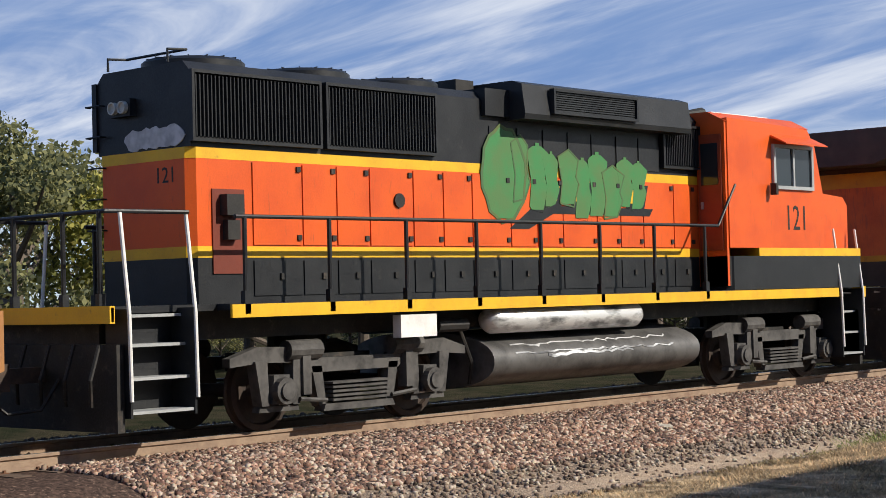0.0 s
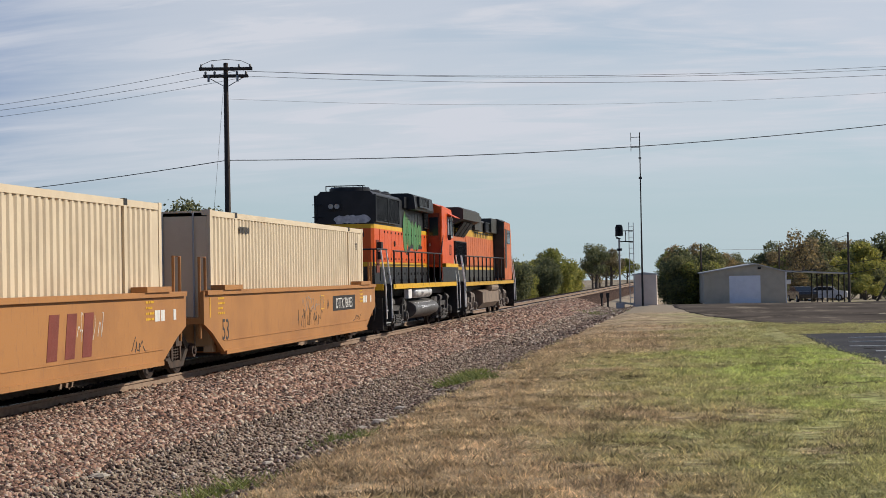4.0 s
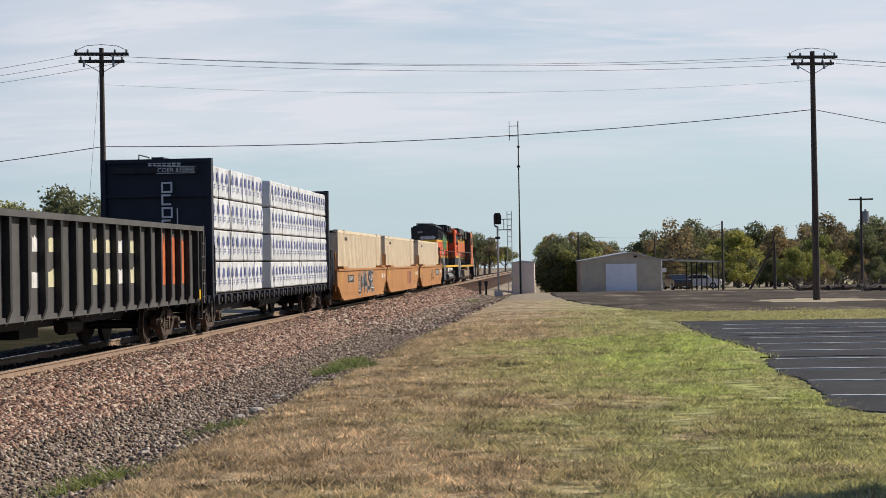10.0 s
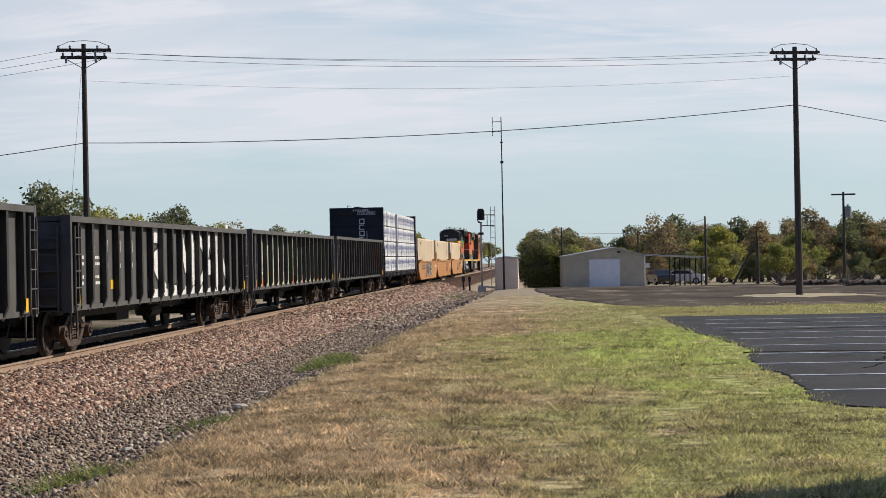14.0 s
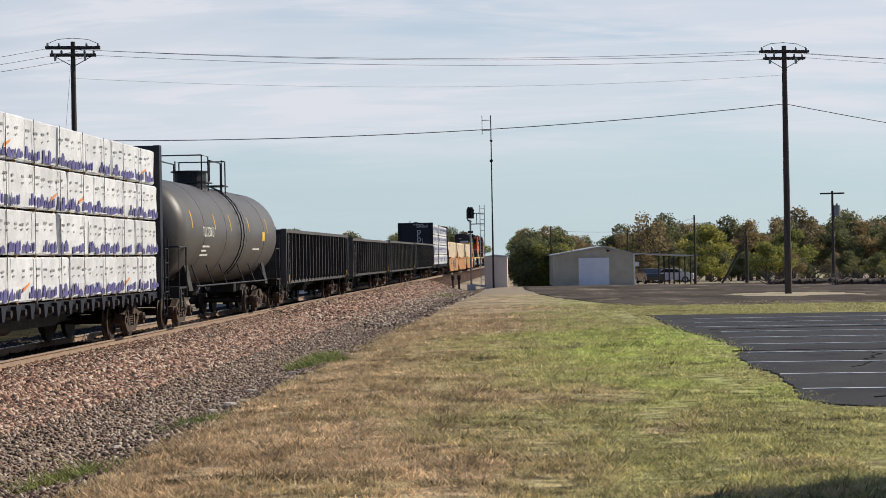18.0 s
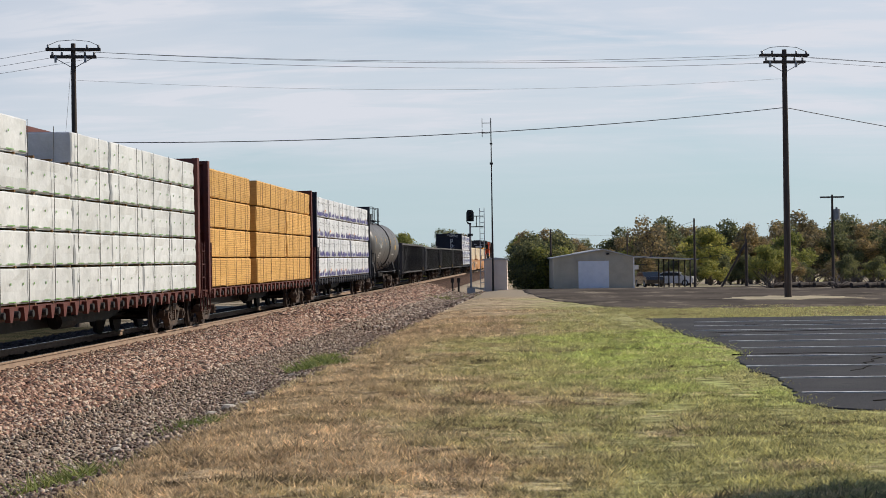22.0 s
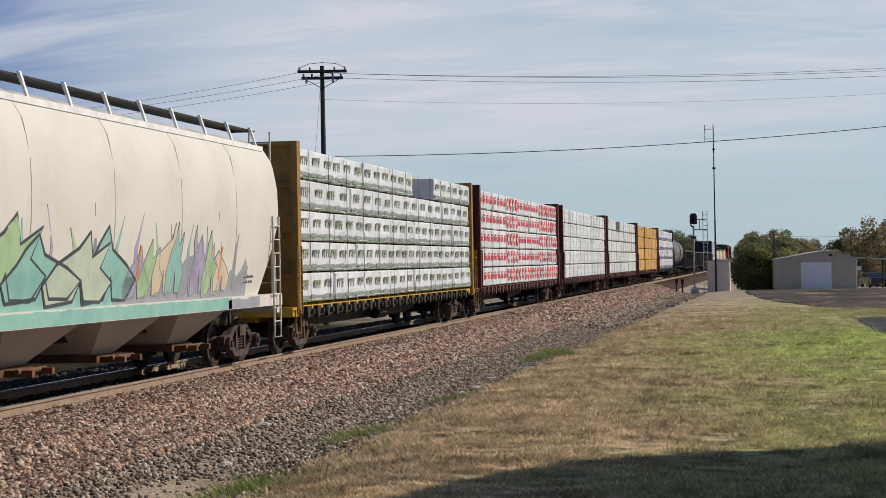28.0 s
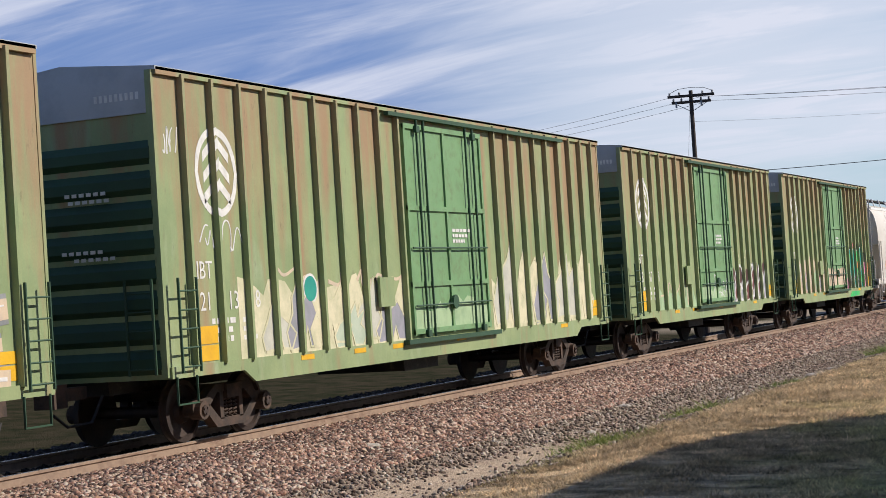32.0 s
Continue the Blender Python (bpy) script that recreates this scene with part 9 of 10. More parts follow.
def off(p, d, z):
    return (p[0] + d * 0.98, p[1] + d * 0.2, z)


FARL, FARR = (-67.0, 94.0), (52.0, 101.0)
for d, z in ((-1.05, 11.80), (0.55, 11.72), (1.1, 11.46)):
    wire(off(LP, d, z), off(RP, d, z), 0.42, 0.009)
    wire(off(FARL, d, z - 0.5), off(LP, d, z), 1.0, 0.009)
    wire(off(RP, d, z), off(FARR, d, z - 0.2), 0.5, 0.009)
wire((LP[0], LP[1], 7.5), (RP[0], RP[1], 9.15), 0.50, 0.019, "thick black overhead telephone cable")
wire((FARL[0], FARL[1], 6.3), (LP[0], LP[1], 7.5), 0.75, 0.019, "thick black overhead telephone cable")
wire((RP[0], RP[1], 9.15), (FARR[0], FARR[1], 4.4), 0.6, 0.019, "thick black overhead telephone cable")
wire((LP[0], LP[1], 10.4), (RP[0], RP[1], 10.6), 0.5, 0.005, "very thin overhead line wire")
wire((LP[0] - 1.5, LP[1] + 1.0, -0.5), (LP[0] - 0.1, LP[1], 11.2), 0.0, 0.007, "thin steel guy wire of the pole")
utility_pole(21.75, 131.7, lie(131.7), 6.25, 0.13, "timber pole carrying a grey transformer", False, True)
for x, y, top in ((10.85, 126.0, 4.5), (0.5, 150.3, 4.3), (15.3, 132.0, 3.0), (7.5, 158.0, 4.0), (17.3, 150, 3.7)):
    utility_pole(x, y, lie(y), top, 0.10, "plain dark timber service pole", False)
brace = thing("brace_pole", "leaning timber brace against a service pole", "pole", pose(13.2, 131.9, lie(132) - 0.1))
part("pole", Geo().cyl((0, 0, -0.2), (1.95, 0, 3.3), 0.09, 10, 0.07), CREOSOTE, brace)
wire((7.2, 141.0, 1.6), (15.3, 132.0, 2.95), 0.1, 0.02, "grey service drop cable to the building")
wire((7.2, 141.2, 1.1), (15.3, 132.0, 2.2), 0.2, 0.02, "grey service drop cable to the building")
wire((0.5, 150.3, 3.9), (7.5, 158.0, 3.8), 0.1, 0.012)
wire((7.5, 158.0, 3.8), (10.85, 126.0, 4.3), 0.2, 0.012)


# -- signal, mast and hut by the line --
def trackside():
    b = lie(128) - 0.05
    s = thing("railway_signal", "black-backed railway signal on a grey post", "railway signal", pose(-5.55, 128.0, b))
    part("post", Geo().cyl((0, 0, -0.3), (0, 0, 5.0), 0.075, 10), GREYSTEEL, s)
    part("base", Geo().box(-0.3, 0.3, -0.3, 0.3, -0.4, 0.25), GALV, s)
    hd = part("signal_head", Geo().prism([(-0.28, 5.2), (0.28, 5.2), (0.28, 5.85), (0.18, 6.05), (-0.18, 6.05), (-0.28, 5.85), (-0.28, 5.25), (-0.18, 4.98), (0.18, 4.98)], 1, -0.06, 0.06), BLACK, s, "oval black backing board")
    for z in (5.25, 5.52, 5.8):
        part("hood", Geo().cyl((0, -0.05, z), (0, -0.34, z), 0.11, 12, caps=False), BLACK, hd)
    part("number_plate", Geo().box(-0.2, 0.2, -0.10, -0.08, 4.1, 4.28), BLACK, s)
    part("bracket", Geo().box(0.05, 1.0, -0.03, 0.03, 4.75, 4.82).box(0.05, 1.0, -0.03, 0.03, 5.55, 5.61).box(0.45, 0.5, -0.03, 0.03, 4.75, 5.6), DARK, s)
    ladder(s, 0.72, 0.1, 1.05, 0.1, 0.1, 6.2, 15, GALV, 0.02)
    m = thing("radio_mast", "slender steel radio mast with a dipole antenna", "radio mast", pose(-3.9, 128.0, b))
    part("mast", Geo().cyl((0, 0, -0.2), (0, 0, 5.5), 0.085, 10, 0.06).cyl((0, 0, 5.5), (0, 0, 12.85), 0.05, 8, 0.035), DARK, m)
    part("antenna", Geo().tube([(0, 0, 12.5), (-0.65, 0, 12.5)], 0.025, 6).tube([(0, 0, 11.75), (-0.65, 0, 11.75)], 0.025, 6).tube([(-0.65, 0, 12.15), (-0.65, 0, 12.85)], 0.025, 6).tube([(-0.65, 0, 11.45), (-0.65, 0, 12.05)], 0.025, 6), DARK, m)
    part("clamp", Geo().box(-0.12, 0.12, -0.12, 0.12, 9.4, 9.55).box(-0.1, 0.1, -0.1, 0.1, 10.9, 11.0), DARK, m)
    h = thing("equipment_hut", "small beige metal railway equipment hut", "equipment hut", pose(-3.72, 129.4, b))
    part("wall", Geo().box(-0.85, 0.85, -1.0, 1.0, 0.0, 2.3), HUTPAINT, h)
    part("roof", Geo().prism([(-0.95, 2.3), (0.95, 2.3), (0.95, 2.36), (0, 2.48), (-0.95, 2.36)], 1, -1.1, 1.1), GALV, h)
    part("door", Geo().box(-0.45, 0.45, -1.03, -1.0, 0.1, 2.05), HUTPAINT, h)
    part("plinth", Geo().box(-0.95, 0.95, -1.1, 1.1, -0.5, 0.02), GALV, h)
    for x, y in ((-6.85, 126.5), (-6.45, 127.5)):
        p = thing("marker_post", "short dark lineside marker post", "post", pose(x, y, b - 0.1), "lineside posts")
        part("post", Geo().cyl((0, 0, -0.3), (0, 0, 1.0), 0.07, 8).box(-0.12, 0.12, -0.05, 0.05, 0.75, 1.1), DARK, p)


trackside()


# -- metal building with a canopy --
def metal_building():
    z = lie(140.5)
    b = thing("metal_building", "low beige metal building with a white roller door", "building", pose(0.65, 140.4, z, 0, 0, 2))
    W, pk, ev, D = 6.5, 3.15, 2.50, 16.0
    g = Geo()
    front = [(0, 0), (W, 0), (W, ev), (4.1, pk), (0, ev)]
    g.prism(front, 1, 0, D)
    part("wall", g, BEIGE, b, "ribbed beige cladding")
    for k in range(32):
        x = 0.1 + k * 0.2
        if 2.0 < x < 4.55:
            continue
        t = ev + (pk - ev) * (x / 4.1 if x < 4.1 else (W - x) / (W - 4.1))
        part("cladding_rib", Geo().box(x, x + 0.03, -0.02, 0, 0.05, t - 0.08), BEIGE, b)
    part("roof", Geo().prism([(-0.15, ev - 0.02), (4.1, pk), (W + 0.15, ev - 0.02), (W + 0.15, ev + 0.06), (4.1, pk + 0.08), (-0.15, ev + 0.06)], 1, -0.15, D + 0.1), GALV, b)
    d = part("roller_door", Geo().box(2.02, 4.5, -0.05, 0, 0.02, 2.25), PALEDOOR, b, "white roller door, closed")
    g = Geo()
    for k in range(8):
        g.box(2.04, 4.48, -0.065, -0.05, 0.1 + k * 0.27, 0.33 + k * 0.27)
    pieces("door_slat", g, PALEDOOR, d)
    pieces("door_frame", Geo().box(1.92, 2.02, -0.07, 0, 0, 2.35).box(4.5, 4.6, -0.07, 0, 0, 2.35).box(1.92, 4.6, -0.07, 0, 2.25, 2.35), BEIGE, d)
    part("wall_lamp", Geo().box(4.3, 4.55, -0.25, 0, 2.75, 2.9), DARK, b)
    pieces("downpipe", Geo().box(W - 0.02, W + 0.08, -0.1, 0.02, 0, ev), WHITE, b)
    part("canopy_roof", Geo().prism([(W, ev + 0.02), (W + 5.4, ev - 0.28), (W + 5.4, ev - 0.18), (W, ev + 0.12)], 1, 1.0, 14), GALV, b, "flat canopy roof")
    for y in (1.3, 5.0, 9.0, 13.5):
        for x in (W + 3.4, W + 5.2):
            part("canopy_post", Geo().cyl((x, y, -0.5), (x, y, ev - 0.2), 0.06, 8), DARK, b)
    part("sign_board", Geo().box(W + 0.1, W + 0.5, 0.9, 0.95, 1.5, 1.9), WHITE, b)


metal_building()


def shed():
    z = lie(125) - 0.2
    s = thing("shed", "white timber shed with a dark pitched roof", "shed", pose(-18.6, 122.0, z, 0, 0, 8))
    part("wall", Geo().prism([(-1.8, 0), (1.8, 0), (1.8, 2.6), (0, 3.3), (-1.8, 2.6)], 1, 0, 9.0), WHITE, s)
    g = Geo()
    for k in range(12):
        g.box(1.8, 1.83, 0.3 + k * 0.74, 0.38 + k * 0.74, 0.05, 2.55)
    pieces("batten", g, WHITE, s)
    part("roof", Geo().prism([(-2.1, 2.45), (0, 3.35), (2.1, 2.45), (2.1, 2.55), (0, 3.47), (-2.1, 2.55)], 1, -0.3, 9.3), material("dark shingle roof", (0.075, 0.065, 0.06), None, 0.9), s)
    # solid dark panel: the shade of an open inside is put into its colour
    part("door", Geo().box(-0.6, 0.6, -0.04, 0, 0, 2.1), material("dark doorway shade", (0.03, 0.03, 0.03), None, 0.9), s)


shed()


# -- parked cars --
def parked_car(x, y, turn, paint, label):
    c = thing("parked_car", label, "car", pose(x, y, lie(y) + 0.02, 0, 0, turn), "parked cars")
    body = [(-2.2, 0.35), (-2.25, 0.7), (-2.1, 0.95), (-1.3, 1.02), (-0.7, 1.42), (0.7, 1.46), (1.6, 1.05), (2.15, 0.98), (2.25, 0.6), (2.2, 0.35), (1.75, 0.3), (1.1, 0.3), (-1.1, 0.3), (-1.75, 0.3)]
    part("body", Geo().prism(body, 0, -0.86, 0.86), paint, c)
    for s in (1, -1):
        part("side_window", Geo().prism([(-1.1, 1.04), (-0.62, 1.36), (0.65, 1.40), (1.3, 1.06)], 0, s * 0.862, s * 0.868), PANE, c)
        for yy in (-1.42, 1.42):
            w = part("wheel", Geo().lathe([(0, 0.0), (0, 0.33), (0.2, 0.33), (0.2, 0.0)], (s * 0.88 - (0.2 if s > 0 else 0), yy, 0.33), 0, 16), DARK, c)
            part("rim", Geo().lathe([(0, 0.0), (0, 0.2), (0.01, 0.2), (0.01, 0)], (s * 0.885, yy, 0.33), 0, 12), GALV, w)
    part("rear_window", Geo().add([(-0.75, -1.28, 1.04), (0.75, -1.28, 1.04), (0.68, -0.72, 1.41), (-0.68, -0.72, 1.41), (-0.75, -1.25, 1.0), (0.75, -1.25, 1.0), (0.68, -0.7, 1.38), (-0.68, -0.7, 1.38)], [(0, 1, 2, 3), (7, 6, 5, 4), (0, 1, 5, 4), (1, 2, 6, 5), (2, 3, 7, 6), (3, 0, 4, 7)]), PANE, c)


parked_car(9.9, 166.0, 12, material("black car paint", (0.02, 0.02, 0.022), None, 0.25, coat=0.5), "black car parked under the canopy")
parked_car(12.6, 173.0, 78, material("silver car paint", (0.55, 0.55, 0.56), None, 0.3, 0.3, coat=0.5), "silver car parked beyond the canopy")


# -- trees --
def see_through(m, col, share=0.45):
    """Thin leaves and blades let part of the light pass."""
    nt, lk = m.node_tree.nodes, m.node_tree.links
    tr = nt.new("ShaderNodeBsdfTranslucent")
    lk.new(col, tr.inputs["Color"])
    mx = nt.new("ShaderNodeMixShader")
    mx.inputs["Fac"].default_value = share
    lk.new(nt["Principled BSDF"].outputs[0], mx.inputs[1])
    lk.new(tr.outputs[0], mx.inputs[2])
    lk.new(mx.outputs[0], nt["Material Output"].inputs["Surface"])


def leaf_material(name, dark, mid, warm):
    m = bpy.data.materials.new(name)
    m.use_nodes = True
    nt, lk = m.node_tree.nodes, m.node_tree.links
    bs = nt["Principled BSDF"]
    ge = nt.new("ShaderNodeNewGeometry")
    rp = nt.new("ShaderNodeValToRGB")
    el = rp.color_ramp.elements
    el[0].position, el[0].color = 0.0, (*dark, 1)
    el[1].position, el[1].color = 1.0, (*warm, 1)
    k = el.new(0.55)
    k.color = (*mid, 1)
    lk.new(ge.outputs["Random Per Island"], rp.inputs[0])
    oi = nt.new("ShaderNodeObjectInfo")
    mx = nt.new("ShaderNodeMixRGB")
    mx.blend_type = "MULTIPLY"
    mx.inputs["Fac"].default_value = 1.0
    m2 = nt.new("ShaderNodeMixRGB")
    m2.inputs[1].default_value, m2.inputs[2].default_value = (0.75, 0.78, 0.82, 1), (1.2, 1.12, 1.0, 1)
    lk.new(oi.outputs["Random"], m2.inputs["Fac"])
    lk.new(rp.outputs[0], mx.inputs[1]), lk.new(m2.outputs[0], mx.inputs[2])
    lk.new(mx.outputs[0], bs.inputs["Base Color"])
    bs.inputs["Roughness"].default_value = 0.75
    see_through(m, mx.outputs[0])
    return m


LEAF_GREEN = leaf_material("green foliage", (0.075, 0.092, 0.05), (0.18, 0.195, 0.088), (0.33, 0.32, 0.135))
LEAF_AUTUMN = leaf_material("autumn foliage", (0.12, 0.108, 0.066), (0.27, 0.225, 0.118), (0.43, 0.315, 0.15))
LEAF_LIGHT = leaf_material("yellow-green foliage", (0.122, 0.146, 0.037), (0.305, 0.317, 0.079), (0.512, 0.464, 0.122))
BARK = material("grey-brown bark", (0.12, 0.095, 0.075), (0.08, 0.065, 0.05), 0.9, scale=6, stretch=(3, 3, 0.5))


def leaf_mesh(name, blobs, n, size, mat, seed):
    rg = np.random.default_rng(seed)
    B = np.array(blobs, float)                   # x, y, z, rx, rz
    vol = B[:, 3] ** 2 * B[:, 4]
    pick = rg.choice(len(B), n, p=vol / vol.sum())
    d = rg.normal(size=(n, 3))
    d /= np.linalg.norm(d, axis=1)[:, None]
    rad = rg.uniform(0.25, 1.0, n) ** 0.45 * (1 + 0.14 * rg.normal(size=n))
    P = B[pick, :3] + d * np.stack([B[pick, 3], B[pick, 3], B[pick, 4]], 1) * rad[:, None]
    u = rg.normal(size=(n, 3))
    u /= np.linalg.norm(u, axis=1)[:, None]
    w = np.cross(u, rg.normal(size=(n, 3)))
    w /= np.linalg.norm(w, axis=1)[:, None]
    s = size * rg.uniform(0.5, 1.5, n)[:, None]
    V = np.stack([P - u * s, P + w * s * 0.6, P + u * s, P - w * s * 0.6], 1)
    me = bpy.data.meshes.new(name)
    me.vertices.add(4 * n), me.loops.add(4 * n), me.polygons.add(n)
    me.vertices.foreach_set("co", V.reshape(-1))
    me.loops.foreach_set("vertex_index", np.arange(4 * n, dtype=np.int32))
    me.polygons.foreach_set("loop_start", np.arange(0, 4 * n, 4, dtype=np.int32))
    me.polygons.foreach_set("loop_total", np.full(n, 4, dtype=np.int32))
    me.update(calc_edges=True)
    me.materials.append(mat)
    return me


def tree_proto(h, spread, n, size, mat, seed, label, low=0.25, limbs=7):
    rr = random.Random(seed)
    t = thing("tree", label, "tree", pose(0, 0, -200), "trees")
    g = Geo().cyl((0, 0, -0.5), (0.1, 0, h * 0.35), 0.035 * h, 9, 0.022 * h).cyl((0.1, 0, h * 0.35), (0.0, 0.1, h * 0.8), 0.022 * h, 8, 0.006 * h)
    blobs = []
    for k in range(limbs):
        a = 2 * math.pi * k / limbs + rr.uniform(-0.4, 0.4)
        z0 = h * rr.uniform(low * 0.8, 0.5)
        ln = spread * rr.uniform(0.55, 1.0)
        end = (ln * math.cos(a), ln * math.sin(a), z0 + h * rr.uniform(0.12, 0.38))
        mid = (end[0] * 0.5, end[1] * 0.5, z0 + (end[2] - z0) * 0.4)
        g.cyl((0.05, 0, z0), mid, 0.014 * h, 6, 0.010 * h).cyl(mid, end, 0.010 * h, 6, 0.004 * h)
        blobs.append((end[0] * 0.85, end[1] * 0.85, end[2], spread * rr.uniform(0.28, 0.45), h * rr.uniform(0.09, 0.16)))
    for k in range(6):
        a = rr.uniform(0, 6.28)
        q = spread * rr.uniform(0, 0.45)
        blobs.append((q * math.cos(a), q * math.sin(a), h * rr.uniform(0.6, 0.9), spread * rr.uniform(0.25, 0.42), h * rr.uniform(0.08, 0.14)))
    part("trunk", g, BARK, t)
    part("crown", leaf_mesh("crown", blobs, n, size, mat, seed), None, t)
    return t


def place(proto, x, y, scale, turn, stretch=1.0, dz=0.0, label=""):
    c = copy_thing(proto, pose(x, y, ground_z(x, y) - 0.1 + dz, 0, 0, turn) @ Matrix.Diagonal((scale, scale, scale * stretch, 1)))
    if label:
        c["label"] = label
    return c


NEAR = [tree_proto(8.0, 3.4, 9000, 0.10, LEAF_GREEN, 21, "full green tree beside the line", 0.12, 8),
        tree_proto(7.0, 3.0, 8000, 0.10, LEAF_LIGHT, 22, "yellowing tree beside the line", 0.10, 8),
        tree_proto(7.5, 3.0, 3500, 0.09, LEAF_AUTUMN, 23, "thin half-bare autumn lineside tree", 0.15, 10)]
FAR = [tree_proto(8.0, 3.2, 6000, 0.135, LEAF_GREEN, 31, "green tree beyond the lot", 0.1, 8),
       tree_proto(8.0, 2.8, 5200, 0.135, LEAF_AUTUMN, 32, "brown and orange autumn tree", 0.12, 8),
       tree_proto(7.5, 3.3, 5800, 0.135, LEAF_LIGHT, 33, "yellow-green tree beyond the lot", 0.08, 8),
       tree_proto(8.5, 2.2, 1700, 0.15, LEAF_AUTUMN, 34, "tall thin half-bare tree", 0.2, 9)]
def bush_proto(label, mat, seed, n=24000):
    """A dense rounded bush, leafy down to the ground."""
    rb = random.Random(seed)
    t = thing("bush", label, "bush", pose(0, 0, -200), "bushes")
    part("trunk", Geo().cyl((0, 0, -0.4), (0, 0, 2.6), 0.16, 8, 0.06).cyl((0, 0, 0.6), (1.0, 0.2, 2.8), 0.08, 6, 0.03).cyl((0, 0, 0.6), (-0.9, -0.3, 2.6), 0.08, 6, 0.03), BARK, t)
    blobs = [(0, 0, 1.7, 2.0, 1.9)]
    for k in range(16):
        a, q = rb.uniform(0, 6.28), rb.uniform(0.9, 2.1)
        blobs.append((q * math.cos(a), q * math.sin(a), rb.uniform(0.7, 4.4) * (1.15 - 0.2 * q), rb.uniform(0.6, 1.0), rb.uniform(0.5, 0.9)))
    part("crown", leaf_mesh("crown", blobs, n, 0.085, mat, seed), None, t)
    return t


BUSH = [bush_proto("dense rounded dark green bush behind the hut", LEAF_GREEN, 41), bush_proto("rounded yellow-green bush behind the hut", LEAF_LIGHT, 42, 20000)]
rr = random.Random(17)
# belt of trees left of the line
y = -22.0
while y < 205:
    x = -37 - rr.uniform(0, 7) + (8.5 if y > 98 else 0)
    k = rr.choice((1, 1, 2, 0))
    if not 88 < y < 97:
        place(NEAR[k], x, y, rr.uniform(0.78, 1.05) * (1.12 if 98 < y < 128 else 1.28 if 38 < y < 72 else 1.0), rr.uniform(0, 360))
    if rr.random() < 0.75:
        place(NEAR[rr.choice((0, 1))], x - rr.uniform(5, 9), y + 2, rr.uniform(0.7, 1.0), rr.uniform(0, 360))
    y += rr.uniform(4.2, 6.8)
# understorey bushes close the belt
for i in range(46):
    place(NEAR[rr.choice((0, 1, 0))], -36 - rr.uniform(0, 12), -24 + i * 5.0 + rr.uniform(-1.5, 1.5), rr.uniform(0.30, 0.45), rr.uniform(0, 360), 0.9, -0.4, "low bush under the lineside trees")
# far greenery left of the bend
for i in range(26):
    yy = 215 + rr.uniform(0, 110)
    xl = track_at(yy)[0]
    place(FAR[rr.choice((0, 2, 0, 2, 1))], xl - 7 - rr.uniform(0, 26), yy, rr.uniform(0.7, 1.0), rr.uniform(0, 360), dz=0.6)
for i in range(34):
    yy = 330 + rr.uniform(0, 120)
    xl = track_at(yy)[0]
    xx = xl + rr.choice((-1, 1, 1)) * rr.uniform(4, 22)
    place(FAR[rr.choice((0, 2, 0, 1))], xx, yy, rr.uniform(0.8, 1.15), rr.uniform(0, 360), dz=0.8)
# dense round bushes by the hut
for x, y, k, turn in ((-1.3, 152.0, 0.98, 20), (0.1, 152.6, 1.12, 140), (-0.5, 154.0, 1.14, 250)):
    place(BUSH[0], x, y, k, turn)
place(BUSH[1], 0.9, 152.0, 1.0, 90)
place(BUSH[1], -0.7, 152.2, 0.98, 200, 1.08)
place(BUSH[0], 2.2, 167.0, 0.6, 30)
for q, proto in enumerate(BUSH):
    proto.matrix_basis = pose(-24.0 - 3 * q, 228.0, ground_z(-24, 228) - 0.1)
# full trees beyond the train, level with the start of the line
for x, y, k in ((-33, 17, 0), (-34, 21.5, 1), (-32.5, 26, 0), (-36, 24, 2), (-34, 31, 1)):
    place(NEAR[k], x, y, 0.95, x * 40 + y)
# thicket left of the bend
for q in range(16):
    yy = 196 + q * 7.0
    place(BUSH[q % 2], track_at(yy)[0] - 7.5 - rr.uniform(0, 5), yy, rr.uniform(0.9, 1.35), rr.uniform(0, 360), 1.0, 0.5, "leafy thicket beside the bend of the line")
# tree line beyond the lot
for i in range(54):
    x = 6.5 + i * 1.15 + rr.uniform(-0.8, 0.8)
    yy = 196 + rr.uniform(-8, 26) + (12 if x < 14 else 0)
    k = rr.choice((0, 1, 2, 1, 0, 3))
    place(FAR[k], x, yy, rr.uniform(0.78, 1.06) * (0.62 if x < 10 else 1.0), rr.uniform(0, 360))
for i in range(40):
    x = 9 + i * 1.7 + rr.uniform(-0.8, 0.8)
    place(FAR[rr.choice((0, 1, 2, 1, 0))], x, 226 + rr.uniform(0, 14), rr.uniform(0.8, 1.08), rr.uniform(0, 360))
for i in range(44):
    x = 4 + i * 1.35 + rr.uniform(-0.6, 0.6)
    place(FAR[rr.choice((0, 1, 2, 0))], x, 188 + rr.uniform(-6, 6), rr.uniform(0.36, 0.55), rr.uniform(0, 360), 0.9, -0.4, "low scrub at the foot of the trees")
place(FAR[3], 11.2, 190, 0.98, 40)
place(FAR[3], 12.6, 196, 0.9, 90)
place(FAR[2], 21.5, 170, 0.62, 10, 1.0, 0, "bright yellow-green tree at the lot's edge")
place(FAR[2], 23.0, 171, 0.55, 100, 1.0, 0, "bright yellow-green tree at the lot's edge")
# the first tree of each kind stands at the end of the belt
for i, proto in enumerate(NEAR + FAR):
    px, py = -44.0 + (i % 3) * 3.5, 212.0 + i * 6.0
    proto.matrix_basis = pose(px, py, ground_z(px, py) - 0.1, 0, 0, i * 50)
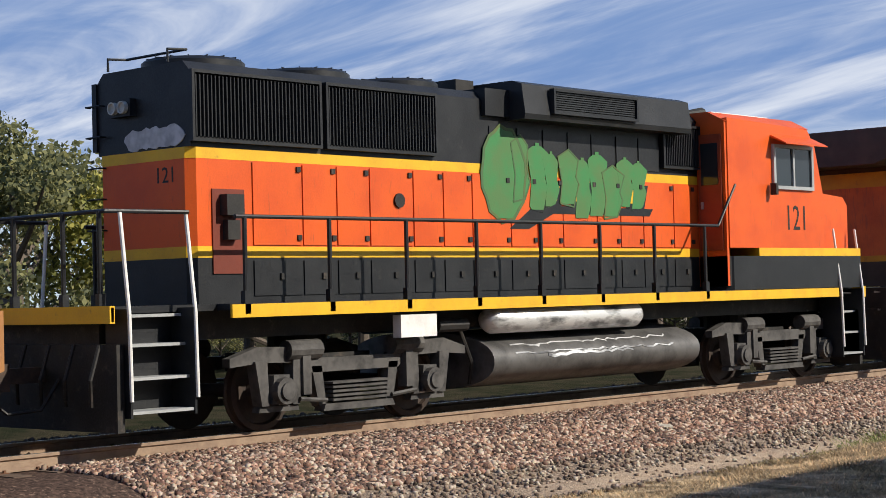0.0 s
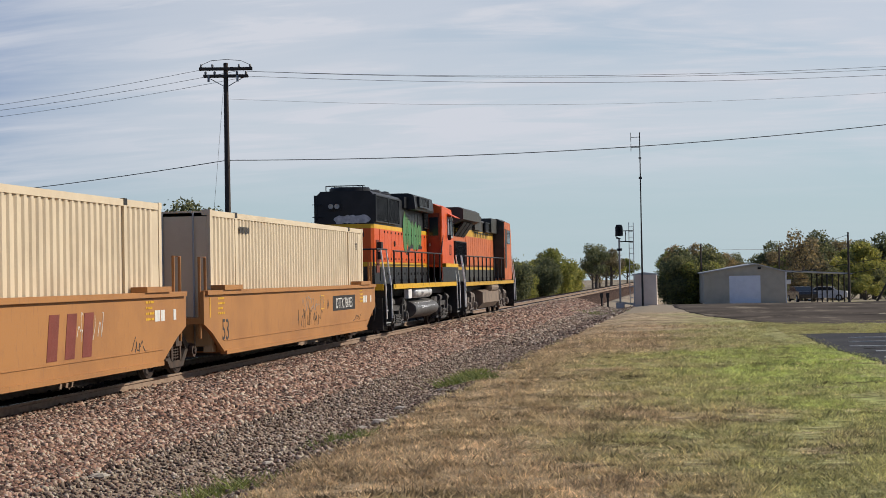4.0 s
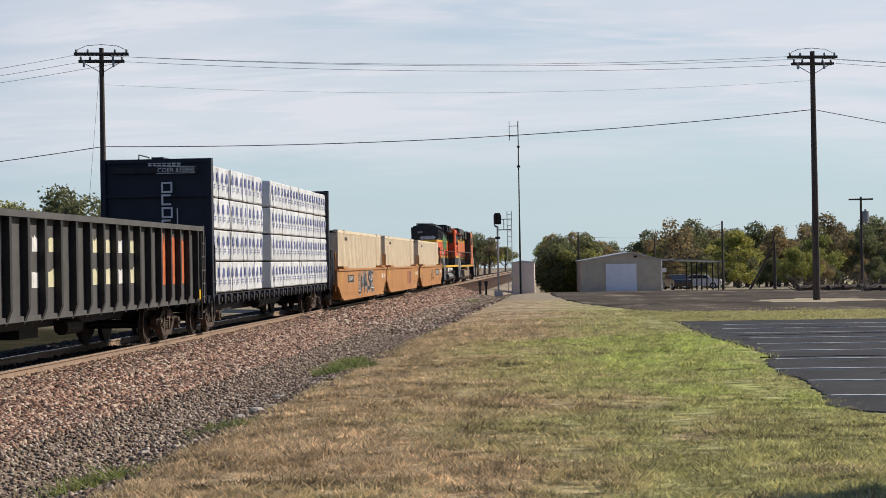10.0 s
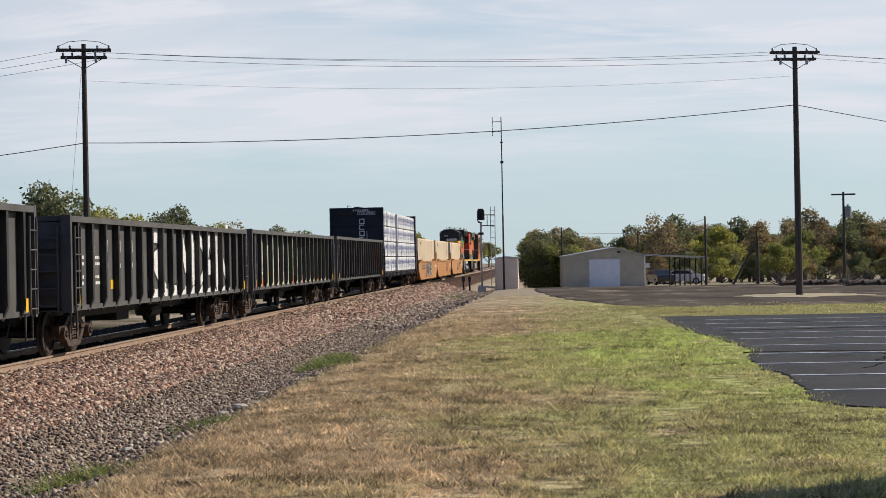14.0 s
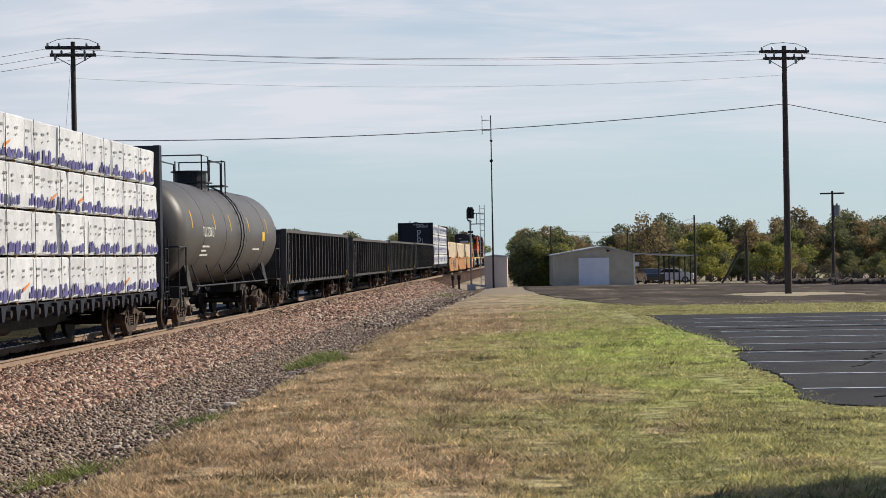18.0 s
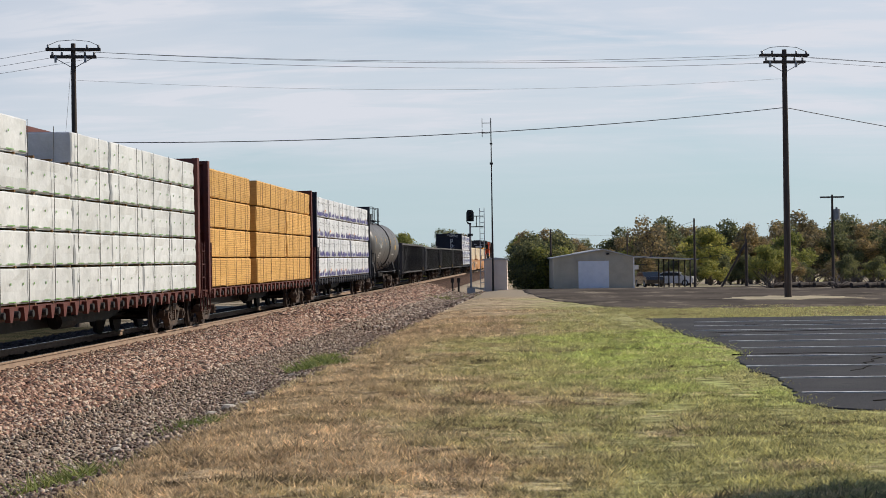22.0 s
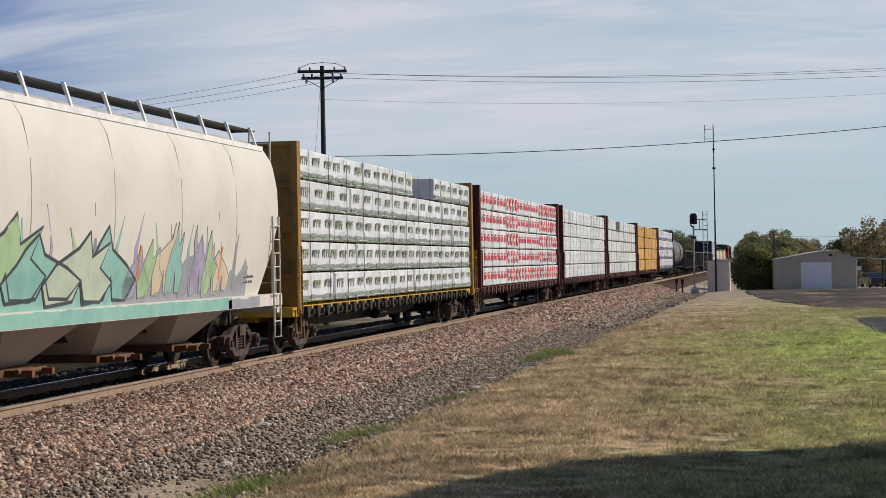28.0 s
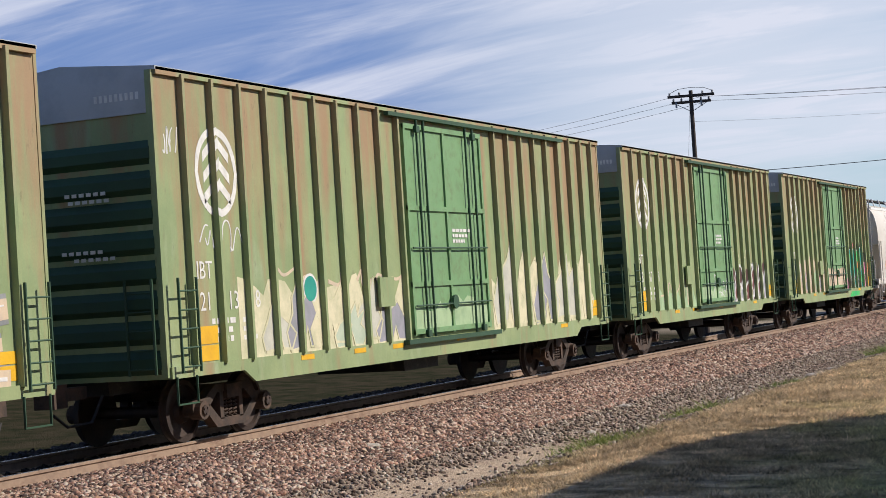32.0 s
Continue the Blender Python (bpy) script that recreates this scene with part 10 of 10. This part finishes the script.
# closing belts far off
for i in range(60):
    a = radians(-75 + i * 4.2)
    d = rr.uniform(330, 420)
    if -7 < math.degrees(a) < -1:
        continue
    place(FAR[rr.choice((0, 1, 2))], d * math.sin(a), d * math.cos(a), rr.uniform(1.2, 1.7), rr.uniform(0, 360), 0.8)


# -- brush pile --
def brush_pile(x, y):
    b = thing("brush_pile", "heap of cut branches and logs on the lot", "brush pile", pose(x, y, lie(y)))
    rb = random.Random(4)
    for k in range(46):
        a, ln = rb.uniform(0, 6.28), rb.uniform(0.8, 2.6)
        x0, y0 = rb.uniform(-2.8, 2.8), rb.uniform(-1.0, 1.0)
        e = (x0 + ln * math.cos(a), y0 + ln * math.sin(a) * 0.5, rb.uniform(0.2, 1.9 - abs(x0) * 0.3))
        m = tuple((p + q) / 2 + rb.uniform(-0.15, 0.15) for p, q in zip((x0, y0, 0.1), e))
        part("branch", Geo().cyl((x0, y0, 0.05), m, 0.035, 5, 0.025).cyl(m, e, 0.025, 5, 0.008), BARK, b)
    for k in range(5):
        part("log", Geo().cyl((-2.5 + k, -0.6, 0.2), (-1.2 + k * 1.05, 0.4, 0.25), 0.18, 10), CREOSOTE, b)


brush_pile(21.2, 113.0)
brush_pile(17.6, 118.0)

# -- building that shades the lawn, behind and right of the camera --
STUCCO = material("brown brick wall", (0.20, 0.13, 0.10), (0.15, 0.10, 0.08), 0.85, scale=1.0)
outline = [(6.3, -30), (26, -30), (26, 20.0), (12.5, 19.4), (9.4, 19.0), (7.9, 17.9), (6.9, 16.0), (6.3, 13.6)]
hall = thing("hall", "plain brown brick hall beside the car park", "building", pose(0, 0, -0.4))
part("wall", Geo().prism(outline, 2, -0.2, 6.9), STUCCO, hall)
part("roof", Geo().prism([(x + (0.12 if x > 20 else -0.08), y) for x, y in outline], 2, 6.9, 7.15), GALV, hall)


# -- lawn blades, tufts and loose stones --
def blade_material():
    m = bpy.data.materials.new("lawn blades")
    m.use_nodes = True
    kit = node_kit(m)
    nt, lk, tex, rng, mixc, calc, sep = kit
    bs = nt["Principled BSDF"]
    col = lawn_colour(kit, 1.12)
    ge = nt.new("ShaderNodeNewGeometry")
    col = mixc(1.0, col, mixc(ge.outputs["Random Per Island"], (0.6, 0.62, 0.58), (1.45, 1.38, 1.3)), "MULTIPLY")
    lk.new(col, bs.inputs["Base Color"])
    bs.inputs["Roughness"].default_value = 0.8
    see_through(m, col)
    return m


def blades(name, n, zone, tall, mat, seed, label):
    rg = np.random.default_rng(seed)
    x, y = zone(rg, n)
    n = len(x)
    z = np.array([rolled(a, b) for a, b in zip(x, y)])
    mound = np.sin(x * 2.3 + np.sin(y * 0.9) * 1.7) * np.sin(y * 1.1 + np.sin(x * 1.6) * 2.1) + 0.6 * np.sin(x * 6.1 + y * 1.9) * np.sin(y * 3.7 - x * 2.2)
    h = tall * rg.uniform(0.4, 1.4, n) * np.clip(0.95 + 0.5 * mound, 0.3, 2.0)
    a = rg.uniform(0, 6.283, n)
    w = 0.010 + 0.00022 * np.maximum(y, 0)
    lx, ly = rg.normal(0, 1.1, n) * h, rg.normal(0, 1.1, n) * h
    dx, dy = np.cos(a) * w, np.sin(a) * w
    V = np.stack([np.stack([x - dx, y - dy, z - 0.01], 1), np.stack([x + dx, y + dy, z - 0.01], 1), np.stack([x + lx, y + ly, z + h], 1)], 1)
    me = bpy.data.meshes.new(name)
    me.vertices.add(3 * n), me.loops.add(3 * n), me.polygons.add(n)
    me.vertices.foreach_set("co", V.reshape(-1))
    me.loops.foreach_set("vertex_index", np.arange(3 * n, dtype=np.int32))
    me.polygons.foreach_set("loop_start", np.arange(0, 3 * n, 3, dtype=np.int32))
    me.polygons.foreach_set("loop_total", np.full(n, 3, dtype=np.int32))
    me.update(calc_edges=True)
    me.materials.append(mat)
    return tagged(new(name, me), label, "grass", kind="stuff")


def lawn_zone(y0, y1):
    def zone(rg, n):
        y = y0 * (y1 / y0) ** rg.uniform(0, 1, n)
        x = -4.9 + (9.5 + 0.12 * np.maximum(y - 25, 0)) * rg.uniform(0, 1, n)
        lot = np.interp(y, LOT_Y + (59.6,), LOT_X + (99,))
        keep = (x < lot + rg.normal(0.06, 0.16, n)) & (x > -4.75 + rg.normal(0, 0.3, n))
        return x[keep], y[keep]
    return zone


BLADE = blade_material()
def near_zone(rg, n):
    y = rg.uniform(-3, 9, n)
    x = -4.7 + 8.5 * rg.uniform(0, 1, n)
    return x, y


blades("grass", 70000, near_zone, 0.04, BLADE, 60, "short dry lawn grass in shade")
blades("grass", 170000, lawn_zone(8, 30), 0.038, BLADE, 61, "short dry autumn lawn grass")
blades("grass", 90000, lawn_zone(30, 74), 0.045, BLADE, 62, "short green and straw lawn grass")


def tuft_zone(rg, n):
    """Clumps of longer grass, scattered unevenly over the lawn."""
    m = n // 26
    y = 8 * (58 / 8) ** rg.uniform(0, 1, m)
    x = -4.6 + 7.4 * rg.uniform(0, 1, m)
    x, y = np.repeat(x, 26), np.repeat(y, 26)
    r = rg.uniform(0.05, 0.2, m).repeat(26)
    return x + rg.normal(0, 1, len(x)) * r, y + rg.normal(0, 1, len(y)) * r * 0.6


blades("grass", 60000, tuft_zone, 0.075, BLADE, 64, "clumps of longer lawn grass")


def verge_zone(rg, n):
    return 3.0 + 60 * rg.uniform(0, 1, n) ** 1.5, rg.uniform(59.4, 70.3, n)


blades("grass", 70000, verge_zone, 0.05, BLADE, 63, "strip of dry grass between two lots")


def weed_zone(cx, cy, r):
    def zone(rg, n):
        return cx + rg.normal(0, r, n), cy + rg.normal(0, r * 1.6, n)
    return zone


WEED = leaf_material("weed leaves", (0.10, 0.14, 0.04), (0.20, 0.25, 0.07), (0.34, 0.34, 0.13))
for cx, cy, r, n in ((-5.0, 37.5, 0.28, 900), (-5.4, 41, 0.2, 350), (-5.3, 18.5, 0.25, 400), (-5.0, 24.0, 0.2, 260), (-6.6, 110, 0.8, 700), (-4.9, 12.0, 0.3, 500)):
    blades("weed_tuft", n, weed_zone(cx, cy, r), 0.13, WEED, int(cy), "small green weed tuft in the gravel")
ROCK = material("pale limestone", (0.46, 0.41, 0.34), (0.30, 0.27, 0.22), 0.9, scale=6)
for x, y, s in ((-5.0, 26.8, 0.13), (-5.15, 26.2, 0.08), (-4.85, 27.3, 0.07), (-5.3, 30.5, 0.09), (-5.6, 22.0, 0.07), (-6.3, 15.5, 0.09), (-5.2, 35.0, 0.08), (-7.0, 19.5, 0.09), (-8.4, 11.5, 0.10)):
    q = random.Random(int(y * 10))
    ring = 9
    vs = [(0, 0, -0.35 * s)]
    for z, r in ((-0.3, 0.9), (0.05, 1.1), (0.35, 0.75)):
        vs += [(s * r * q.uniform(0.75, 1.2) * math.cos(6.283 * k / ring) * 1.25, s * r * q.uniform(0.75, 1.2) * math.sin(6.283 * k / ring), s * z * q.uniform(0.8, 1.2)) for k in range(ring)]
    vs.append((0, 0, 0.45 * s))
    fs = [(0, 1 + (k + 1) % ring, 1 + k) for k in range(ring)] + [(len(vs) - 1, 1 + 2 * ring + k, 1 + 2 * ring + (k + 1) % ring) for k in range(ring)]
    for lv in range(2):
        fs += [(1 + lv * ring + k, 1 + lv * ring + (k + 1) % ring, 1 + (lv + 1) * ring + (k + 1) % ring, 1 + (lv + 1) * ring + k) for k in range(ring)]
    r_ob = solid("rock", Geo().add(vs, fs), ROCK, "pale rough rock lying in the gravel", "rock", group="rocks beside the line")
    r_ob.matrix_basis = pose(x, y, max(ground_z(x, y), float(bed_z(x))) + 0.02, 0, 0, q.uniform(0, 90))


# ---- motion ----
TRAVEL = (-1.3, 23.5, 48.48, 73.29, 98.19, 123.08, 147.92, 173.11, 198.57, 224.26, 249.93, 275.5, 301.2, 326.2, 351.28, 376.82, 402.66)


def gone(t):
    """Metres that the train has run at t seconds: a smooth curve through TRAVEL, one value every two seconds."""
    i = min(int(t / 2), len(TRAVEL) - 2)
    u = t / 2 - i
    b, c = TRAVEL[i], TRAVEL[i + 1]
    a = TRAVEL[i - 1] if i else 2 * b - c
    d = TRAVEL[i + 2] if i + 2 < len(TRAVEL) else 2 * c - b
    return 0.5 * (2 * b + (c - a) * u + (2 * a - 5 * b + 4 * c - d) * u ** 2 + (3 * b - 3 * c + d - a) * u ** 3)


def ride(centre, half, t):
    """Pose of a vehicle whose middle starts at centre, resting on truck pivots half metres either way."""
    s = centre + gone(t)
    xa, ya, _ = track_at(s - half)
    xb, yb, _ = track_at(s + half)
    return pose((xa + xb) / 2, (ya + yb) / 2, 0, 0, 0, math.degrees(math.atan2(-(xb - xa), yb - ya)))


def motions():
    for ob, centre, half in TRAIN:
        walk(ob, [(t, ride(centre, half, t)) for t in range(33)])
    # every wheelset rolls with the distance run: a row every twentieth of a second is less than 90 degrees
    ticks = [k / 20 for k in range(641)]
    run = [gone(t) for t in ticks]
    for ob, y, r in WHEELS:
        walk(ob, [(t, pose(0, y, r, -math.degrees(d / r) % 360.0)) for t, d in zip(ticks, run)])


motions()
